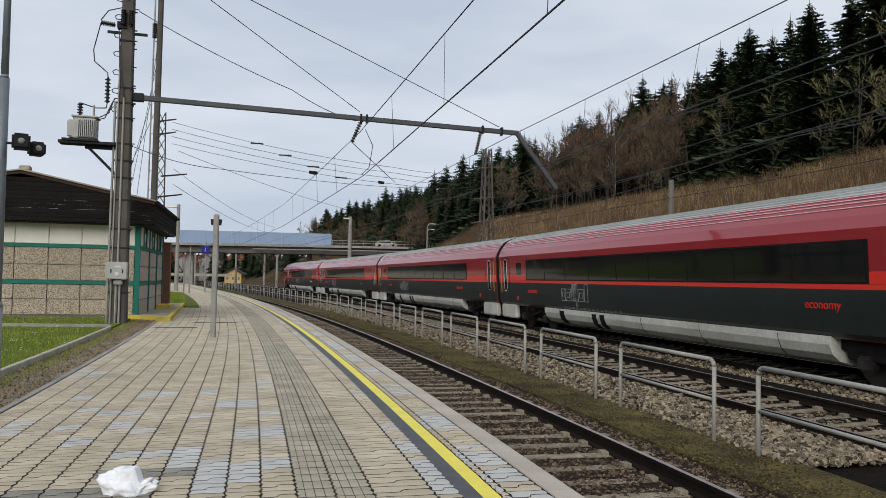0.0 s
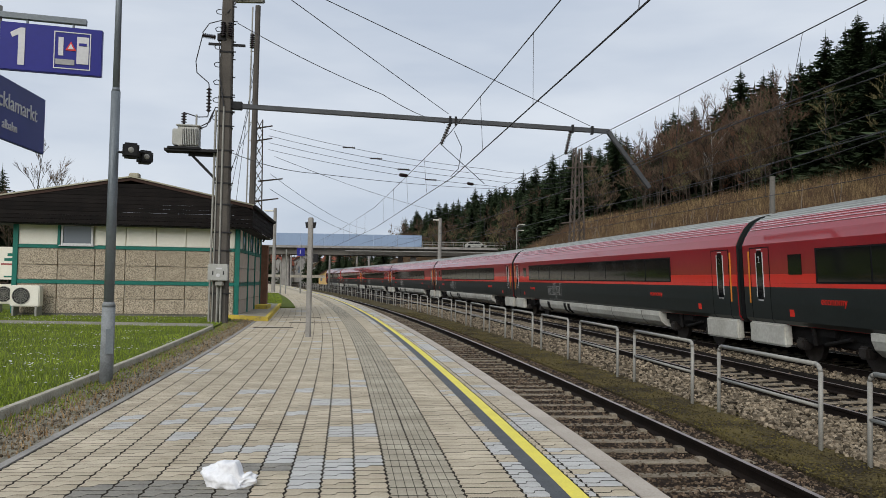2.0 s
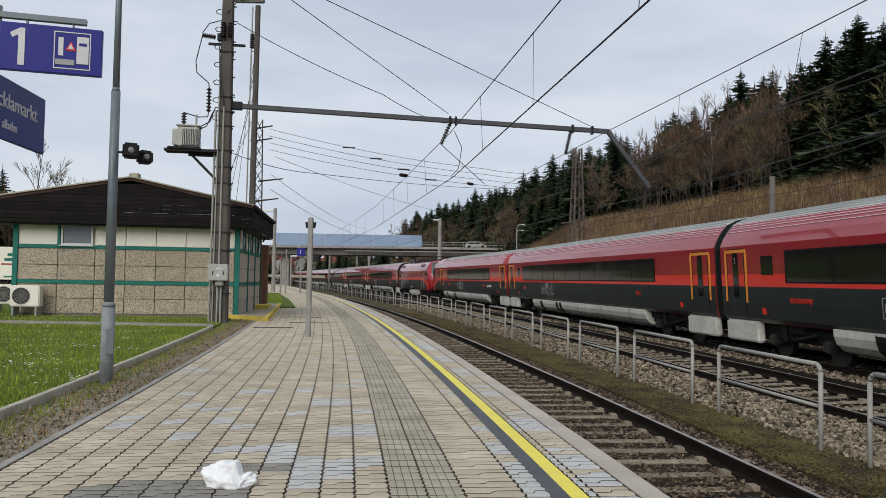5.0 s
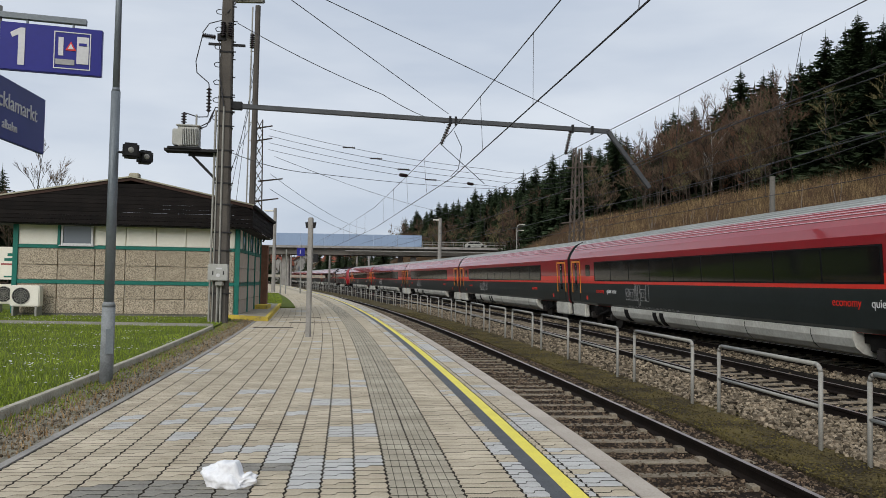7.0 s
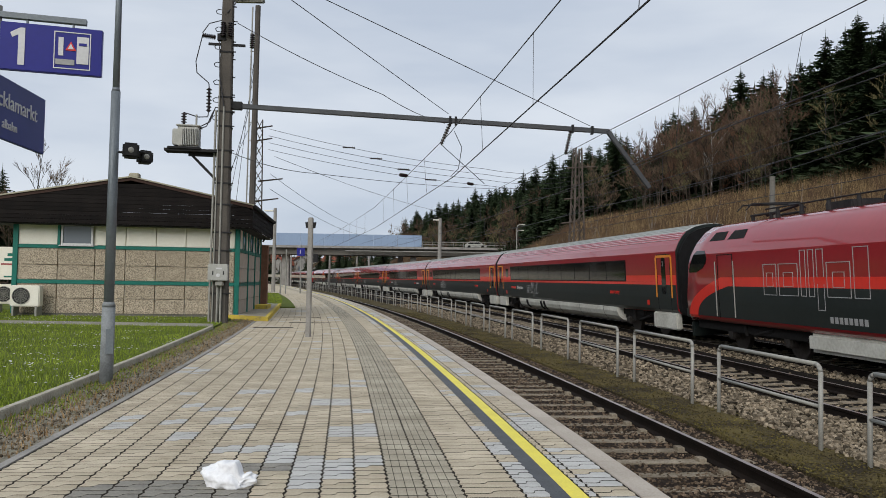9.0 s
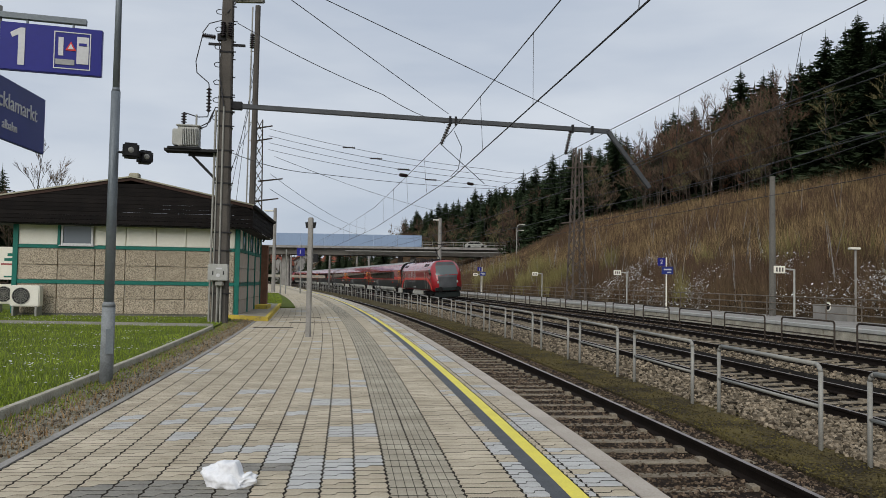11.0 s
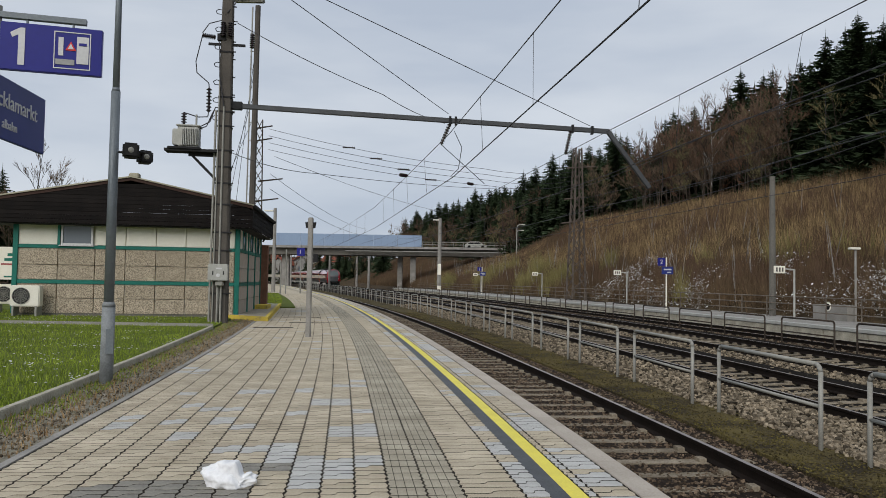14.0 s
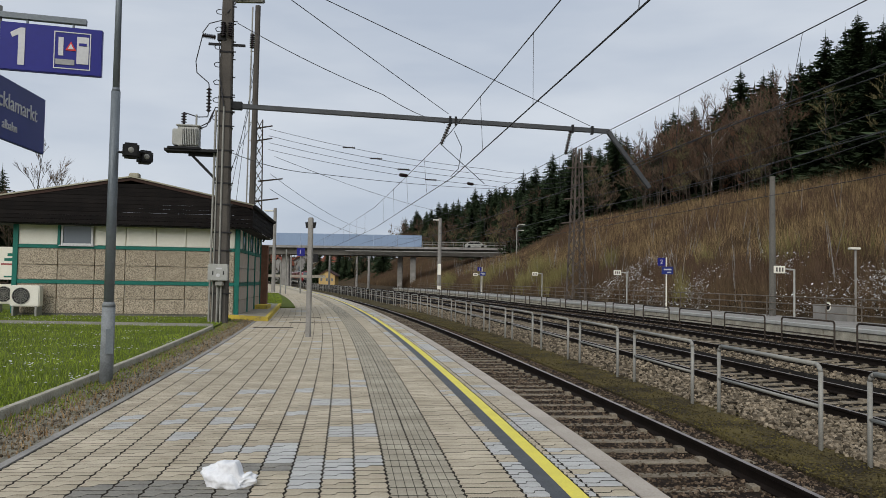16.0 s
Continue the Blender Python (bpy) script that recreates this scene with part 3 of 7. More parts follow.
def coach_common(c, trim, front_y, back_y, windows, number, words):
    for side in (-1, 1):
        bm = bmesh.new()
        ribbon(bm, PROFILE, back_y, front_y, 0.97, 1.95, side)
        part("lower_flank", bm, M["anth"], c, "dark anthracite lower flank")
        bm = bmesh.new()
        ribbon(bm, PROFILE, back_y, front_y, 1.955, 2.055, side, 0.007)
        for y0, y1 in ((windows[1] + 0.02, front_y), (back_y, windows[0] - 0.02)):
            ribbon(bm, PROFILE, y0, y1, 2.06, 2.30, side, 0.007)
        part("stripe", bm, M["red_light"], c, "bright red stripe")
        bm = bmesh.new()
        ribbon(bm, PROFILE, windows[0] - 0.05, windows[1] + 0.05, 2.06, 2.92, side, 0.012)
        b = part("window_band", bm, M["rubber"], c, "black window band")
        n = 9
        w = (windows[1] - windows[0]) / n
        for k in range(n):
            bm = bmesh.new()
            ribbon(bm, PROFILE, windows[0] + w * k + 0.03, windows[0] + w * (k + 1) - 0.03, 2.10, 2.88, side, 0.018)
            part("window_pane", bm, M["band"], b, "dark tinted window pane")
        for y in (windows[0] - 2.1, windows[1] + 1.1):
            bm = bmesh.new()
            side_panel(bm, PROFILE, [(y, 1.2), (y + 0.2, 1.2), (y + 0.2, 1.38), (y, 1.38)], side, 0.012, 0.02)
            part("emergency_mark", bm, M["red_light"], c, "red square mark")
        for y, (head, tail) in zip((windows[1] - 0.1, windows[0] + 1.7), words):
            flank_text(c, PROFILE, head, 0.27, M["red_light"], y if side < 0 else y - 1.3, 1.55, side)
            if tail:
                flank_text(c, PROFILE, tail, 0.27, M["white"], y - 0.19 * len(head) if side < 0 else y + 0.1, 1.55, side)
        brand_shapes(c, PROFILE, windows[1] - 3.6 if side < 0 else windows[1] - 7.2, 1.32, 0.62, side, -1 if side < 0 else 1)
        bm = bmesh.new()
        for k in range(14):
            y = windows[1] - 4.0 - 0.33 * k
            side_panel(bm, PROFILE, [(y, 1.04), (y + 0.22, 1.04), (y + 0.22, 1.10), (y, 1.10)], side, 0.012, 0.02)
        part("inscription_bars", bm, M["grey_line"], c, "row of small pale inscriptions")
    bm = bmesh.new()
    line = [(0.95, 3.8), (0.6, 3.95), (0.3, 4.01), (0, 4.03)]
    line = [(x, z + 0.012) for x, z in line] + [(-x, z + 0.012) for x, z in line[::-1][1:]]
    prism(bm, line + [(-0.95, 3.76), (0.95, 3.76)], 1, back_y + 0.05, front_y - 0.05)
    rf = part("ribbed_roof", bm, M["roof"], c, "grey ribbed roof")
    for x in (0.86, 0.7, 0.52, 0.33, 0.12):
        for sx in (-1, 1):
            bm = bmesh.new()
            box(bm, (sx * x, (front_y + back_y) / 2, side_roof(x) + 0.012), (0.045, front_y - back_y - 0.2, 0.06))
            part("roof_rib", bm, M["roof"], rf)
    # side ribs: their pink paints the sky's sheen on the red roof edge
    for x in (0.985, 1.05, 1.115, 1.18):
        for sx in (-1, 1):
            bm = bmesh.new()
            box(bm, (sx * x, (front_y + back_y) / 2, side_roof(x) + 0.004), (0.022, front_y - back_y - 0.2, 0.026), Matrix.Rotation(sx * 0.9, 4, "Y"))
            part("roof_rib", bm, M["sheen_rib"], rf, "side rib of the roof, pale pink with painted sky sheen")


def side_roof(x):
    up = [p for p in PROFILE if p[1] >= 3.12][::-1]
    return float(np.interp(x, [p[0] for p in up], [p[1] for p in up]))


def build_skirt(c, y0, y1):
    prof = [(0.0, 0.33), (0.85, 0.36), (1.15, 0.46), (1.32, 0.62), (1.39, 0.82), (1.395, 0.99)]
    ring = prof + [(-x, z) for x, z in prof[::-1][:-1]]
    bm = bmesh.new()
    prism(bm, ring, 1, y0, y1)
    part("underfloor_skirt", bm, M["skirt"], c, "light grey grimy underfloor skirt", smooth=False)
    for y, w in ((y1 - 1.9, 0.42), (y1 - 4.6, 0.34), (y1 - 5.2, 0.34)):
        for sx in (-1, 1):
            bm = bmesh.new()
            vs = [(sx * 1.402, 0.93), (sx * 1.395, 0.8), (sx * 1.33, 0.6), (sx * 1.16, 0.45), (sx * 1.1, 0.47), (sx * 1.28, 0.64), (sx * 1.33, 0.93)]
            prism(bm, vs, 1, y, y + w)
            part("vent_opening", bm, M["under"], c, "dark opening in the skirt")
    for k in range(5):
        y = y0 + (y1 - y0) * (k + 0.5) / 5
        for sx in (-1, 1):
            bm = bmesh.new()
            vs = [(sx * 1.399, 0.96), (sx * 1.393, 0.82), (sx * 1.324, 0.61), (sx * 1.155, 0.455), (sx * 1.15, 0.47), (sx * 1.30, 0.62), (sx * 1.37, 0.96)]
            prism(bm, vs, 1, y, y + 0.02)
            part("skirt_seam", bm, M["under"], c)


def build_coach(trim, number, words, label):
    c = thing("passenger_coach", label, "railway coach", "coaches of the train")
    h = COACH / 2 - 0.22
    bm = bmesh.new()
    flat_f, flat_b = (lambda x, z: h - 0.06 * (z > 3.5)), (lambda x, z: -h)
    loft_body(bm, PROFILE, flat_f, flat_b)
    part("body_shell", bm, M["red"], c)
    coach_common(c, trim, h - 0.01, -h + 0.01, (-h + 4.3, h - 3.6), number, words)
    for side in (-1, 1):
        build_door(c, h - 1.42, h - 0.42, side, trim, number)
        build_door(c, -h + 0.42, -h + 1.42, side, trim, number)
        bm = bmesh.new()
        ribbon(bm, PROFILE, h - 2.95, h - 2.35, 2.28, 2.80, side, 0.012)
        part("small_window", bm, M["band"], c, "small dark display window")
    bm = bmesh.new()
    inner = [(x * 0.95, 0.9 + (z - 0.95) * 0.985) for x, z in PROFILE]
    loft_body(bm, inner, lambda x, z: h + 0.23, lambda x, z: h - 0.1)
    part("gangway", bm, M["rubber"], c, "black rubber gangway bellows")
    bm = bmesh.new()
    loft_body(bm, inner, lambda x, z: -h + 0.1, lambda x, z: -h - 0.21)
    part("gangway", bm, M["rubber"], c, "black rubber gangway bellows")
    for y in (h, -h):
        bm = bmesh.new()
        ew = [(x * 0.985, 1.0 + (z - 0.95) * 0.985) for x, z in PROFILE]
        loft_body(bm, ew, lambda x, z: y + 0.03, lambda x, z: y - 0.03)
        part("end_wall", bm, M["anth"], c, "dark end wall")
    build_skirt(c, -h + 5.4, h - 5.4)
    for y in (h - 1.05, -h + 1.05):
        for sx in (-1, 1):
            bm = bmesh.new()
            box(bm, (sx * 1.28, y, 0.67), (0.22, 1.85, 0.6), bevel=0.05)
            part("step_panel", bm, M["skirt"], c, "light grey step panel under the door")
    for y in (-9.5, 9.5):
        build_bogie(c, y)
    bm = bmesh.new()
    box(bm, (0, 0, 0.85), (2.2, COACH - 1.2, 0.3))
    part("underframe", bm, M["under"], c)
    return c


LOCO_PROFILE = [(1.36, 0.85), (1.47, 1.0), (1.49, 1.5), (1.49, 2.65), (1.482, 2.95), (1.33, 3.30), (1.08, 3.62), (0.8, 3.80), (0.4, 3.88), (0, 3.90)]


def nose_patch(bm, fn, prof, xs, z0, z1, end, out=0.012, taper=0.0, n=6):
    """A curved panel on a nose: half width xs at the bottom, narrowed by taper at the top."""
    rows = []
    for i in range(n + 1):
        z = z0 + (z1 - z0) * i / n
        w = xs - taper * i / n
        rows.append([bm.verts.new((w * (2 * j / 8 - 1), end * (fn(w * (2 * j / 8 - 1), z) + out), z)) for j in range(9)])
    for a, b in zip(rows[:-1], rows[1:]):
        for j in range(8):
            bm.faces.new((a[j], a[j + 1], b[j + 1], b[j]))


def swoosh(parent, prof, tip, end, side, grey_from):
    """Bright arc that sweeps from the waist stripe down to the buffer beam, with the grey field behind it."""
    zs = [0.93 + 0.085 * k for k in range(13)] + [1.955]
    inner = lambda z: tip - 1.25 - 2.1 * (max(0.0, z - 0.93) / 1.03) ** 2.6
    outer = lambda z: tip - 0.66 - 2.3 * (max(0.0, z - 0.93) / 1.30) ** 2.4
    bm = bmesh.new()
    field(bm, prof, [(z, *sorted((end * grey_from, end * (inner(z) - 0.01)))) for z in zs if z > 0.96], side, 0.006)
    part("lower_flank", bm, M["anth"], parent, "dark anthracite lower flank")
    bm = bmesh.new()
    rows = [(z, *sorted((end * inner(z), end * outer(z)))) for z in zs]
    rows += [(z, *sorted((end * grey_from, end * outer(z)))) for z in (1.96, 2.05, 2.14, 2.22)]
    field(bm, prof, rows, side, 0.008)
    part("swoosh", bm, M["red_light"], parent, "bright red arc sweeping down to the buffer beam")


def cab_parts(parent, prof, fn, tip, end, windscreen):
    bm = bmesh.new()
    nose_patch(bm, fn, prof, *windscreen, end, 0.015, 0.12)
    part("windscreen", bm, M["cab_glass"], parent, "grey-green reflecting windscreen")
    bm = bmesh.new()
    nose_patch(bm, fn, prof, 1.0, 3.42, 3.72, end, 0.012, 0.2)
    part("destination_panel", bm, M["beam"], parent, "grey panel above the windscreen")
    bm = bmesh.new()
    nose_patch(bm, fn, prof, 0.86, 1.2, 2.4, end, 0.012, -0.12)
    part("front_grille", bm, M["beam"], parent, "dark grey front panel")
    for sx in (-1, 1):
        bm = bmesh.new()
        box(bm, (sx * 0.95, end * (fn(0.95, 1.75) + 0.01), 1.75), (0.18, 0.08, 0.24), bevel=0.03)
        part("headlight", bm, M["trafo"], parent, "round-cornered headlight")
        bm = bmesh.new()
        tube(bm, (sx * 0.875, end * (tip - 0.25), 1.05), (sx * 0.875, end * (tip + 0.32), 1.05), 0.12, 0.1, 12)
        tube(bm, (sx * 0.875, end * (tip + 0.32), 1.05), (sx * 0.875, end * (tip + 0.38), 1.05), 0.24, 0.24, 14)
        part("buffer", bm, M["under"], parent, "black buffer")
        bm = bmesh.new()
        rows = [(2.38, tip - 1.3, tip - 0.80), (2.5, tip - 1.75, tip - 0.82), (2.65, tip - 1.98, tip - 0.92), (2.8, tip - 2.05, tip - 1.04), (2.95, tip - 2.0, tip - 1.18), (3.06, tip - 1.85, tip - 1.3)]
        field(bm, prof, [(z, *sorted((end * a, end * b))) for z, a, b in rows], sx, 0.012)
        part("cab_window", bm, M["band"], parent, "dark swept cab side window")
    bm = bmesh.new()
    box(bm, (0, end * (tip - 0.15), 1.05), (2.6, 0.3, 0.34), bevel=0.04)
    box(bm, (0, end * (tip - 0.3), 0.5), (2.5, 0.12, 0.5), bevel=0.04)
    part("buffer_beam", bm, M["anth"], parent, "dark buffer beam and snowplough")


def pantograph(parent, y, raised, way):
    bm = bmesh.new()
    z = 4.02
    for sx in (-0.45, 0.45):
        for dy in (-0.5, 0.5):
            tube(bm, (sx, y + dy, 3.84), (sx, y + dy, z + 0.02), 0.06, 0.05, 8)
        tube(bm, (sx, y - 0.6, z), (sx, y + 0.6, z), 0.035)
    knee = Vector((0, y + way * 1.25, z + (0.75 if raised else 0.16)))
    head = Vector((0, y - way * 0.25, z + (1.5 if raised else 0.32)))
    tube(bm, (0, y - way * 0.5, z), knee, 0.05, 0.035)
    for sx in (-1, 1):
        tube(bm, knee, head + Vector((sx * 0.5, 0, 0)), 0.025)
    for dy in (-0.25, 0.25):
        tube(bm, head + Vector((-0.75, dy, 0)), head + Vector((0.75, dy, 0)), 0.028)
        for sx in (-1, 1):
            tube(bm, head + Vector((sx * 0.75, dy, 0)), head + Vector((sx * 0.95, dy, -0.18)), 0.02)
    part("pantograph", bm, M["dark_steel"], parent, "raised pantograph" if raised else "lowered pantograph")


def build_loco(label, second):
    c = thing("locomotive", label, "locomotive", "locomotives of the train")
    tip = 9.2
    fn = nose_shape(tip, 2.2, 0.62, 0.5)
    bm = bmesh.new()
    loft_body(bm, LOCO_PROFILE, fn, lambda x, z: -fn(x, z))
    crease(part("body_shell", bm, M["red"], c, smooth=True))
    for end in (-1, 1):
        cab_parts(c, LOCO_PROFILE, fn, tip, end, (1.12, 2.45, 3.40))
        for side in (-1, 1):
            if end < 0 or second:
                swoosh(c, LOCO_PROFILE, tip, end, side, 0.0)
            else:
                bm = bmesh.new()
                ribbon(bm, LOCO_PROFILE, 0.0, tip - 0.75, 0.96, 1.955, side, 0.006)
                part("lower_flank", bm, M["anth"], c, "dark anthracite lower flank")
                bm = bmesh.new()
                ribbon(bm, LOCO_PROFILE, 0.0, tip - 0.72, 1.96, 2.22, side, 0.008)
                part("stripe", bm, M["red_light"], c, "bright red stripe")
            bm = bmesh.new()
            for y in (end * 5.55, end * 6.45):
                ribbon(bm, LOCO_PROFILE, y - 0.012, y + 0.012, 1.0, 2.9, side, 0.014)
            ribbon(bm, LOCO_PROFILE, min(end * 5.55, end * 6.45), max(end * 5.55, end * 6.45), 2.88, 2.9, side, 0.014)
            part("cab_door", bm, M["rubber"], c, "cab door outlined by its seal")
            for y in (end * 5.45, end * 6.55):
                bm = bmesh.new()
                tube(bm, (side * 1.53, y, 1.05), (side * 1.53, y, 2.7), 0.018, None, 6)
                part("grab_rail", bm, M["galv"], c, "steel grab rail")
            for k in (0, 1):
                bm = bmesh.new()
                y = end * (6.3 - 1.15 * k) if end > 0 else end * (6.3 - 1.15 * k)
                pts = [(y, 3.34), (y + 0.95, 3.34), (y + 0.85, 3.60), (y + 0.1, 3.60)]
                side_panel(bm, LOCO_PROFILE, pts, side, 0.012, 0.05)
                part("roof_grille", bm, M["under"], c, "dark louvred roof grille")
    for side in (-1, 1):
        start = 3.9 if second else 6.6
        brand_shapes(c, LOCO_PROFILE, start if side < 0 else start - 4.5, 1.74, 1.15, side, -1 if side < 0 else 1)
        bm = bmesh.new()
        for k in range(8):
            y = 1.0 - 0.17 * k
            side_panel(bm, LOCO_PROFILE, [(y, 1.14), (y + 0.11, 1.14), (y + 0.11, 1.29), (y, 1.29)], side, 0.014, 0.02)
        part("number_bars", bm, M["grey_line"], c, "pale bars of the running number")
        bm = bmesh.new()
        box(bm, (side * 1.27, -0.4, 0.62), (0.3, 5.2, 0.5), bevel=0.1)
        part("equipment_box", bm, M["skirt"], c, "light grey underfloor equipment box")
    bm = bmesh.new()
    box(bm, (0, 0, 0.75), (2.4, 17.0, 0.35))
    part("underframe", bm, M["under"], c)
    for y in (-4.95, 4.95):
        build_bogie(c, y, 3.0)
    bm = bmesh.new()
    for k in range(9):
        y = -4.6 + 1.15 * k
        tube(bm, (-0.55, y, 3.85), (-0.55, y, 4.12), 0.07, 0.05, 8)
    tube(bm, (-0.55, -5.2, 4.14), (-0.55, 5.2, 4.14), 0.022)
    for y in (-2.2, 0.4, 2.6):
        box(bm, (0.35, y, 3.98), (0.9, 1.1, 0.25), bevel=0.04)
    part("roof_gear", bm, M["dark_steel"], c, "roof conductor on insulators")
    pantograph(c, 5.6, not second, -1)
    pantograph(c, -5.6, second, 1)
    return c


def build_control_car(trim, label):
    c = thing("control_car", label, "railway coach", "coaches of the train")
    h = COACH / 2 - 0.22
    fn = nose_shape(COACH / 2 - 0.15, 2.1, 0.75, 0.55)
    bm = bmesh.new()
    loft_body(bm, PROFILE, fn, lambda x, z: -h)
    crease(part("body_shell", bm, M["red"], c, smooth=True))
    coach_common(c, trim, h - 4.2, -h + 0.01, (-h + 4.3, h - 7.6), "1", (("business", ""), ("first", "quiet zone")))
    cab_parts(c, PROFILE, fn, COACH / 2 - 0.15, 1, (1.05, 2.42, 3.42))
    for side in (-1, 1):
        swoosh(c, PROFILE, COACH / 2 - 0.15, 1, side, h - 4.25)
        build_door(c, h - 5.6, h - 4.6, side, trim, "1")
        build_door(c, -h + 0.42, -h + 1.42, side, trim, "1")
        bm = bmesh.new()
        ribbon(bm, PROFILE, h - 3.9, h - 3.4, 2.28, 2.8, side, 0.012)
        part("small_window", bm, M["band"], c, "small dark display window")
    bm = bmesh.new()
    inner = [(x * 0.95, 0.9 + (z - 0.95) * 0.985) for x, z in PROFILE]
    loft_body(bm, inner, lambda x, z: -h + 0.1, lambda x, z: -h - 0.21)
    part("gangway", bm, M["rubber"], c, "black rubber gangway bellows")
    build_skirt(c, -h + 5.4, h - 5.4)
    bm = bmesh.new()
    for sx in (-1, 1):
        box(bm, (sx * 1.28, -h + 1.05, 0.67), (0.22, 1.85, 0.6), bevel=0.05)
    part("step_panel", bm, M["skirt"], c, "light grey step panel under the door")
    for y in (-9.5, 9.5):
        build_bogie(c, y)
    bm = bmesh.new()
    box(bm, (0, -0.5, 0.85), (2.2, COACH - 2.2, 0.3))
    part("underframe", bm, M["under"], c)
    return c


def build_train():
    """Two coupled sets of a control car, six coaches and a locomotive: (vehicle, distance of its middle behind the train's front)."""
    consist = []
    for k, start in enumerate((0.0, 204.78)):
        ctrl = build_control_car(bool(k), "red and anthracite sloping-nosed control car" + (" and orange door surrounds" if k else ""))
        consist.append((ctrl, start + COACH / 2))
        look_of = "red and anthracite coach with grey ribbed roof" + (" and orange door surrounds" if k else "")
        plain = (("economy", ""), ("economy", ""))
        quiet = (("economy", "quiet zone"), ("economy", "quiet zone"))
        one = build_coach(bool(k), "2", plain, look_of)
        special = {0: ("1", (("first", ""), ("first", ""))), 3: ("2", quiet), 5: ("2", (("economy", "family zone"), ("economy", "")))} if k else {}
        for j in range(6):
            c = build_coach(True, *special[j], look_of) if j in special else one if j == (1 if k else 0) else copy_thing(one, Matrix())
            consist.append((c, start + COACH * (j + 1.5)))
        loco = build_loco("dark red electric locomotive with outlined livery shapes", bool(k))
        consist.append((loco, start + COACH * 7 + 9.64))
    return consist


TRAIN = build_train()


# ---- paving of the platform ----
def tile_mesh(name, w, length, mats, half=0, grooves=0):
    """One block: toothed long sides. half 1 or 2: lower or upper block of an interlocking pair with a stepped joint between them; half 3: painted block with straight sides."""
    g, t = (0.0055, 0.015) if half != 3 else (0.0, 0.0)
    a, b = -w / 2 + g, w / 2 - g
    y0, y1 = -length / 2, length / 2
    n = 2 if half else 4
    ys = [y0 + (y1 - y0) * i / n for i in range(n + 1)]
    left = [(a + (t if i % 2 else 0), y) for i, y in enumerate(ys)]
    right = [(b + (t if i % 2 else 0), y) for i, y in enumerate(ys)]
    st, e, m = 0.024, (0.0105 if half != 3 else 0.0015), 0.14 * w
    wave = 0.004 if half in (1, 2) else 0.0
    if half == 1:
        top = [(a, y1 - st), (-m, y1 - st - 0.006), (-0.25 * m, y1 - st + 0.004), (0.25 * m, y1 + st - 0.004), (m, y1 + st + 0.006), (b, y1 + st)]
    else:
        top = [(a, y1), (-m, y1 + wave), (m, y1 - wave), (b, y1)]
    if half == 2:
        low = [(a, y0 - st), (-m, y0 - st - 0.006), (-0.25 * m, y0 - st + 0.004), (0.25 * m, y0 + st - 0.004), (m, y0 + st + 0.006), (b, y0 + st)]
    else:
        low = [(a, y0), (-m, y0 + wave), (m, y0 - wave), (b, y0)]
    top = [(x, y - e) for x, y in top]
    low = [(x, y + e * (0.7 if half == 1 else 1)) for x, y in low]
    ring = [low[0]] + left[1:-1] + top + right[1:-1][::-1] + low[::-1][:-1]
    bm = bmesh.new()
    k = 0.003 if half != 3 else 0.0005
    hi = [bm.verts.new((x - k * (1 if x > 0 else -1), y - 0.5 * k * (1 if y > 0 else -1), 0.002)) for x, y in ring]
    lo = [bm.verts.new((x, y, -0.004)) for x, y in ring]
    bm.faces.new(hi)
    for i in range(len(ring)):
        j = (i + 1) % len(ring)
        bm.faces.new((hi[i], lo[i], lo[j], hi[j]))
    if grooves:
        for k in range(1, grooves):
            x = -w / 2 + w * k / grooves
            box(bm, (x, 0, 0.0005), (0.0035, length * 0.96, 0.006))
    bmesh.ops.recalc_face_normals(bm, faces=bm.faces)
    me = bpy.data.meshes.new(name)
    bm.to_mesh(me)
    bm.free()
    for m in mats:
        me.materials.append(m)
    if grooves:
        idx = [1 if p.index > len(ring) else 0 for p in me.polygons]
        me.polygons.foreach_set("material_index", idx)
    return me


# light grey replacement blocks: from s to s, from offset to offset behind the platform's edge
LIGHT_BLOCKS = [(-13.12, -12.25, -2.76, -2.57), (-13.42, -12.8, -2.58, -2.34), (-13.42, -12.86, -2.32, -2.09), (-13.03, -12.68, -2.08, -1.85), (-13.74, -13.55, -2.44, -2.33),
                (-11.88, -11.38, -2.12, -1.89), (-11.93, -11.49, -2.35, -2.13), (-10.13, -9.8, -2.61, -2.16), (-8.73, -8.5, -2.38, -1.94), (-10.64, -10.45, -2.14, -1.92), (-9.2, -8.86, -2.86, -2.63),
                (-9.32, -8.97, -3.54, -3.09), (-12.54, -12.35, -3.13, -2.81), (-10.8, -10.6, -2.83, -2.64), (-11.05, -10.83, -4.44, -4.2), (-11.5, -11.3, -4.44, -4.19), (-11.31, -11.11, -3.95, -3.73),
                (-12.03, -11.71, -3.75, -3.53), (-11.31, -10.93, -3.54, -3.29), (-10.6, -10.4, -3.76, -3.29), (-9.46, -9.28, -4.23, -4.0), (-10.37, -10.09, -3.98, -3.75), (-11.6, -11.4, -3.29, -3.06)]


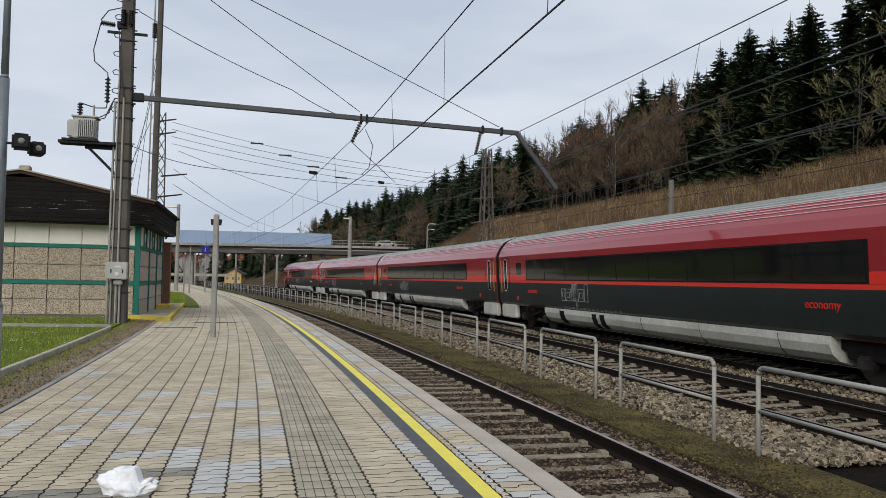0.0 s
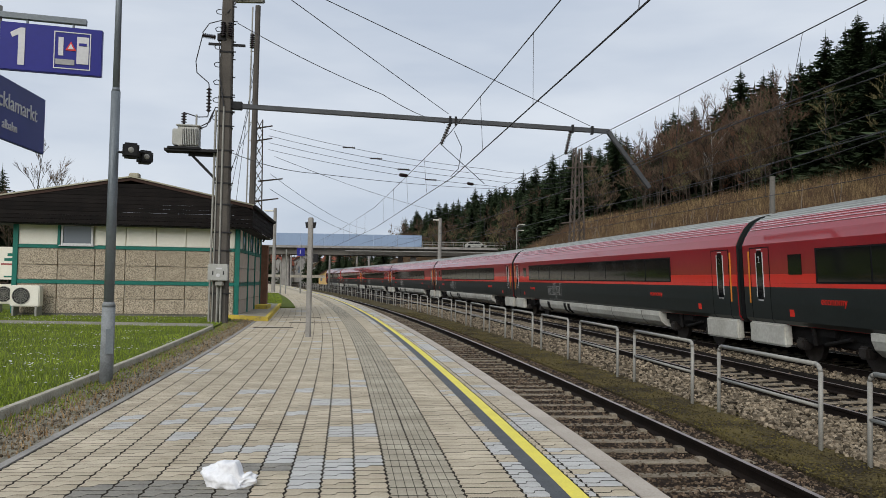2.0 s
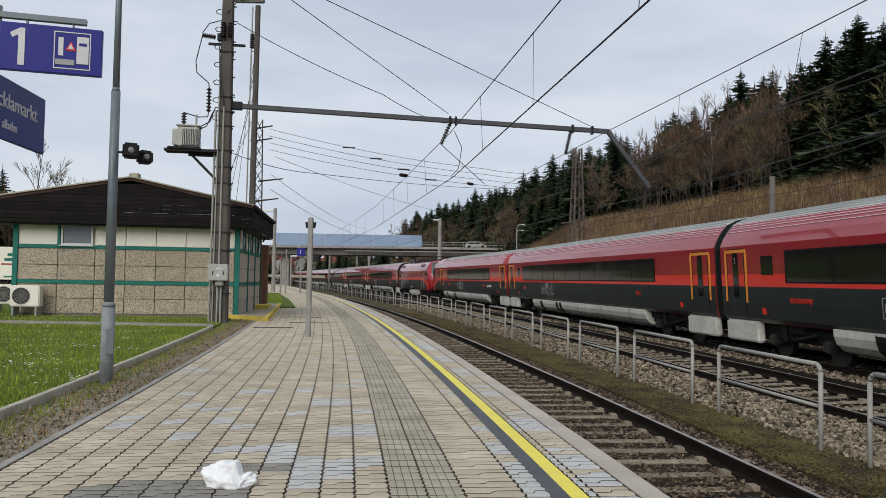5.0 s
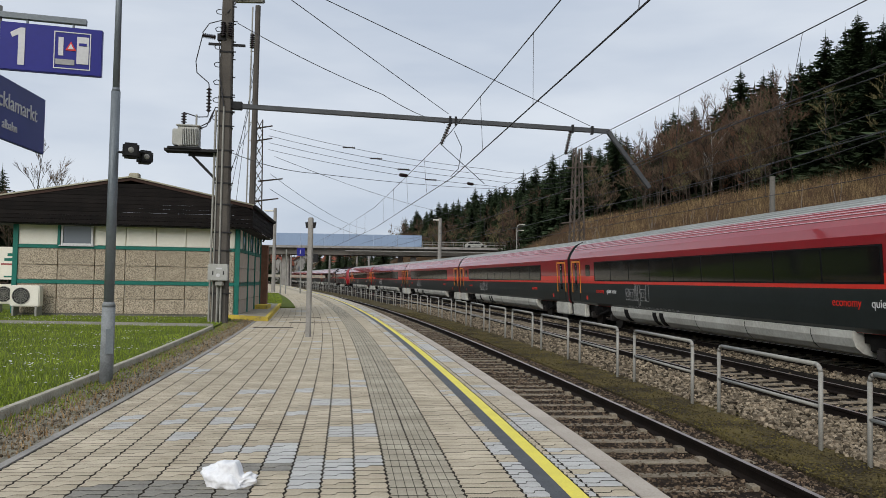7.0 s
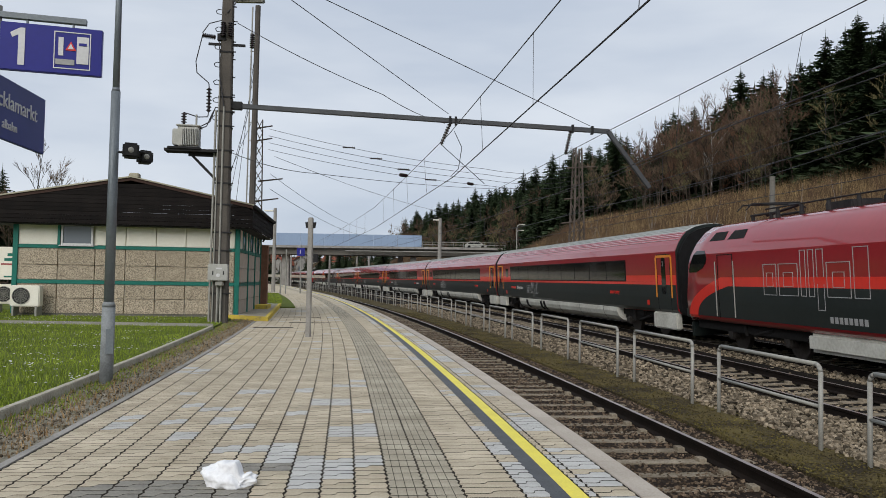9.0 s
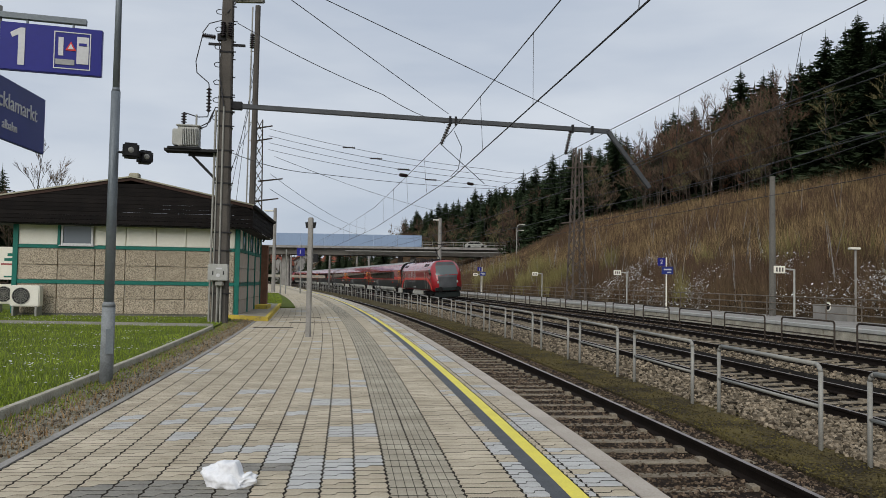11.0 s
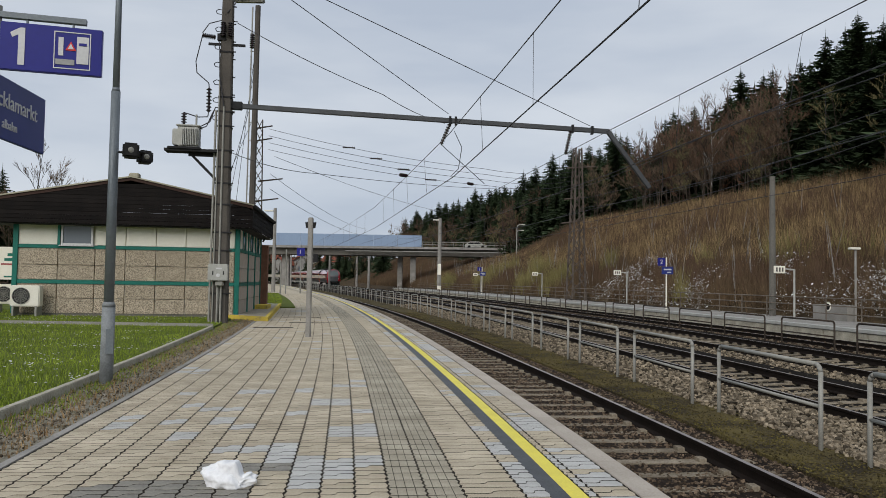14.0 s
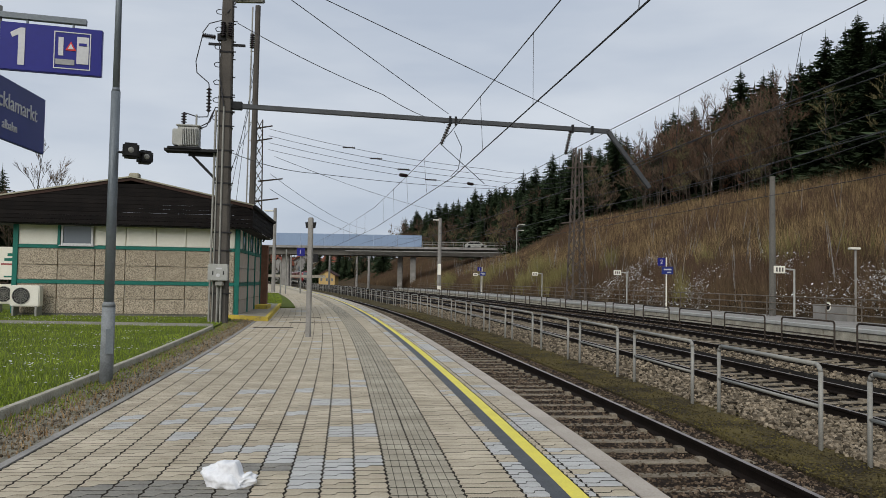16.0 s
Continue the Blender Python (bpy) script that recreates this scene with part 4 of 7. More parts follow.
def build_paving():
    rng = random.Random(11)
    course = 0.125
    strips = [(-0.34, 0.27, "edge"), (-0.508, 0.066, "thin"), (-0.6015, 0.121, "yellow"), (-0.7255, 0.127, "black"), (-0.8745, 0.171, "pale"), (-1.16, 0.40, "wide")]
    strips += [(-1.36 - 0.25 * (k + 0.5), 0.25, "grey") for k in range(2)]
    strips += [(-1.86 - 0.2292 * (k + 0.5), 0.2292, "beige") for k in range(12)]
    shared = {}

    def data(w, kind, half):
        key = (round(w, 3), kind, half)
        if key not in shared:
            mats = dict(beige=[M["paver"]], light=[M["paver_light"]], grey=[M["paver_grey"], M["joint"]], yellow=[M["yellow"]], black=[M["black"]], damp=[M["damp"]])[kind]
            shared[key] = tile_mesh("paving_block", w, course if kind != "grey" else 0.2, mats, half, 4 if kind == "grey" else 0)
        return shared[key], key

    joined = {}
    near = 0
    for off, w, kind in strips:
        step = 0.2 if kind == "grey" else course
        s = -15.4
        k = 0
        while s < 46:
            kd = "beige" if kind in ("edge", "thin", "pale", "wide") else kind
            half = 0 if kind == "grey" else 3 if kind in ("yellow", "black") else 1 + k % 2
            if kd == "beige":
                pair = s - (0.0625 if k % 2 else -0.0625)
                v = noise.noise(Vector((pair * 1.1, off * 0.75, 4.0)))
                u = noise.noise(Vector((pair * 4.0, off * 5.1, 9.0)))
                q = noise.noise(Vector((s * 9.0, off * 7.3, 2.0)))
                thr = dict(edge=0.0, thin=0.35, pale=0.1, wide=0.62, beige=0.62)[kind]
                kd = "light" if v + 0.7 * u + 0.25 * q > thr and (s > -8.5 or kind != "beige") else "beige"
                if kind == "beige" and any(s0 - 0.03 < s < s1 + 0.03 and o0 < off < o1 for s0, s1, o0, o1 in LIGHT_BLOCKS):
                    kd = "light"
                p = at(s, edge(s) + off)
                d = min(((p.x + 1.85) / 0.55) ** 2 + ((p.y - 5.06) / 0.26) ** 2, ((p.x + 1.42) / 0.3) ** 2 + ((p.y - 5.75) / 0.2) ** 2) + 0.8 * u
                if d < 1.0 and off < -2.6:
                    kd = "damp"
            me, key = data(w, kd, half)
            m = spot(s, edge(s) + off, rng.uniform(0.0, 0.0009), 0.0265) @ Matrix.Rotation(rng.uniform(-0.004, 0.004), 4, "Z")
            if s < -13.2 and near < 300 and kd not in ("yellow", "black"):
                o = new("paving_block", me)
                o.parent, o.matrix_local = PLATFORM, m
                near += 1
            else:
                joined.setdefault(key, []).append(m)
            s += step
            k += 1
    for key, ms in joined.items():
        me = shared[key]
        co = np.array([v.co[:] for v in me.vertices])
        polys = [tuple(p.vertices) for p in me.polygons]
        mi = [p.material_index for p in me.polygons]
        vs, fs, idx = [], [], []
        for i, m in enumerate(ms):
            a = np.array(m)
            vs.append(co @ a[:3, :3].T + a[:3, 3])
            fs += [tuple(q + i * len(co) for q in p) for p in polys]
            idx += mi
        o = mesh_object("paving_rest", np.concatenate(vs).tolist(), fs, list(me.materials))
        o.data.polygons.foreach_set("material_index", idx)
        o.parent = PLATFORM
        tagged(o, kind="stuff")
    # far stretch, where single blocks blur together
    for off, w, kind in strips:
        mt = dict(beige=M["paver"], edge=M["paver"], thin=M["paver"], pale=M["paver_light"], wide=M["paver"], grey=M["paver_grey"], yellow=M["yellow"], black=M["black"])[kind]
        strip_mesh("far_paving", mt, 46, PLAT_S1, 1.0, lambda s: edge(s) + off - w / 2 + 0.006, lambda s: edge(s) + off + w / 2 - 0.006, 0.005, None, 0.02, PLATFORM)
        strip_mesh("rear_paving", mt, PLAT_S0, -15.47, 1.0, lambda s: edge(s) + off - w / 2 + 0.006, lambda s: edge(s) + off + w / 2 - 0.006, 0.003, None, 0.02, PLATFORM)
    strip_mesh("rear_coping", M["coping"], PLAT_S0, -16.02, 1.0, lambda s: edge(s) - 0.205, lambda s: edge(s) + 0.005, 0.006, None, 0.13, PLATFORM)
    me = None
    for s in np.arange(-15.5, 60, 1.0):
        if me is None:
            bm = bmesh.new()
            box(bm, (0, 0, -0.06), (0.21, 0.992, 0.13), bevel=0.012)
            me = bpy.data.meshes.new("coping_stone")
            bm.to_mesh(me)
            bm.free()
            me.materials.append(M["coping"])
        o = new("coping_stone", me)
        o.parent, o.matrix_local = PLATFORM, spot(s, edge(s) - 0.10, 0.004, 0.0265)
    strip_mesh("far_coping", M["coping"], 59.5, PLAT_S1, 1.0, lambda s: edge(s) - 0.205, lambda s: edge(s) + 0.005, 0.006, None, 0.13, PLATFORM)
    # thin edging strip and drains
    strip_mesh("edging", M["concrete"], -20, 6.5, 0.5, lambda s: edge(s) - 4.68, lambda s: edge(s) - 4.61, 0.012, None, 0.2, PLATFORM)
    for s, off, ln in ((3.5, -3.9, 1.1), (9.5, -3.2, 1.3), (6.0, -2.9, 1.3)):
        bm = bmesh.new()
        box(bm, (0, 0, 0.004), (ln, 0.22, 0.012))
        for k in range(8):
            box(bm, (-ln / 2 + ln * (k + 0.5) / 8, 0, 0.011), (0.03, 0.2, 0.006))
        o = part("drain_cover", bm, M["rust_steel"], PLATFORM, "rusty drain cover")
        o.matrix_local = spot(s, edge(s) + off, 0, 0.05)


build_paving()


# ---- lawn, kerb and gravel ----
def build_lawn():
    tagged(strip_mesh("gravel_verge", M["gravel"], -30, 8, 0.5, lambda s: edge(s) - 5.42, lambda s: edge(s) - 4.66, 0.0, -0.008, 0.2), "gravel verge with dry grass beside the kerb", "verge", kind="structure")
    k = tagged(new("lawn_kerb"), "mossy concrete lawn kerb", "kerb", kind="structure")
    bm = bmesh.new()
    box(bm, (0, 0, 0), (0.09, 0.988, 0.3), bevel=0.01)
    me = bpy.data.meshes.new("kerb_stone")
    bm.to_mesh(me)
    bm.free()
    me.materials.append(M["wall2"])
    for s in np.arange(-16, 3.0, 1.0):
        o = new("kerb_stone", me)
        o.parent, o.matrix_local = k, spot(s, edge(s) - 5.46, -0.05, 0.03)
    tagged(strip_mesh("lawn", M["grass"], -40, 60, 1.0, lambda s: edge(s) - 30, lambda s: edge(s) - 5.5, 0.03, 0.03, 0.1), "short green lawn with white daisies", "lawn", kind="structure")
    tagged(strip_mesh("far_lawn", M["grass"], 18, 50, 1.0, lambda s: edge(s) - 14, lambda s: edge(s) - 3.5 - 0.02 * (s - 18), 0.05, 0.05, 0.1), "short green lawn beside the platform", "lawn", kind="structure")
    rng = np.random.RandomState(3)

    def scatter(n, s0, s1, o0, o1, h, w, z):
        s = s0 + (s1 - s0) * rng.rand(n) ** 1.6
        o = o0 + (o1 - o0) * rng.rand(n)
        a = np.interp(s, LS, LA)
        e = -10.83 - 0.0265 * s
        x = np.interp(s, LS, LX) + (e + o) * np.cos(a)
        y = np.interp(s, LS, LY) + (e + o) * np.sin(a)
        hh = h * (0.5 + rng.rand(n))
        t = rng.rand(n) * 6.283
        lean = hh * 0.6
        p = np.stack([np.stack([x + w * np.cos(t), y + w * np.sin(t), np.full(n, z)], 1), np.stack([x - w * np.cos(t), y - w * np.sin(t), np.full(n, z)], 1),
                      np.stack([x + lean * (rng.rand(n) - 0.5) * 1.5, y + lean * (rng.rand(n) - 0.5) * 1.5, z + hh], 1)], 1)
        return p.reshape(-1, 3).tolist(), [(3 * i, 3 * i + 1, 3 * i + 2) for i in range(n)]
    v, f = scatter(60000, -11, 12, -15, -5.52, 0.05, 0.008, 0.03)
    tagged(mesh_object("grass_blades", v, f, M["blade"]), "short green grass", "grass", kind="stuff")
    v, f = scatter(6000, 18, 50, -9, -4.2, 0.08, 0.02, 0.05)
    tagged(mesh_object("grass_blades", v, f, M["blade"]), "short green grass", "grass", kind="stuff")
    v, f = scatter(4200, -15, 8, -5.42, -5.05, 0.045, 0.006, 0.0)
    tagged(mesh_object("grass_blades", v, f, M["blade"]), "green grass creeping out of the kerb joint", "grass", kind="stuff")
    v, f = scatter(2600, -15, 8, -5.4, -4.68, 0.06, 0.006, 0.0)
    tagged(mesh_object("dry_grass", v, f, M["straw"]), "dry straw-coloured grass in the gravel", "grass", kind="stuff")
    # daisies in drifts
    vs, fs = [], []
    r = random.Random(4)
    for _ in range(60):
        cs, co, sp = r.uniform(-9, 9), r.uniform(-13, -5.7), r.uniform(0.2, 1.2)
        for _ in range(14):
            s, o = cs + r.gauss(0, sp * 0.4), min(-5.6, co + r.gauss(0, sp))
            p = at(s, edge(s) + o, 0.075 + r.uniform(-0.01, 0.02))
            i = len(vs)
            q = 0.018
            vs += [p + Vector((q * math.cos(k * 1.2566), q * math.sin(k * 1.2566), 0.004 * (k % 2))) for k in range(5)]
            fs.append((i, i + 1, i + 2, i + 3, i + 4))
    tagged(mesh_object("daisies", vs, fs, M["white"]), "small white daisies", "flowers", kind="stuff")
    bm = bmesh.new()
    a, b = Vector((-14.5, 20.9, 0.06)), Vector((-6.3, 21.0, 0.06))
    d = b - a
    box(bm, (a + b) / 2, (d.length, 0.08, 0.1), Matrix.Rotation(math.atan2(d.y, d.x), 4, "Z"), 0.01)
    tagged(part("lawn_edging", bm, M["concrete"]), "thin concrete edging across the lawn", "kerb", kind="structure")


M["straw"] = material("dry_straw", (0.36, 0.25, 0.12), 0.9, 0, (0.20, 0.12, 0.06), 2, 8, 0, per_piece=0.3)
build_lawn()


# ---- lump of old snow ----
def build_snow():
    bm = bmesh.new()
    bmesh.ops.create_icosphere(bm, subdivisions=5, radius=1.0)
    for v in bm.verts:
        p = v.co.copy()
        r = 1 + 0.40 * noise.noise(p * 1.6 + Vector((3.4, 1, 0.2))) + 0.13 * noise.noise(p * 4.6) + 0.05 * noise.noise(p * 11.0) + 0.02 * noise.noise(p * 26.0)
        groove = 0.06 * abs(math.sin(7 * p.x + 2 * p.z))
        v.co = Vector((p.x * 0.165 * r, p.y * 0.10 * r, max(-0.015, 0.05 + p.z * 0.115 * (r - groove))))
        notch = math.exp(-((v.co.x - 0.085) / 0.028) ** 2)
        slope = 1.08 - 0.42 * min(1.0, max(0.0, (v.co.x - 0.03) / 0.09))
        if v.co.z > 0:
            v.co.z *= slope * (1 - 0.45 * notch)
        if v.co.z > 0.15:
            v.co.z = 0.15 + 0.5 * (v.co.z - 0.15)
    ob = part("snow_lump", bm, M["snow"], None, smooth=True)
    ob.matrix_world = pose(-1.42, 5.24, 0.0)
    tagged(ob, "melting lump of old white snow on damp paving", "snow")


build_snow()


# ---- station building ----
def build_house():
    o = Vector((-14.06, 24.97, 0))
    turn = math.atan2(0.93, 7.09)
    b = thing("station_building", "low pebble-panelled station building with green trim", "building", m=Matrix.Translation(o) @ Matrix.Rotation(turn, 4, "Z"))
    W, D = 7.15, 6.7
    bm = bmesh.new()
    box(bm, (W / 2, D / 2, 1.7), (W - 0.1, D - 0.1, 3.4))
    part("wall", bm, M["white_panel"], b)
    bm = bmesh.new()
    box(bm, (W / 2, D / 2, 0.06), (W + 0.02, D, 0.12))
    part("plinth", bm, M["concrete_dark"], b, "dark concrete plinth")
    cols = [0.08, 1.33, 2.5, 3.47, 4.45, 5.42, 6.40, W - 0.12]
    rows = [(0.12, 0.60), (0.615, 1.08), (1.22, 1.70), (1.715, 2.25)]
    for x0, x1 in zip(cols[:-1], cols[1:]):
        for z0, z1 in rows:
            bm = bmesh.new()
            box(bm, ((x0 + x1) / 2, 0.02, (z0 + z1) / 2), (x1 - x0 - 0.025, 0.08, z1 - z0), bevel=0.008)
            part("pebble_panel", bm, M["pebble"], b, "exposed pebble concrete panel")
        if abs(x0 - 1.33) > 0.1:
            bm = bmesh.new()
            box(bm, ((x0 + x1) / 2, 0.02, 2.74), (x1 - x0 - 0.025, 0.07, 0.72), bevel=0.006)
            part("white_panel", bm, M["white_panel"], b, "off-white upper wall panel")
    # high window
    wf = part("window_frame", frame_bm((1.42, 2.43), (2.37, 3.07), -0.03, 0.06, 0.06), M["white"], b, "white window frame")
    bm = bmesh.new()
    box(bm, (1.925, 0.0, 2.72), (0.92, 0.02, 0.6))
    part("pane", bm, M["pane"], wf, "grey reflecting pane")
    bm = bmesh.new()
    box(bm, (1.925, -0.06, 2.35), (1.1, 0.12, 0.03))
    part("window_sill", bm, M["white"], wf)
    for z0, z1 in ((1.09, 1.21), (2.26, 2.37)):
        bm = bmesh.new()
        box(bm, (W / 2, -0.02, (z0 + z1) / 2), (W - 0.1, 0.05, z1 - z0))
        part("green_band", bm, M["green"], b, "green horizontal trim band")
        bm = bmesh.new()
        box(bm, (W + 0.02, D / 2, (z0 + z1) / 2), (0.05, D - 0.1, z1 - z0))
        part("green_band", bm, M["green"], b, "green horizontal trim band")
    posts = [(0.02, -0.0), (W - 0.03, 0.0), (1.36, 0.0)]
    for i, (x, y) in enumerate(posts):
        bm = bmesh.new()
        z0 = 0.1 if i < 2 else 2.3
        box(bm, (x, y, (z0 + 3.15) / 2), (0.15 if i < 2 else 0.08, 0.15, 3.15 - z0))
        part("green_post", bm, M["green"], b, "green corner post")
    ys = [0.12, 2.35, 4.55, D - 0.1]
    for y0, y1 in zip(ys[:-1], ys[1:]):
        for z0, z1 in rows:
            bm = bmesh.new()
            box(bm, (W - 0.01, (y0 + y1) / 2, (z0 + z1) / 2), (0.08, y1 - y0 - 0.05, z1 - z0), bevel=0.008)
            part("smooth_panel", bm, M["pebble_fine"], b, "beige wall panel")
        for k in range(3):
            yy = y0 + (y1 - y0) * (k + 0.5) / 3
            bm = bmesh.new()
            box(bm, (W, yy, 2.74), (0.05, (y1 - y0) / 3 - 0.14, 0.7))
            part("window_pane" if k % 2 else "white_panel", bm, M["pane"] if k % 2 else M["white_panel"], b)
            bm = bmesh.new()
            box(bm, (W + 0.01, yy + (y1 - y0) / 6, 2.68), (0.08, 0.09, 0.88))
            part("window_post", bm, M["green"], b, "green window post")
        bm = bmesh.new()
        box(bm, (W + 0.02, y1, 1.6), (0.10, 0.12, 3.0))
        part("green_post", bm, M["green"], b, "green wall post")
    # roof with boarded gable and deep fascia
    xl, xr, xm, ze, zr = -0.75, 7.66, 3.72, 3.80, 4.62
    y0, y1 = -0.55, D + 0.2
    bm = bmesh.new()
    prism(bm, [(xl, ze - 0.1), (xm, zr - 0.1), (xr, ze - 0.1), (xr, ze), (xm, zr), (xl, ze)], 1, y0 - 0.05, y1)
    part("roof", bm, M["tile"], b, "shallow dark gabled roof")
    bm = bmesh.new()
    prism(bm, [(xl - 0.03, ze), (xm, zr), (xr + 0.03, ze), (xr + 0.03, ze + 0.045), (xm, zr + 0.045), (xl - 0.03, ze + 0.045)], 1, y0 - 0.09, y0 + 0.05)
    part("verge_trim", bm, M["verge"], b, "pale metal verge trim")
    zz, dz, k_row = 3.06, 0.135, 0
    while zz < zr - 0.12:
        top = min(zz + dz, zr - 0.1)
        f = max(0.0, min(1.0, (zr - 0.1 - top) / (zr - ze)))
        a, c = xm - (xm - xl) * f, xm + (xr - xm) * f
        if c - a > 0.2:
            fl = max(0.0, min(1.0, (zr - 0.1 - zz) / (zr - ze)))
            al, cl = xm - (xm - xl) * fl, xm + (xr - xm) * fl
            bm = bmesh.new()
            prism(bm, [(al, zz), (cl, zz), (c, top - 0.006), (a, top - 0.006)], 1, y0 - 0.025 - 0.01 * (k_row % 2), y0 + 0.025)
            k_row += 1
            part("gable_board", bm, M["roof_slate"], b, "dark brown gable board")
        zz += dz
    for k in range(5):
        bm = bmesh.new()
        z = 3.06 + 0.14 * k
        box(bm, (xr - 0.02, (y0 + y1) / 2, z + 0.065), (0.05, y1 - y0, 0.132), Matrix.Rotation(radians(-4), 4, "Y"))
        part("fascia_board", bm, M["roof_slate"], b, "dark brown fascia board")
        bm = bmesh.new()
        box(bm, (xl + 0.02, (y0 + y1) / 2, z + 0.065), (0.05, y1 - y0, 0.132))
        part("fascia_board", bm, M["roof_slate"], b, "dark brown fascia board")
    bm = bmesh.new()
    box(bm, ((xl + xr) / 2, (y0 + y1) / 2, 3.04), (xr - xl - 0.1, y1 - y0 - 0.1, 0.04))
    part("soffit", bm, M["dark_steel"], b, "dark soffit")
    bm = bmesh.new()
    tube(bm, (xr + 0.06, y0, ze - 0.02), (xr + 0.06, y1, ze - 0.02), 0.06, None, 8)
    tube(bm, (xr + 0.06, y1 - 0.5, ze - 0.05), (W + 0.2, y1 - 1.0, 2.9), 0.04, None, 8)
    part("gutter", bm, M["dark_steel"], b, "dark rain gutter")
    bm = bmesh.new()
    box(bm, (xm, y0 + 0.4, zr + 0.11), (0.32, 0.3, 0.16), bevel=0.03)
    part("ridge_cap", bm, M["verge"], b, "small pale cap on the ridge")
    bm = bmesh.new()
    box(bm, (W + 0.05, D + 0.5, 1.4), (0.5, 0.5, 2.8))
    part("brick_pillar", bm, M["brick"], b, "reddish brick pillar")
    # raised step with painted edge
    st = thing("platform_step", "low paved step with worn yellow edges beside the building", "step", m=b.matrix_world.copy())
    bm = bmesh.new()
    prism(bm, [(W - 0.35, -0.30), (W + 1.15, -1.55), (W + 0.5, 11.6), (W - 0.3, 11.6)], 2, -0.1, 0.13)
    part("slab", bm, M["paver_grey"], st, "grey paved slab")
    bm = bmesh.new()
    prism(bm, [(W - 0.36, -0.34), (W + 1.20, -1.64), (W + 1.18, -1.50), (W - 0.36, -0.20)], 2, -0.1, 0.145)
    part("yellow_edge", bm, M["yellow_worn"], st, "worn yellow painted edge")
    bm = bmesh.new()
    prism(bm, [(W + 1.08, -1.55), (W + 1.20, -1.64), (W + 0.58, 11.6), (W + 0.46, 11.6)], 2, -0.1, 0.146)
    part("yellow_edge", bm, M["yellow_worn"], st, "worn yellow painted edge")
    bm = bmesh.new()
    box(bm, (W + 0.3, 5.6, 0.2), (0.5, 1.5, 0.16))
    part("door_step", bm, M["yellow_worn"], st, "yellow door step")
    # air conditioner
    ac = thing("air_conditioner", "white outdoor air conditioner unit beside the pebble wall", "air conditioner", m=b.matrix_world @ Matrix.Translation((0.12, -0.42, 0.34)))
    bm = bmesh.new()
    box(bm, (0.45, 0.0, 0.34), (0.9, 0.34, 0.68), bevel=0.03)
    part("casing", bm, M["white_panel"], ac)
    bm = bmesh.new()
    for r in (0.08, 0.14, 0.20, 0.26):
        pts = [(0.34 + r * math.cos(k * 0.2618), -0.19, 0.34 + r * math.sin(k * 0.2618)) for k in range(25)]
        pipe(bm, pts, 0.008, 5)
    for k in range(12):
        tube(bm, (0.34, -0.19, 0.34), (0.34 + 0.27 * math.cos(k * 0.5236), -0.19, 0.34 + 0.27 * math.sin(k * 0.5236)), 0.006, None, 5)
    part("fan_grille", bm, M["galv"], ac, "round wire fan grille")
    bm = bmesh.new()
    tube(bm, (0.34, -0.171, 0.34), (0.34, -0.176, 0.34), 0.27, None, 24)
    part("fan_opening", bm, M["dark_steel"], ac, "dark fan opening")
    for x in (0.1, 0.8):
        bm = bmesh.new()
        box(bm, (x, 0.05, -0.16), (0.06, 0.45, 0.36))
        part("bracket", bm, M["galv"], ac)
    ac2 = copy_thing(ac, b.matrix_world @ Matrix.Translation((-1.15, 1.4, 0.34)))
    # sign board on a fence behind, left of the building
    sg = thing("advert_board", "white advertising board with rows of dark green and red lettering bars", "sign", m=b.matrix_world @ Matrix.Translation((-1.6, 1.9, 0)))
    bm = bmesh.new()
    box(bm, (0.2, 0, 1.75), (2.6, 0.06, 1.15))
    part("board", bm, M["white_panel"], sg)
    for z, h, x0, x1, mt in ((2.05, 0.1, 0.6, 1.35, "green"), (1.88, 0.1, 0.5, 1.35, "green"), (1.72, 0.05, 0.4, 1.3, "red"), (1.28, 0.05, 0.5, 1.3, "green")):
        bm = bmesh.new()
        box(bm, ((x0 + x1) / 2, -0.035, z), (x1 - x0, 0.01, h))
        part("lettering_bar", bm, M[mt], sg)
    bm = bmesh.new()
    for x in (-0.9, 1.2):
        tube(bm, (x, 0.06, 0), (x, 0.06, 2.3), 0.03)
    part("posts", bm, M["galv"], sg)


def frame_bm(xr, zr, y, d, w):
    bm = bmesh.new()
    for c, s in ((((xr[0] + xr[1]) / 2, y, zr[0] + w / 2), (xr[1] - xr[0], d, w)), (((xr[0] + xr[1]) / 2, y, zr[1] - w / 2), (xr[1] - xr[0], d, w)),
                 ((xr[0] + w / 2, y, (zr[0] + zr[1]) / 2), (w, d, zr[1] - zr[0] - 2 * w)), ((xr[1] - w / 2, y, (zr[0] + zr[1]) / 2), (w, d, zr[1] - zr[0] - 2 * w))):
        box(bm, c, s)
    return bm


M["pane"] = glass("window_glass", (0.16, 0.18, 0.20), 0.06)
M["pebble_fine"] = material("beige_wall_panel", (0.50, 0.43, 0.36), 0.9, 0, (0.40, 0.34, 0.28), 3, 60, 0.3, per_piece=0.05)
M["yellow_worn"] = material("worn_yellow_paint", (0.62, 0.47, 0.08), 0.75, 0, (0.30, 0.25, 0.13), 5, 50, 0.3, mix=(0.34, 0.5))
M["verge"] = material("pale_verge_metal", (0.42, 0.40, 0.30), 0.6, 0.2, (0.30, 0.28, 0.21), 2, 30, 0.1)
build_house()


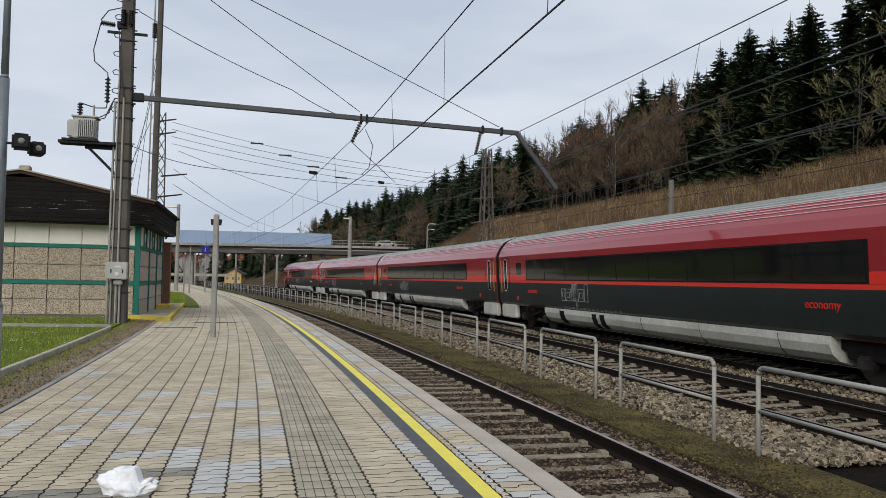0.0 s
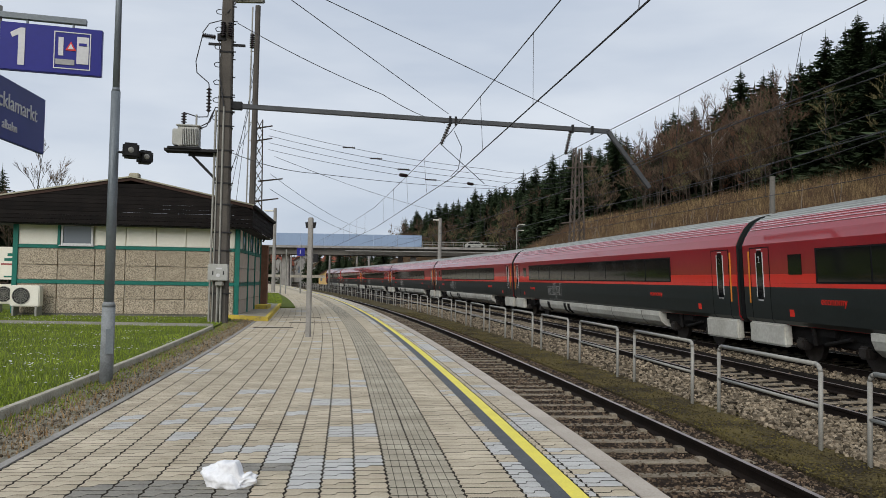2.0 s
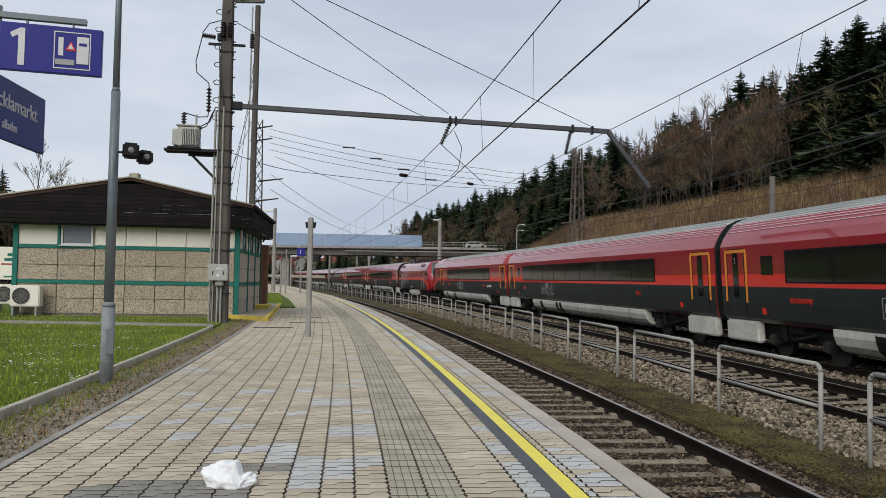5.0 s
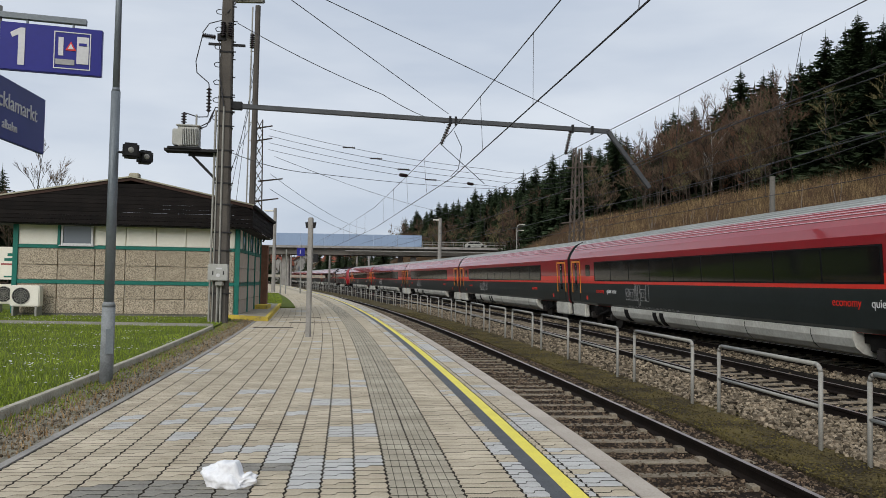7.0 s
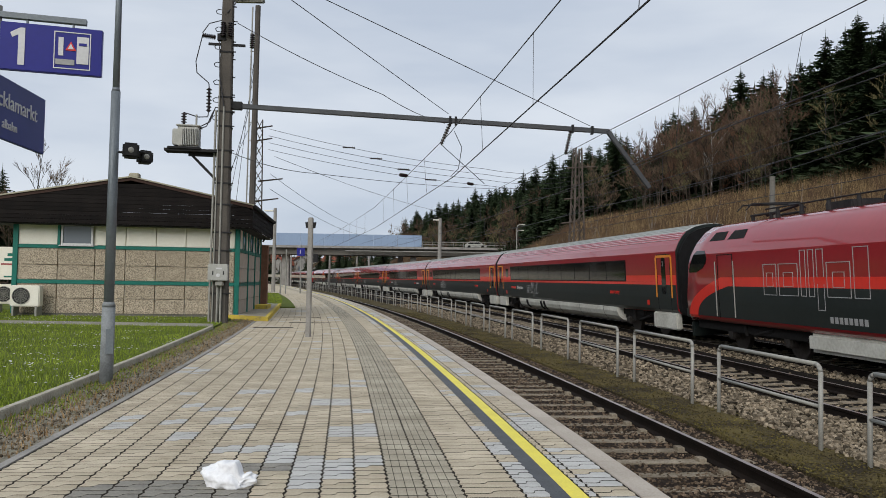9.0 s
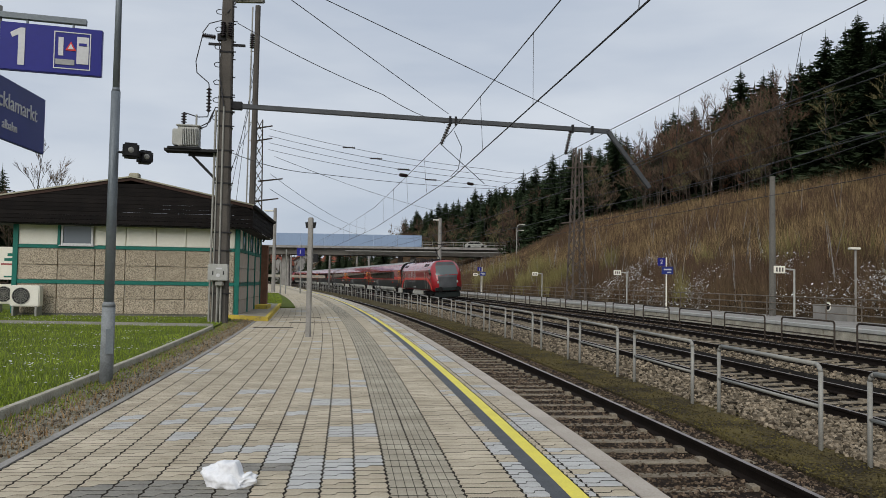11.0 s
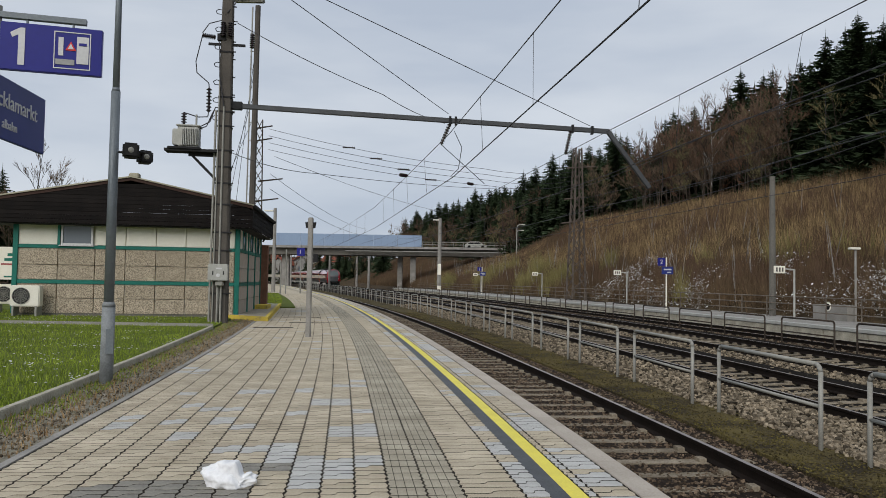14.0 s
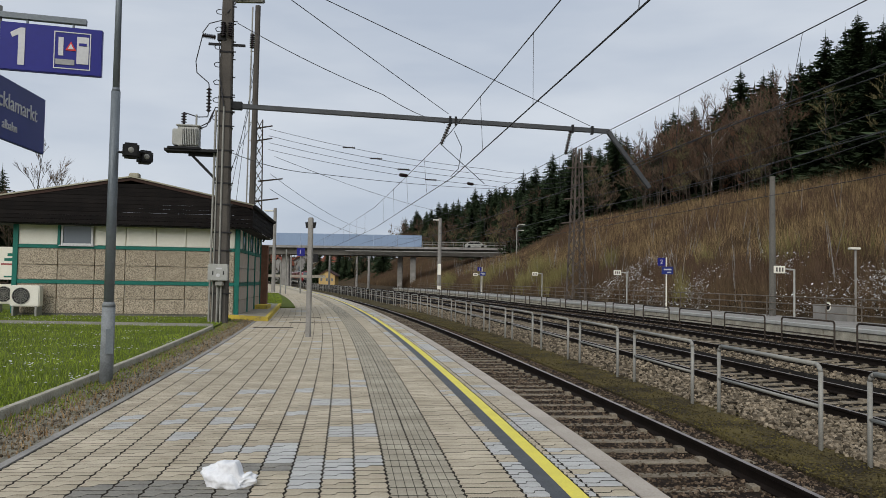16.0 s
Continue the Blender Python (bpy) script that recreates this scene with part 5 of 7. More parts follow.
# ---- concrete catenary mast with its transformer ----
def insulator(bm, p, q, r=0.06, n=6):
    p, q = Vector(p), Vector(q)
    tube(bm, p, q, r * 0.45, None, 8)
    for k in range(n):
        c = p.lerp(q, (k + 0.5) / n)
        d = (q - p).normalized() * 0.012
        tube(bm, c - d, c + d, r, r * 0.8, 10)


def build_mast():
    base = Vector((-6.77, 23.19, 0))
    m = thing("catenary_mast", "tall grey concrete catenary mast with a transformer", "mast", m=Matrix.Translation(base) @ Matrix.Rotation(0.14, 4, "Z"))
    bm = bmesh.new()
    h = 12.2
    vs = []
    for z, w in ((-0.3, 0.49), (h, 0.29)):
        vs.append([bm.verts.new((x * w / 2, y * w / 2, z)) for x, y in ((-1, -0.8), (-0.8, -1), (0.8, -1), (1, -0.8), (1, 0.8), (0.8, 1), (-0.8, 1), (-1, 0.8))])
    for j in range(8):
        bm.faces.new((vs[0][j], vs[0][(j + 1) % 8], vs[1][(j + 1) % 8], vs[1][j]))
    bm.faces.new(vs[1])
    part("shaft", bm, M["concrete_mast"], m)
    wz = lambda z: 0.485 - 0.2 * z / h
    for z in (0.9, 2.2, 2.75, 3.6, 4.25, 4.75, 5.25, 6.0, 6.45, 6.9, 8.3):
        bm = bmesh.new()
        w = wz(z) + 0.03
        box(bm, (0, 0, z), (w, w, 0.05))
        box(bm, (w / 2 + 0.04, -w / 2, z), (0.12, 0.03, 0.03))
        part("clamp_band", bm, M["dark_steel"], m, "dark steel clamp band")
    for k in range(8):
        z = 6.2 + 0.55 * k
        bm = bmesh.new()
        w = wz(z) / 2
        pts = [(-w, 0, z), (-w - 0.16, 0, z + 0.02), (-w - 0.2, 0, z + 0.1), (-w - 0.12, 0, z + 0.16), (-w, 0, z + 0.14)]
        pipe(bm, pts, 0.012, 6)
        part("climbing_iron", bm, M["dark_steel"], m)
        bm = bmesh.new()
        box(bm, (w + 0.04, -0.05, z + 0.25), (0.1, 0.03, 0.03))
        part("step_bolt", bm, M["dark_steel"], m)
    for x, z0, z1, r in ((-0.30, 0.0, 6.5, 0.035), (-0.18, 0.0, 7.4, 0.022), (-0.02, 0.3, 6.6, 0.03)):
        bm = bmesh.new()
        y = -wz(2) / 2 - 0.04 if x > -0.25 else -0.1
        tube(bm, (x, y, z0), (x * 0.9, y + 0.06, z1), r, None, 8)
        part("conduit", bm, M["galv"], m, "grey cable conduit")
    # transformer on its bracket
    tr = part("transformer_bracket", bm_of(lambda b: (box(b, (-0.95, 0, 5.22), (1.55, 0.5, 0.08)), box(b, (-0.55, 0, 5.12), (1.0, 0.08, 0.1)), box(b, (-1.15, 0, 5.28), (0.95, 0.6, 0.06)), tube(b, (-0.2, 0, 4.35), (-1.0, 0, 5.15), 0.04))), M["dark_steel"], m, "steel bracket")
    bm = bmesh.new()
    box(bm, (-1.05, 0, 5.64), (0.62, 0.45, 0.62), bevel=0.03)
    box(bm, (-1.05, 0, 5.97), (0.7, 0.52, 0.05), bevel=0.015)
    box(bm, (-1.42, 0, 5.62), (0.2, 0.35, 0.5), bevel=0.03)
    tf = part("transformer", bm, M["trafo"], m, "pale grey ribbed transformer tank")
    for k in range(9):
        bm = bmesh.new()
        box(bm, (-1.2 + 0.05 * k, -0.26, 5.62), (0.02, 0.09, 0.5))
        part("cooling_fin", bm, M["trafo"], tf)
    bm = bmesh.new()
    insulator(bm, (-1.22, 0, 5.99), (-1.22, 0, 6.4), 0.09, 5)
    part("bushing", bm, M["insul"], tf, "brown porcelain bushing")
    bm = bmesh.new()
    tube(bm, (-0.85, 0, 5.99), (-0.85, 0, 6.35), 0.03)
    part("breather", bm, M["galv"], tf)
    # insulators and jumpers
    bm = bmesh.new()
    box(bm, (0.0, -0.05, 8.55), (1.1, 0.07, 0.07))
    box(bm, (-0.15, -0.1, 8.75), (0.25, 0.2, 0.2))
    part("cross_arm", bm, M["dark_steel"], m, "short steel cross arm")
    for p, q in (((-0.75, 0, 8.82), (-0.35, 0, 8.78)), ((-0.1, -0.25, 8.75), (-0.1, -0.25, 9.2)), ((0.12, -0.25, 8.75), (0.12, -0.25, 9.2)), ((0.75, 0, 8.5), (0.75, 0, 8.95)), ((-0.5, 0, 6.45), (-0.5, 0, 7.2))):
        bm = bmesh.new()
        insulator(bm, p, q, 0.085, 7)
        part("insulator", bm, M["insul"], m, "dark porcelain insulator")
    for pts in ([(-0.75, 0, 8.9), (-0.55, 0, 9.2), (-0.1, 0, 9.35), (0.3, 0, 9.3)], [(-0.75, 0, 8.8), (-0.92, 0, 8.0), (-0.88, 0, 7.65), (-0.52, 0, 7.35), (-0.5, 0, 7.2)],
                [(-0.5, 0, 6.45), (-0.52, 0, 6.3), (-0.8, 0, 6.28), (-1.22, 0, 6.4)], [(-0.85, 0, 5.9), (-0.55, 0, 6.0), (-0.35, 0, 6.5), (-0.15, 0, 6.5)], [(-0.8, 0, 5.95), (-0.45, 0, 6.15), (-0.3, 0, 6.6), (-0.15, 0, 6.6)],
                [(-0.2, -0.2, 8.6), (-0.16, -0.25, 7.5), (-0.02, -0.24, 6.6)], [(0.2, -0.1, 10.6), (0.45, -0.1, 10.2), (0.2, -0.1, 9.8), (0, -0.2, 9.5)]):
        bm = bmesh.new()
        pipe(bm, pts, 0.016, 6)
        part("jumper_cable", bm, M["wire"], m, "thin jumper cable")
    bm = bmesh.new()
    box(bm, (0.75, 0.2, 10.62), (0.85, 0.4, 0.14), bevel=0.03)
    tube(bm, (0.1, 0, 10.45), (0.6, 0.2, 10.58), 0.04)
    part("switch_box", bm, M["galv"], m, "grey switch unit")
    bm = bmesh.new()
    box(bm, (-0.02, -0.36, 1.54), (0.58, 0.24, 0.5), bevel=0.02)
    cb = part("control_box", bm, M["trafo"], m, "pale grey control box")
    bm = bmesh.new()
    tube(bm, (0.0, -0.48, 1.45), (0.0, -0.5, 1.45), 0.055, None, 12)
    box(bm, (0.02, -0.485, 1.65), (0.16, 0.01, 0.05))
    part("lock_plate", bm, M["white"], cb)
    bm = bmesh.new()
    for x in (-0.16, 0.15):
        box(bm, (x, -0.485, 1.52), (0.035, 0.012, 0.12))
    part("slot_handle", bm, M["dark_steel"], cb)
    bm = bmesh.new()
    box(bm, (0.02, -0.33, 1.2), (0.24, 0.16, 0.14), bevel=0.02)
    for x in (-0.04, 0.06):
        tube(bm, (x, -0.3, 0), (x, -0.3, 1.15), 0.03)
    part("cable_riser", bm, M["galv"], m, "grey cable riser pipes")
    return m


def bm_of(fn):
    bm = bmesh.new()
    fn(bm)
    return bm


build_mast()


# ---- lamp pole with loudspeakers ----
def build_lamp_pole():
    p = thing("lamp_pole", "slim blue-grey steel lamp pole with two loudspeakers", "lamp post", m=pose(-4.38, 10.01, 0))
    bm = bmesh.new()
    tube(bm, (0, 0, -0.1), (0.0, 0, 1.0), 0.085, 0.082, 16)
    tube(bm, (0, 0, 1.0), (0, 0, 1.06), 0.09, 0.066, 16)
    part("base_tube", bm, M["pole_worn"], p, "worn lower tube", smooth=True)
    bm = bmesh.new()
    tube(bm, (0, 0, 1.06), (-0.005, 0, 3.85), 0.064, 0.058, 14)
    tube(bm, (-0.005, 0, 3.85), (-0.005, 0, 3.9), 0.056, 0.044, 14)
    tube(bm, (-0.005, 0, 3.9), (-0.01, 0, 6.2), 0.044, 0.036, 14)
    part("upper_tube", bm, M["pole"], p, smooth=True)
    bm = bmesh.new()
    box(bm, (0.07, -0.09, 0.55), (0.1, 0.02, 0.32))
    part("access_door", bm, M["pole"], p)
    bm = bmesh.new()
    tube(bm, (0, 0, 3.04), (0.42, 0, 3.04), 0.016)
    part("bracket", bm, M["dark_steel"], p)
    for x, y, r, sc in ((0.245, -0.06, 0.42, 0.88), (0.345, 0.16, 0.62, 0.78)):
        bm = bmesh.new()
        box(bm, (0, 0, 0), (0.23 * sc, 0.2, 0.22 * sc), bevel=0.025)
        horn = part("loudspeaker", bm, M["dark_steel"], p, "black square loudspeaker")
        horn.matrix_local = Matrix.Translation((x, y, 3.05 - 0.05 * (y > 0))) @ Matrix.Rotation(r, 4, "Z")
        bm = bmesh.new()
        tube(bm, (0, -0.112, 0), (0, -0.09, 0), 0.022, 0.05, 16)
        part("cone", bm, M["galv"], horn)


M["pole_worn"] = material("weathered_grey_steel", (0.30, 0.32, 0.325), 0.65, 0.1, (0.19, 0.20, 0.205), 6, 40, 0.15)
build_lamp_pole()


# ---- platform signs ----
def plate(bm, a, b, z0, z1, d=0.06):
    a, b = Vector(a), Vector(b)
    u = (b - a).normalized()
    box(bm, ((a.x + b.x) / 2, (a.y + b.y) / 2, (z0 + z1) / 2), ((b - a).length, d, z1 - z0), Matrix.Rotation(math.atan2(u.y, u.x), 4, "Z"), 0.008)


def build_signs():
    g = thing("platform_sign", "blue platform number sign with a hazard pictogram, on a steel arm", "sign")
    a, b = Vector((-4.80, 8.08, 0)), Vector((-3.82, 8.35, 0))
    bm = bmesh.new()
    tube(bm, (-4.86, 8.1, -0.1), (-4.86, 8.1, 4.3), 0.05, None, 14)
    part("post", bm, M["galv"], g, "steel sign post")
    bm = bmesh.new()
    box(bm, (-4.45, 8.19, 4.20), (0.95, 0.07, 0.06), Matrix.Rotation(math.atan2(0.27, 0.98), 4, "Z"))
    for k in (0.25, 0.7):
        c = a.lerp(b, k)
        tube(bm, (c.x, c.y, 4.12), (c.x, c.y, 4.2), 0.012)
    part("hanger_arm", bm, M["pole"], g, "grey hanger arm")
    bm = bmesh.new()
    plate(bm, a, b, 3.60, 4.12, 0.07)
    p = part("panel", bm, M["sign_blue"], g, "deep blue enamel panel")
    turn = math.atan2(b.y - a.y, b.x - a.x)
    n = Vector((math.sin(turn), -math.cos(turn), 0))
    face = lambda u, z, e=0.04: Matrix.Translation(a + (b - a).normalized() * u + n * e + Vector((0, 0, z))) @ Matrix.Rotation(turn, 4, "Z") @ Matrix.Rotation(radians(90), 4, "X")
    bm = bmesh.new()
    prism(bm, [(0.18, 3.66), (0.245, 3.66), (0.245, 4.065), (0.195, 4.065), (0.10, 4.005), (0.12, 3.955), (0.18, 3.99)], 2, 0, 0.004)
    part("numeral", bm, M["white"], p, "white numeral one").matrix_local = face(0, 0, 0.038)

    def bar(name, mat, u0, u1, z0, z1, e=0.038):
        bm = bmesh.new()
        prism(bm, [(u0, z0), (u1, z0), (u1, z1), (u0, z1)], 2, 0, 0.004)
        o = part(name, bm, mat, p)
        o.matrix_local = face(0, 0, e)
    U = 1.015
    for q in ((0.53, 0.90, 3.655, 3.665), (0.53, 0.90, 4.055, 4.065), (0.53, 0.54, 3.665, 4.055), (0.89, 0.90, 3.665, 4.055)):
        bar("pictogram_border", M["white"], *q)
    bar("pictogram_bar", M["white"], 0.575, 0.625, 3.80, 4.0)
    bar("pictogram_bar", M["grey_line"], 0.55, 0.74, 3.70, 3.76)
    bar("pictogram_block", M["white"], 0.76, 0.88, 3.72, 4.02)
    bar("pictogram_block_window", M["sign_blue"], 0.78, 0.86, 3.92, 3.95, 0.043)
    bm = bmesh.new()
    prism(bm, [(0.645, 3.86), (0.755, 3.86), (0.70, 3.96)], 2, 0, 0.004)
    o = part("warning_triangle", bm, M["red_light"], p, "red warning triangle")
    o.matrix_local = face(0, 0, 0.038)
    bm = bmesh.new()
    prism(bm, [(0.67, 3.875), (0.73, 3.875), (0.70, 3.935)], 2, 0, 0.004)
    o = part("warning_triangle_inner", bm, M["white"], p)
    o.matrix_local = face(0, 0, 0.042)
    # station name board, parallel to the track
    s = thing("station_name_sign", "dark blue station name board on the sign post", "sign")
    a2, b2 = Vector((-4.60, 7.1, 0)), Vector((-4.80, 9.0, 0))
    bm = bmesh.new()
    plate(bm, a2, b2, 2.83, 3.49, 0.045)
    q = part("panel", bm, M["sign_navy"], s)
    d = (b2 - a2).normalized()
    turn2 = math.atan2(d.y, d.x)
    n2 = Vector((math.sin(turn2), -math.cos(turn2), 0))
    f2 = lambda u, z: Matrix.Translation(b2 - d * u + n2 * 0.026 + Vector((0, 0, z))) @ Matrix.Rotation(turn2, 4, "Z") @ Matrix.Rotation(radians(90), 4, "X")
    text_part("name_lettering", "cklamarkt", 0.24, M["white"], f2(0.23, 3.17), q, align="RIGHT")
    text_part("name_lettering", "albahn", 0.14, M["white"], f2(0.72, 2.95), q, align="RIGHT")
    bm = bmesh.new()
    tube(bm, (-4.86, 8.1, 3.4), (-4.72, 8.1, 3.4), 0.03)
    part("bracket", bm, M["pole"], s)
    # slim post with twin lamps
    p = thing("platform_post", "slim weathered grey post with two small black lamps", "post", m=pose(-3.2, 18.29, 0))
    bm = bmesh.new()
    box(bm, (0, 0, 1.40), (0.118, 0.118, 2.95), bevel=0.016)
    part("shaft", bm, M["concrete"], p)
    for x in (-0.085, 0.085):
        bm = bmesh.new()
        tube(bm, (x, 0, 2.62), (x, 0, 2.76), 0.03, 0.05, 10)
        part("lamp_head", bm, M["dark_steel"], p, "small black lamp head")


build_signs()


# ---- cantilever beam over the tracks ----
def build_beam():
    b = thing("cantilever_beam", "long grey steel catenary beam reaching from the mast over two tracks", "catenary beam")
    a, c, e = Vector((-6.62, 23.21, 6.68)), Vector((5.38, 24.91, 6.42)), Vector((6.82, 25.11, 4.6))

    def bar(p, q, w, h):
        bm = bmesh.new()
        d = q - p
        m = Matrix.Translation((p + q) / 2) @ d.to_track_quat("X", "Z").to_matrix().to_4x4()
        r = bmesh.ops.create_cube(bm, size=1, matrix=m @ Matrix.Diagonal((d.length, w, h, 1)))
        bmesh.ops.bevel(bm, geom=list(bm.edges), offset=0.012, segments=2, affect="EDGES")
        return bm
    part("tube_beam", bar(a, c, 0.13, 0.15), M["beam"], b)
    part("slanted_end", bar(c + Vector((-0.04, 0, 0.05)), e, 0.13, 0.14), M["beam"], b)
    part("wall_bracket", bar(a - Vector((0.15, 0.02, 0)), a + Vector((0.35, 0.05, 0)), 0.2, 0.24), M["dark_steel"], b)
    for t in (0.565, 0.58, 0.90, 0.955):
        p = a.lerp(c, t)
        bm = bmesh.new()
        box(bm, p, (0.07, 0.2, 0.26))
        part("clamp", bm, M["dark_steel"], b)
    for p, q in ((Vector((0.18, 24.17, 6.5)), Vector((-0.12, 24.1, 5.75))), (Vector((4.12, 24.73, 6.38)), Vector((3.95, 24.7, 5.6)))):
        bm = bmesh.new()
        insulator(bm, p, q, 0.075, 9)
        part("insulator", bm, M["insul"], b, "dark hanging insulator string")


build_beam()


# ---- overhead wires ----
def wire(pts, r=0.012, sag=0.0, name="overhead_wire", label="thin dark overhead wire", n=12):
    bm = bmesh.new()
    out = []
    for a, b in zip(pts[:-1], pts[1:]):
        for k in range(n):
            t = k / n
            p = Vector(a).lerp(Vector(b), t)
            p.z -= sag * 4 * t * (1 - t)
            out.append(p)
    out.append(Vector(pts[-1]))
    pipe(bm, out, r, 5)
    tagged(part(name, bm, M["wire"]), label, "wire", "overhead wires")


def build_wires():
    t1 = side_track
    def catenary(off, zc, zm, sag, near=(0.0, 0.0, 0.0, 0.0), s0=-46.5, spans=9):
        """near: sideways pull of messenger and contact wire at the support behind the camera and at the beam."""
        pull = lambda k, i: near[i] if k < 2 else near[i + 1] if k == 2 else 0.0
        place = lambda k, i, z: at(s0 + 26 * k, (off(s0 + 26 * k) if callable(off) else off) + pull(k, i), z)
        pts = [place(k, 0, zm) for k in range(spans)]
        wire(pts, 0.012, sag, label="dark messenger wire above a track")
        low = [place(k, 2, zc) for k in range(spans)]
        wire(low, 0.014, 0.0, "contact_wire", "straight dark contact wire above a track")
        for a, b, c, d in zip(pts[:-1], pts[1:], low[:-1], low[1:]):
            for k in (1, 2, 3, 4):
                t = k / 5
                p, q = a.lerp(b, t), c.lerp(d, t)
                p.z -= sag * 4 * t * (1 - t)
                bm = bmesh.new()
                tube(bm, p, q, 0.006, None, 4)
                tagged(part("dropper_wire", bm, M["wire"]), "thin vertical dropper wire", "wire", "dropper wires")
    catenary(t1, 4.72, 6.1, 0.02, (0.15, -0.15, -0.05, 0.0))
    catenary(-4.1, 5.0, 6.4, 0.02, (1.0, -0.3, 0.2, -0.2))
    catenary(0.0, 5.15, 6.9, 0.45)
    catenary(4.5, 5.1, 6.6, 0.35)
    # span wires across and along, from the mast and from the steel mast behind
    m = Vector((-6.77, 23.19, 0))
    wire([m + Vector((0.3, 0, 9.25)), Vector((-2.0, 24.0, 7.3)), Vector((0.0, 24.2, 6.45))], 0.012, 0.1)
    wire([Vector((-6.1, 14.0, 8.85)), Vector((0.1, 24.15, 6.75))], 0.011)
    wire([Vector((-7.2, 14.0, 8.9)), Vector((4.75, 24.8, 6.58))], 0.011)
    tower = Vector((-14.3, 60.0, 13.2))
    for k in range(4):
        a = tower + Vector((0.3, 0, -0.55 * k))
        b = Vector((3.5 + 0.2 * k, 66.0, 11.2 - 0.5 * k))
        wire([a, b, Vector((12.2, 69.3, 11.6 - 0.4 * k))], 0.018, 0.35)
        bm = bmesh.new()
        c = a.lerp(b, 0.35 + 0.12 * k)
        insulator(bm, c + Vector((-0.5, 0, -0.3)), c + Vector((0.5, 0, -0.33)), 0.12, 6)
        tagged(part("wire_insulator", bm, M["insul"]), "dark insulator in a cross wire", "insulator", "wire insulators")
    wire([Vector((-6.5, 23.2, 5.2)), Vector((-4.6, 27.0, 5.15)), Vector((4.0, 45.0, 6.9))], 0.011, 0.12)
    for a, b, t in ((Vector((-6.5, 23.2, 5.2)), Vector((4.0, 45.0, 6.9)), 0.45), (Vector((-6.5, 23.2, 5.2)), Vector((4.0, 45.0, 6.9)), 0.75)):
        bm = bmesh.new()
        c = a.lerp(b, t)
        insulator(bm, c - (b - a).normalized() * 0.3, c + (b - a).normalized() * 0.3, 0.08, 7)
        tagged(part("wire_insulator", bm, M["insul"]), "dark insulator in a cross wire", "insulator", "wire insulators")
    for z in (9.6, 8.4):
        wire([Vector((-13.8, 60, z)), Vector((-15.0, 148, z + 1.5)), Vector((-30, 240, z + 2))], 0.02, 0.8)
    wire([Vector((-13.5, 60, 11.0)), Vector((4.5, 100, 9.5))], 0.018, 0.6)
    wire([Vector((12.2, 69.2, 9.0)), Vector((21.5, 26.0, 9.9))], 0.02, 0.5)
    wire([Vector((12.2, 69.2, 6.8)), Vector((18.5, 30.0, 7.8)), Vector((20, 5, 8))], 0.02, 0.5)
    for k in range(4):
        wire([Vector((-10.6, 42, 10.5 + 1.5 * k)), Vector((-13.3 + 0.5 * k, 42.5, 4.2))], 0.014)
    # loops hanging between wires above the side track
    wire([Vector((0.3, 24.2, 6.2)), Vector((0.55, 24.3, 5.7)), Vector((0.45, 24.3, 5.0)), Vector((0.2, 24.3, 4.75))], 0.012, 0, "hanging_loop", "curved dark jumper wire below the beam")
    wire([Vector((-0.12, 24.1, 5.75)), Vector((1.3, 24.4, 4.55))], 0.012)


build_wires()


# ---- steel masts and lattice towers ----
def lattice(name, label, base, h, w0, w1, mat, arms=(), thick=1.0):
    t = thing(name, label, "mast", m=Matrix.Translation(base) @ Matrix.Rotation(0.25, 4, "Z"))
    n = max(5, int(h / 0.95))
    for sx, sy in ((-1, -1), (1, -1), (1, 1), (-1, 1)):
        bm = bmesh.new()
        d = Vector((sx * w1 / 2, sy * w1 / 2, h)) - Vector((sx * w0 / 2, sy * w0 / 2, 0))
        tube(bm, (sx * w0 / 2, sy * w0 / 2, -0.3), (sx * w1 / 2, sy * w1 / 2, h), 0.10 * thick, 0.08 * thick, 4)
        part("leg", bm, mat, t)
    for (ax, ay), (bx, by) in (((-1, -1), (1, -1)), ((1, -1), (1, 1)), ((1, 1), (-1, 1)), ((-1, 1), (-1, -1))):
        for k in range(n):
            z0, z1 = h * k / n, h * (k + 1) / n
            wa, wb = w0 + (w1 - w0) * k / n, w0 + (w1 - w0) * (k + 1) / n
            p, q = ((ax, ay), (bx, by)) if k % 2 else ((bx, by), (ax, ay))
            bm = bmesh.new()
            tube(bm, (p[0] * wa / 2, p[1] * wa / 2, z0), (q[0] * wb / 2, q[1] * wb / 2, z1), 0.045 * thick, None, 4)
            part("brace", bm, mat, t)
    for z, x0, x1 in arms:
        bm = bmesh.new()
        tube(bm, (x0, 0, z), (x1, 0, z + 0.3), 0.07, 0.05, 6)
        part("arm", bm, mat, t)
    return t


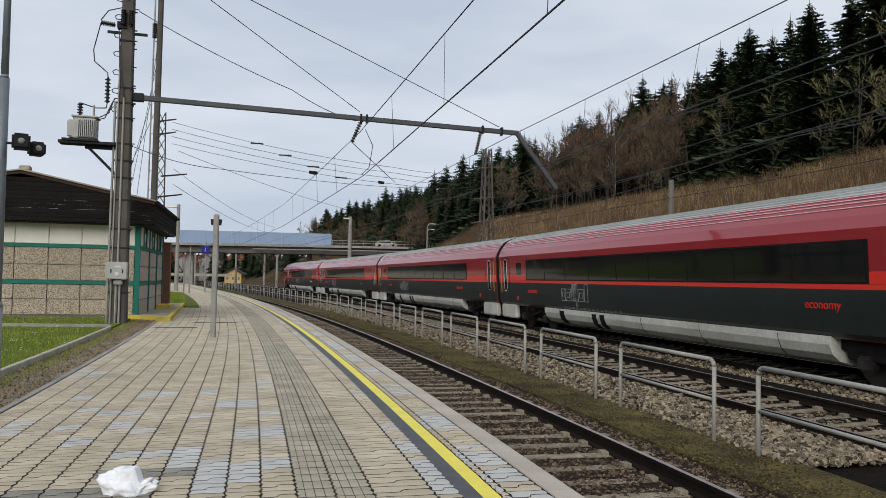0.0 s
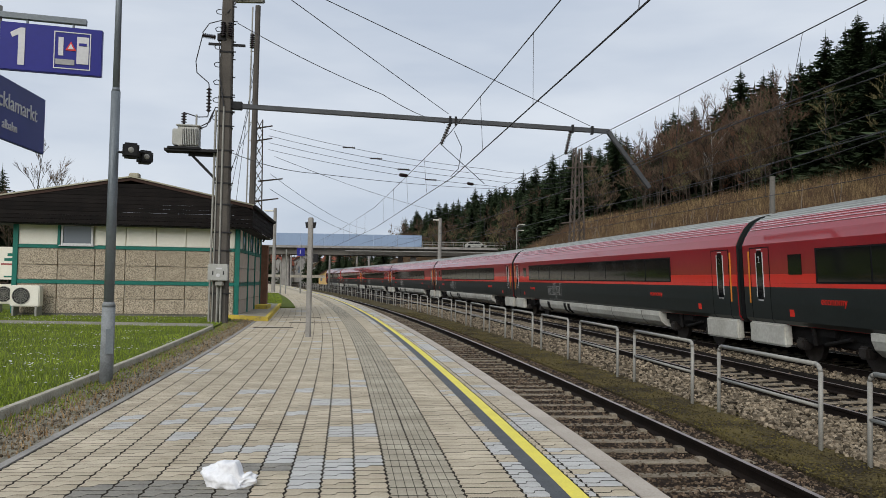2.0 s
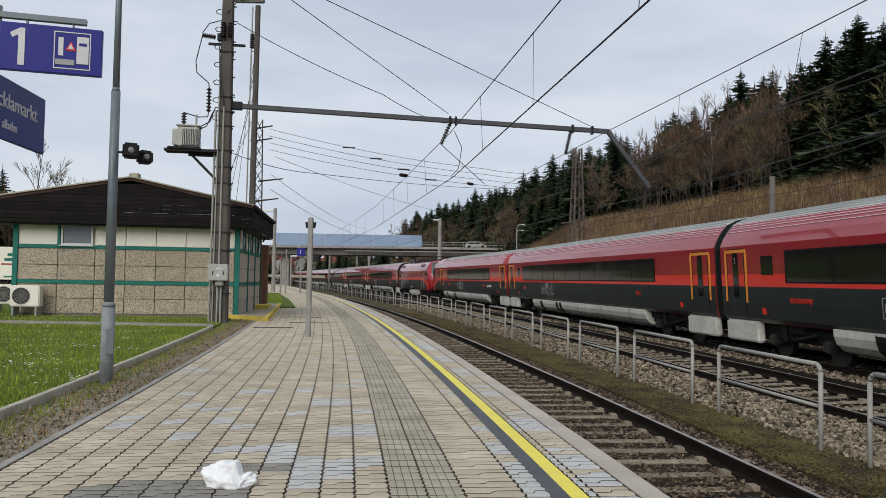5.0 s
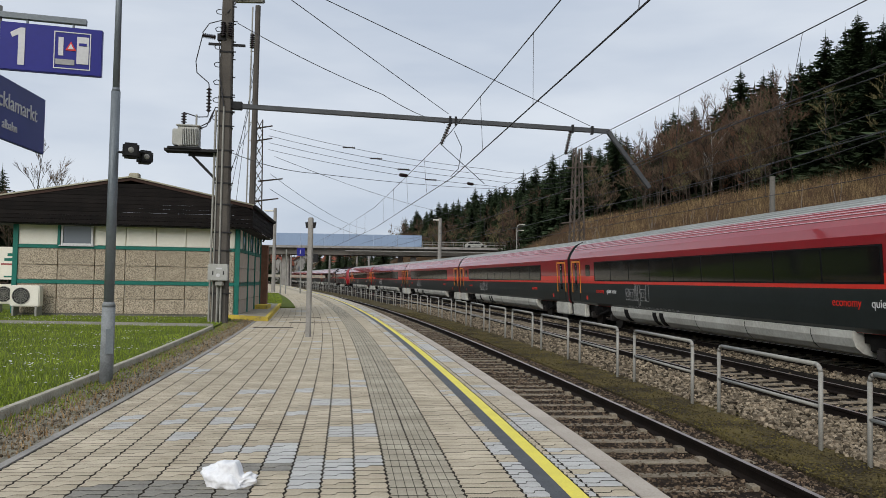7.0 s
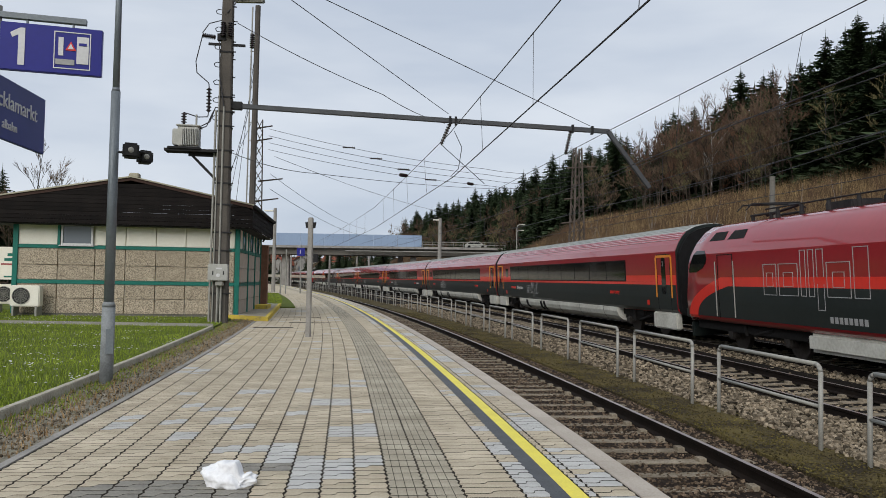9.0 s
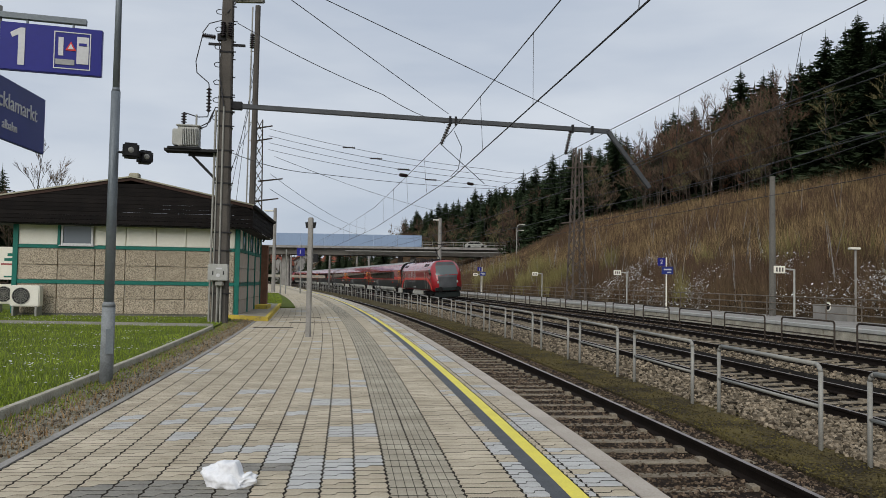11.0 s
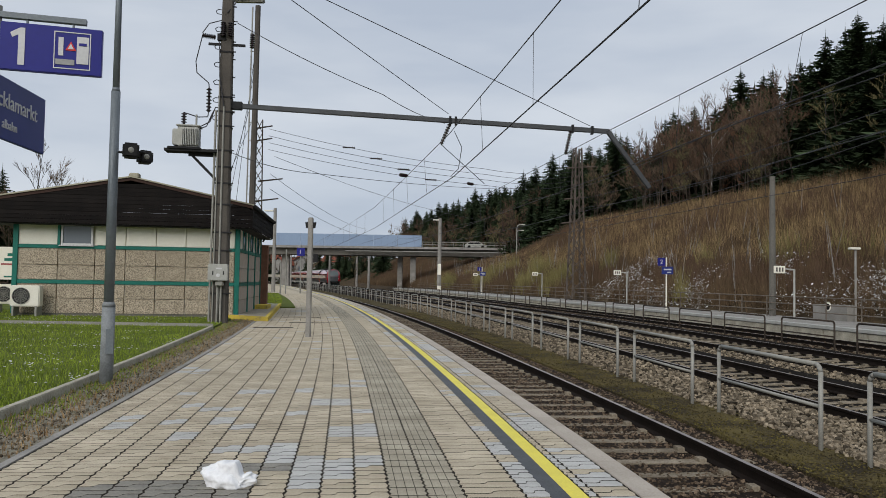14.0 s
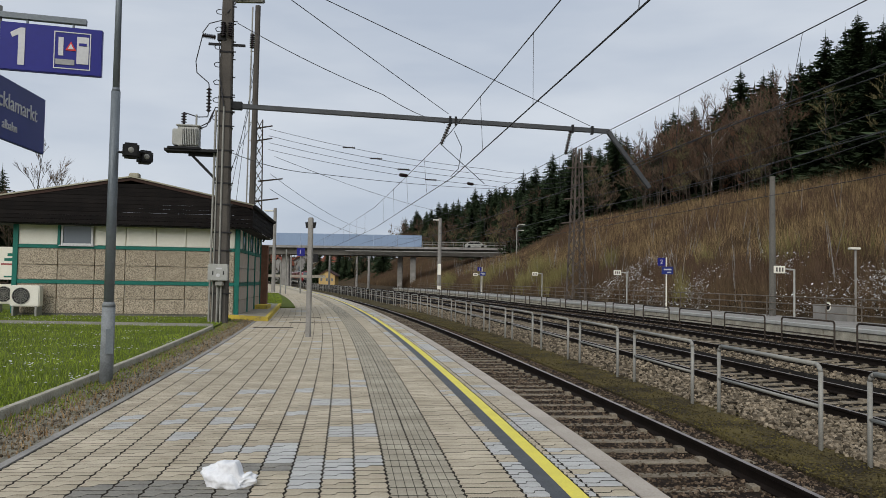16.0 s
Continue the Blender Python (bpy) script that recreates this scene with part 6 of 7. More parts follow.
def build_masts():
    lattice("lattice_mast", "rusty steel lattice catenary mast on the far platform", Vector((12.25, 69.6, -0.2)), 14.0, 1.35, 0.55, M["lattice_steel"],
            ((12.1, -1.0, 1.9), (9.2, -1.3, 0.8), (7.0, -1.5, 0.5)))
    lattice("lattice_mast", "dark slim lattice mast behind the station building", Vector((-14.75, 60.0, 0)), 13.9, 0.85, 0.45, M["rust_steel"], ((13.2, -0.3, 1.0), (12.2, -0.3, 1.0), (9.0, 0, 1.9), (7.4, -0.2, 1.6)), 0.7)
    s = thing("steel_mast", "tall slim grey steel mast behind the building", "mast", m=pose(-10.65, 42, 0))
    bm = bmesh.new()
    tube(bm, (0, 0, -0.3), (0.05, 0, 16.6), 0.19, 0.15, 8)
    part("shaft", bm, M["concrete_mast"], s)
    bm = bmesh.new()
    box(bm, (-0.45, 0, 16.9), (1.7, 0.4, 0.22), bevel=0.05)
    part("head_unit", bm, M["galv"], s, "grey head unit")
    bm = bmesh.new()
    tube(bm, (-0.3, -0.1, 0), (-0.22, -0.1, 16.5), 0.04)
    for k in range(12):
        tube(bm, (-0.3, -0.1, 4 + k), (0, 0, 4 + k), 0.02)
    part("cable_ladder", bm, M["galv"], s)

    def mast(name, label, base, h, r, lamp=False, arm=0.0):
        t = thing(name, label, "mast", m=Matrix.Translation(base))
        bm = bmesh.new()
        tube(bm, (0, 0, -0.5), (0, 0, h), r, r * 0.75, 8)
        part("shaft", bm, M["concrete"], t)
        if lamp:
            bm = bmesh.new()
            box(bm, (-0.6, 0, h - 0.25), (0.9, 0.3, 0.14), bevel=0.04)
            tube(bm, (0, 0, h - 0.3), (-0.3, 0, h - 0.25), 0.04)
            part("lamp_head", bm, M["white_panel"], t, "pale lamp head")
        if arm:
            bm = bmesh.new()
            tube(bm, (0, 0, h * 0.82), (arm, 0, h * 0.80), 0.05)
            tube(bm, (0, 0, h * 0.70), (arm, 0, h * 0.80), 0.04)
            part("bracket_arm", bm, M["dark_steel"], t, "dark bracket arm")
            bm = bmesh.new()
            insulator(bm, (arm * 0.3, 0, h * 0.81), (arm * 0.5, 0, h * 0.805), 0.1, 6)
            part("insulator", bm, M["insul"], t)
        return t
    rp = mast("concrete_mast", "plain grey concrete mast at the foot of the slope", at(19.8, 10.6, -0.3), 7.7, 0.20)
    rp.children[0].data.materials[0] = M["concrete_dark"]
    t = mast("concrete_mast", "grey concrete mast with a pale lamp and white plates", at(91.5, 7.5, -0.3), 10.8, 0.32, True)
    for z, h in ((3.3, 1.6), (0.6, 0.6)):
        bm = bmesh.new()
        box(bm, (0, -0.36, z), (0.5, 0.05, h))
        part("number_plate", bm, M["white_panel"], t, "white plate")
    mast("concrete_mast", "grey concrete mast with bracket arm", at(155, 7.5, -0.5), 9.5, 0.3, False, -3.0)
    mast("catenary_post", "slim catenary post beyond the bridge", at(150, -2.0, -0.5), 9.0, 0.25, False, 3.0)
    mast("catenary_post", "slim catenary post beyond the bridge", at(190, -7.5, -0.5), 9.0, 0.25, False, 4.0)
    mast("catenary_post", "slim catenary post beyond the bridge", at(176, 8.0, -0.5), 9.5, 0.3, False, -3.0)
    mast("catenary_post", "grey catenary post beside the platform", at(58, edge(58) - 4.4, 0), 8.1, 0.2, True)
    # lamp standing up on the road
    for s, off, h in ((93, 20, 6.0), (104, 24, 5.5)):
        z = float(ground_height(np.array([s]), np.array([off]))[0])
        t = thing("street_lamp", "slim curved street lamp on the bridge road", "street lamp", m=spot(s, off, z))
        bm = bmesh.new()
        pipe(bm, [(0, 0, -0.5), (0, 0, h - 0.6), (0.1, 0, h - 0.2), (0.4, 0, h), (0.8, 0, h)], 0.08, 8)
        part("pole", bm, M["galv"], t)
        bm = bmesh.new()
        box(bm, (1.0, 0, h), (0.6, 0.25, 0.12), bevel=0.03)
        part("lamp_head", bm, M["white_panel"], t)


build_masts()


# ---- furniture of the far platform ----
def build_far_platform():
    z = PLAT2_Z
    rl = thing("back_railing", "long weathered steel railing along the far platform", "railing")
    pts = [at(s, PLAT2_BACK, z) for s in np.arange(-4, 120, 2.4)]
    for h in (0.35, 0.72, 1.08):
        bm = bmesh.new()
        pipe(bm, [p + Vector((0, 0, h)) for p in pts], 0.028, 6)
        part("rail", bm, M["galv_brown"], rl)
    for p in pts:
        bm = bmesh.new()
        tube(bm, p, p + Vector((0, 0, 1.1)), 0.032, None, 6)
        part("post", bm, M["galv_brown"], rl)
    s = thing("platform_sign", "blue platform number and name signs on a slim white post", "sign", m=Matrix.Translation(at(27.9, 8.5, z)) @ Matrix.Rotation(0.1, 4, "Z"))
    bm = bmesh.new()
    tube(bm, (0, 0, 0), (0, 0, 3.35), 0.045)
    part("post", bm, M["white_panel"], s, "white post")
    bm = bmesh.new()
    box(bm, (-0.35, -0.06, 3.05), (0.5, 0.06, 0.5))
    n = part("number_panel", bm, M["sign_blue"], s)
    text_part("numeral", "2", 0.42, M["white"], Matrix.Translation((-0.47, -0.095, 2.9)) @ Matrix.Rotation(radians(90), 4, "X"), n)
    bm = bmesh.new()
    box(bm, (0.05, -0.06, 2.5), (0.75, 0.06, 0.5))
    n = part("name_panel", bm, M["sign_navy"], s)
    bm = bmesh.new()
    box(bm, (0.05, -0.095, 2.56), (0.5, 0.008, 0.09))
    part("lettering_bar", bm, M["white"], n)
    bm = bmesh.new()
    box(bm, (0.15, -0.095, 2.38), (0.28, 0.008, 0.06))
    part("lettering_bar", bm, M["white"], n)
    s2 = copy_thing(s, Matrix.Translation(at(73.2, 8.5, z)) @ Matrix.Rotation(0.2, 4, "Z"))
    # white plates on bracket posts
    g = thing("bracket_sign", "small white plate on a slim pale bracket post", "sign", "plates on the far platform")
    bm = bmesh.new()
    tube(bm, (0, 0, 0), (0, 0, 2.45), 0.05)
    tube(bm, (0, 0, 2.42), (-0.45, 0, 2.45), 0.035)
    part("post", bm, M["trafo"], g)
    bm = bmesh.new()
    box(bm, (-0.72, 0, 2.42), (0.56, 0.05, 0.36), bevel=0.02)
    n = part("plate", bm, M["white_panel"], g, "white plate")
    for k in range(3):
        bm = bmesh.new()
        box(bm, (-0.86 + 0.14 * k, -0.03, 2.42), (0.08, 0.01, 0.2))
        part("lettering_bar", bm, M["concrete_dark"], n)
    g.matrix_world = Matrix.Translation(at(15.6, 9, z))
    for q, o in ((36, 9.5), (55, 9.5), (77, 9.5)):
        copy_thing(g, Matrix.Translation(at(q, o, z)))
    t = thing("street_lamp", "slim lamp with a flat pale head behind the railing", "street lamp", m=Matrix.Translation(at(14.2, 11.2, -0.3)))
    bm = bmesh.new()
    tube(bm, (0, 0, 0), (0, 0, 3.5), 0.05)
    part("pole", bm, M["concrete"], t)
    bm = bmesh.new()
    box(bm, (-0.05, 0, 3.55), (0.5, 0.3, 0.1), bevel=0.03)
    part("lamp_head", bm, M["white_panel"], t)
    # concrete trough with a round opening behind the railing
    c = thing("concrete_trough", "pale concrete retaining block with a round opening", "block", m=spot(15.5, 11.2, -0.3))
    bm = bmesh.new()
    box(bm, (0, 0.2, 0.42), (0.5, 2.6, 0.86), bevel=0.03)
    part("block", bm, M["concrete"], c)
    bm = bmesh.new()
    tube(bm, (-0.27, 0.3, 0.75), (-0.24, 0.3, 0.75), 0.22, None, 20)
    r = part("round_rim", bm, M["white_panel"], c)
    bm = bmesh.new()
    tube(bm, (-0.285, 0.3, 0.75), (-0.26, 0.3, 0.75), 0.15, None, 20)
    part("round_opening", bm, M["under"], c)
    # near platform, far end: small signs on slim posts
    for x, y, h, pl in ((-13.2, 62.0, 2.6, 0), (-13.6, 66.0, 3.9, 0), (-12.8, 68.5, 4.4, 1), (-13.8, 80, 4.2, 2)):
        q = thing("slim_post", "slim pale post at the platform end" if pl != 1 else "slim post with a blue platform number sign", "post", m=pose(x, y, 0))
        bm = bmesh.new()
        tube(bm, (0, 0, -0.1), (0, 0, h), 0.06, None, 8)
        part("shaft", bm, M["galv"], q)
        if pl == 1:
            bm = bmesh.new()
            box(bm, (0.0, -0.08, 3.75), (0.72, 0.06, 0.72))
            n = part("panel", bm, M["sign_blue"], q)
            text_part("numeral", "1", 0.5, M["white"], Matrix.Translation((-0.17, -0.115, 3.58)) @ Matrix.Rotation(radians(90), 4, "X"), n)
        if pl == 2:
            bm = bmesh.new()
            box(bm, (0.4, 0, 3.5), (0.5, 0.3, 0.9), bevel=0.05)
            part("signal_head", bm, M["dark_steel"], q, "dark signal head")


M["galv_brown"] = material("weathered_railing_steel", (0.22, 0.19, 0.155), 0.7, 0.2, (0.12, 0.10, 0.08), 4, 40, 0.15)
build_far_platform()


# ---- road bridge ----
def build_bridge():
    y = 148.0
    b = thing("road_bridge", "grey concrete road bridge over the tracks with a blue noise barrier", "bridge")
    bm = bmesh.new()
    prism(bm, [(-70, 5.9), (30.5, 6.2), (30.5, 7.55), (-70, 7.1)], 1, y + 1.0, y + 8.0)
    part("girder", bm, M["concrete_dark"], b, "grey concrete girder")
    bm = bmesh.new()
    prism(bm, [(-70, 7.1), (32, 7.55), (32, 8.0), (-70, 7.55)], 1, y, y + 9.0)
    part("deck_edge", bm, M["concrete"], b, "pale deck edge")
    bm = bmesh.new()
    prism(bm, [(-19, 6.75), (16, 6.9), (16, 7.05), (-19, 6.9)], 1, y - 0.5, y)
    part("service_pipe", bm, M["galv"], b)
    x = -32.6
    k = 0
    while x < -4.5:
        bm = bmesh.new()
        zz = 7.62 + 0.0052 * (x + 32)
        prism(bm, [(x, zz - 0.1), (x + 4.7, zz - 0.08), (x + 4.7, 10.12 - 0.002 * (x + 36)), (x, 10.12 - 0.002 * (x + 32))], 1, y + 0.3, y + 0.45)
        part("barrier_panel", bm, M["noise_blue"], b, "blue-grey noise barrier panel")
        x += 4.74
    for z in (0.45, 0.95):
        bm = bmesh.new()
        tube(bm, (-4, y + 0.4, 7.85 + z), (32, y + 0.4, 8.0 + z), 0.05)
        part("parapet_rail", bm, M["galv"], b)
    for x in np.arange(-4, 32, 2.0):
        bm = bmesh.new()
        tube(bm, (x, y + 0.4, 7.8), (x, y + 0.4, 8.95), 0.04)
        part("parapet_post", bm, M["galv"], b)
    for x, w in ((-8.6, 1.0), (-5.9, 1.1), (-31.2, 1.5)):
        bm = bmesh.new()
        box(bm, (x, y + 3.2 + (2.2 if x == -8.6 else 0), 2.6), (w, 1.1, 7.4), bevel=0.12)
        part("pier", bm, M["concrete"], b, "concrete pier")
    bm = bmesh.new()
    box(bm, (14.0, y + 4.5, 4.0), (1.6, 8.6, 4.6))
    part("abutment", bm, M["concrete"], b, "pale abutment")
    # parked car on the road
    c = thing("parked_car", "small silver car on the bridge road", "car", m=pose(6.5, y + 3, 7.75))
    bm = bmesh.new()
    prism(bm, [(-2.1, 0.3), (2.1, 0.3), (2.15, 0.75), (1.3, 0.9), (0.6, 1.42), (-1.2, 1.45), (-1.9, 0.95), (-2.15, 0.85)], 1, -0.85, 0.85)
    part("body", bm, M["trafo"], c)
    bm = bmesh.new()
    prism(bm, [(-1.6, 0.95), (1.1, 0.92), (0.55, 1.36), (-1.15, 1.38)], 1, -0.86, 0.86)
    part("windows", bm, M["band"], c)
    for x in (-1.35, 1.35):
        for yy in (-0.8, 0.8):
            bm = bmesh.new()
            tube(bm, (x, yy - 0.1, 0.32), (x, yy + 0.1, 0.32), 0.32, None, 14)
            part("wheel", bm, M["rubber"], c)


build_bridge()


# ---- far houses beyond the bridge, and unseen ones added beside the yard ----
M["red_tile"] = material("red_roof_tile", (0.26, 0.085, 0.055), 0.85, 0, (0.17, 0.06, 0.042), 1, 12, 0.3)


def build_far_houses():
    def house(x, y, w, d, h, rh, wall, turn, label, roofmat="tile"):
        o = thing("house", label, "house", m=pose(x, y, -0.5, 0, 0, turn))
        bm = bmesh.new()
        prism(bm, [(-w / 2, 0), (w / 2, 0), (w / 2, h), (0, h + rh), (-w / 2, h)], 1, -d / 2, d / 2)
        part("wall", bm, wall, o)
        bm = bmesh.new()
        prism(bm, [(-w / 2 - 0.5, h - 0.2), (0, h + rh), (w / 2 + 0.5, h - 0.2), (w / 2 + 0.5, h + 0.1), (0, h + rh + 0.35), (-w / 2 - 0.5, h + 0.1)], 1, -d / 2 - 0.5, d / 2 + 0.5)
        part("roof", bm, M[roofmat], o)
        for k in range(3):
            bm = bmesh.new()
            box(bm, (-w / 2 + w * (k + 0.5) / 3, -d / 2 - 0.02, h * 0.55), (w / 9, 0.1, h * 0.3))
            part("window", bm, M["pane"], o)
    house(-34.7, 232, 4.8, 8, 2.7, 1.5, M["ochre"], 0, "small ochre railway hut with a brown gabled roof")
    # last three are unseen, added by the yard to darken the train's reflections
    for x, y, w, h, t in ((-110, 480, 14, 7, 20), (-88, 520, 12, 9, -10), (-140, 500, 16, 8, 5), (-98, 460, 10, 6, 40), (-170, 480, 18, 8, 0), (-70, 560, 14, 10, 12), (-60, -30, 16, 7, 4), (-58, 2, 14, 8, 80), (-64, -70, 18, 8, 10)):
        house(x, y, w, 11, h, 3.5, M["wall2"] if int(x) % 2 else M["concrete"], t, "pale village house with a brown roof")
    for x, y, w, h, t in ((-44, 318, 11, 8.5, 70), (-58, 325, 12, 9.5, 20), (-66, 322, 9, 7, -30), (-76, 330, 12, 8.5, 80)):
        house(x, y, w, 10, h, 3.2, M["concrete"], t, "pale village house with a red tiled roof", "red_tile")
    # rising ground that closes the valley beyond the bridge
    vs, fs = [], []
    n = 60
    for k in range(n + 1):
        for j in range(5):
            x, u = -210 + 220 * k / n, j / 4
            vs.append((x, 335 + 60 * u, -1 + 11.5 * u ** 0.7 + 1.5 * u * noise.noise(Vector((x * 0.03, j, 5.0)))))
            if k < n and j < 4:
                i = k * 5 + j
                fs.append((i, i + 5, i + 6, i + 1))
    tagged(mesh_object("far_hillside", vs, fs, M["hill"]), "brown wooded hillside beyond the bridge", "hillside", kind="structure")
    # low white wall and dark station roofs beyond the platform's end
    bm = bmesh.new()
    box(bm, (-45, 175, 1.75), (36, 0.4, 0.6))
    tagged(part("far_barrier", bm, M["wall2"]), "long pale barrier beyond the bridge", "barrier")


build_far_houses()


# ---- loose ballast ----
def scatter_stones(name, mat, label, n, s0, s1, off_lo, off_hi, z, size, seed, power=1.4, heap=0.03):
    rng = np.random.RandomState(seed)
    s = s0 + (s1 - s0) * rng.rand(n) ** power
    u = rng.rand(n)
    lo = np.array([off_lo(v) for v in s]) if callable(off_lo) else np.full(n, off_lo)
    hi = np.array([off_hi(v) for v in s]) if callable(off_hi) else np.full(n, off_hi)
    o = lo + (hi - lo) * u
    a = np.interp(s, LS, LA)
    x, y = np.interp(s, LS, LX) + o * np.cos(a), np.interp(s, LS, LY) + o * np.sin(a)
    base = np.array([(1, 1, 1), (-1, -1, 1), (-1, 1, -1), (1, -1, -1), (1, 0.9, -0.8), (-0.9, 1, 0.9), (1, -1, 0.7), (-1, -0.8, -1)]) * 0.6
    faces = [(0, 5, 1, 6), (2, 4, 3, 7), (0, 4, 2, 5), (1, 7, 3, 6), (0, 6, 3, 4), (1, 5, 2, 7)]
    k = size * (0.5 + 0.9 * rng.rand(n))
    t, tilt = rng.rand(n) * 6.283, rng.rand(n) * 1.2
    v = base[None] + (rng.rand(n, 8, 3) - 0.5) * 0.55
    v = v * np.stack([k, k * (0.6 + 0.5 * rng.rand(n)), k * (0.5 + 0.4 * rng.rand(n))], 1)[:, None]
    ct, st = np.cos(tilt), np.sin(tilt)
    v = np.stack([v[..., 0], v[..., 1] * ct[:, None] - v[..., 2] * st[:, None], v[..., 1] * st[:, None] + v[..., 2] * ct[:, None]], -1)
    c, q = np.cos(t), np.sin(t)
    v = np.stack([v[..., 0] * c[:, None] - v[..., 1] * q[:, None], v[..., 0] * q[:, None] + v[..., 1] * c[:, None], v[..., 2]], -1)
    v[..., 0] += x[:, None]
    v[..., 1] += y[:, None]
    v[..., 2] += z + rng.rand(n)[:, None] * heap
    fs = (np.array(faces)[None] + (np.arange(n) * 8)[:, None, None]).reshape(-1, 4).tolist()
    tagged(mesh_object(name, v.reshape(-1, 3).tolist(), fs, mat), label, "ballast", kind="stuff")


scatter_stones("ballast_stones", M["stone"], "coarse pale grey-brown ballast stones", 21000, -11, 45, lambda s: -6.75 - 0.012 * s, -5.1, -0.675, 0.046, 1, 1.4, 0.07)
scatter_stones("ballast_stones", M["stone"], "coarse pale grey-brown ballast stones", 12000, -10, 40, -5.2, -3.0, -0.72, 0.044, 2, 1.4, 0.045)
scatter_stones("ballast_stones", M["stone"], "coarse pale grey-brown ballast stones", 14000, -8, 45, -3.0, 0.6, -0.705, 0.044, 3, 1.4, 0.045)
scatter_stones("ballast_stones", M["stone_dark"], "dark brown ballast stones between the rails", 44000, -16, 34, lambda s: side_track(s) - 1.3, lambda s: side_track(s) + 1.6, -0.716, 0.024, 4, 1.6, 0.018)
scatter_stones("ballast_stones", M["stone_dark"], "dark brown ballast stones beside the far platform", 6000, -2, 50, 2.2, 6.0, -0.68, 0.035, 5)
scatter_stones("verge_gravel", M["stone"], "loose gravel on the verge", 6000, -16, 8, lambda s: edge(s) - 5.4, lambda s: edge(s) - 4.7, -0.004, 0.013, 6)
M["moss_bit"] = material("moss_tufts", (0.14, 0.116, 0.036), 0.95, 0, (0.045, 0.036, 0.024), 1.2, 9, 0.3, per_piece=0.5)
scatter_stones("moss_tufts", M["moss_bit"], "olive moss tufts and cinder crumbs", 14000, -14, 30, lambda s: side_track(s) + 1.5, lambda s: -6.7 - 0.012 * s, -0.662, 0.014, 7)


# ---- vegetation of the slope ----
M["twig_tan"] = material("tan_dry_stems", (0.44, 0.32, 0.165), 0.9, 0, (0.25, 0.175, 0.09), 0.25, 2, 0, per_piece=0.5)
M["twig_brown"] = material("brown_shrub_twigs", (0.17, 0.118, 0.07), 0.9, 0, (0.075, 0.052, 0.034), 0.3, 2, 0, per_piece=0.35)
M["twig_green"] = material("willow_green_twigs", (0.27, 0.235, 0.10), 0.9, 0, (0.15, 0.135, 0.055), 0.3, 2, 0, per_piece=0.3)
M["needle"] = material("spruce_needles", (0.058, 0.082, 0.040), 0.85, 0, (0.025, 0.040, 0.021), 0.6, 4, 0, per_piece=0.35)
M["twig_tree"] = material("grey_brown_tree_twigs", (0.20, 0.145, 0.10), 0.9, 0, (0.10, 0.072, 0.05), 0.5, 3, 0, per_piece=0.3)
M["bark"] = material("grey_brown_bark", (0.085, 0.068, 0.053), 0.9, 0, (0.04, 0.032, 0.025), 3, 20, 0.3)
M["bark_birch"] = material("birch_bark", (0.42, 0.40, 0.37), 0.8, 0, (0.12, 0.11, 0.10), 3, 14, 0.2)
M["twig_red"] = material("reddish_bare_twigs", (0.16, 0.10, 0.068), 0.9, 0, (0.085, 0.055, 0.04), 0.5, 3, 0, per_piece=0.25)
M["twig_rust"] = material("rust_brown_twigs", (0.21, 0.115, 0.07), 0.9, 0, (0.11, 0.06, 0.04), 0.5, 3, 0, per_piece=0.25)
M["twig_olive"] = material("olive_budding_twigs", (0.21, 0.185, 0.09), 0.9, 0, (0.13, 0.115, 0.06), 0.5, 3, 0, per_piece=0.25)


def stems(name, mat, label, n, s0, s1, o0, o1, h, w, seed, fork=2, clump=0.0, cut=None):
    """Upright forked stems on the slope, as slender triangles."""
    rng = np.random.RandomState(seed)
    s = s0 + (s1 - s0) * rng.rand(n) ** 1.25
    o = o0 + (o1 - o0) * rng.rand(n)
    if clump:
        f = np.array([noise.noise(Vector((a * 0.16, b * 0.25, seed * 3.1))) for a, b in zip(s, o)])
        keep = f > (cut if cut is not None else -0.05)
        s, o = s[keep], o[keep]
        n = len(s)
    a = np.interp(s, LS, LA)
    x, y = np.interp(s, LS, LX) + o * np.cos(a), np.interp(s, LS, LY) + o * np.sin(a)
    z = ground_height(s, o) - 0.1
    hh = h * (0.45 + 0.85 * rng.rand(n))
    vs, k = [], 0
    ax, ay = np.cos(a), np.sin(a)
    for j in range(fork):
        lx, ly = (rng.rand(n) - 0.5) * hh * 0.55, (rng.rand(n) - 0.5) * hh * 0.55
        ww = w * (0.7 + 0.6 * rng.rand(n))
        f0 = 0.0 if j == 0 else 0.25 + 0.2 * j / fork
        bx, by, bz = x + lx * f0 * 0.5, y + ly * f0 * 0.5, z + hh * f0 * 0.7
        sx, sy = (lx * (1 if j % 2 else -0.8)), ly
        vs.append(np.stack([np.stack([bx - ww * ax, by - ww * ay, bz], 1), np.stack([bx + ww * ax, by + ww * ay, bz], 1),
                            np.stack([x + sx, y + sy, z + hh * (1 - 0.12 * j * rng.rand(n))], 1)], 1))
    v = np.concatenate(vs, 0).reshape(-1, 3)
    m = len(v) // 3
    tagged(mesh_object(name, v.tolist(), [(3 * i, 3 * i + 1, 3 * i + 2) for i in range(m)], mat), label, "bushes", kind="stuff")


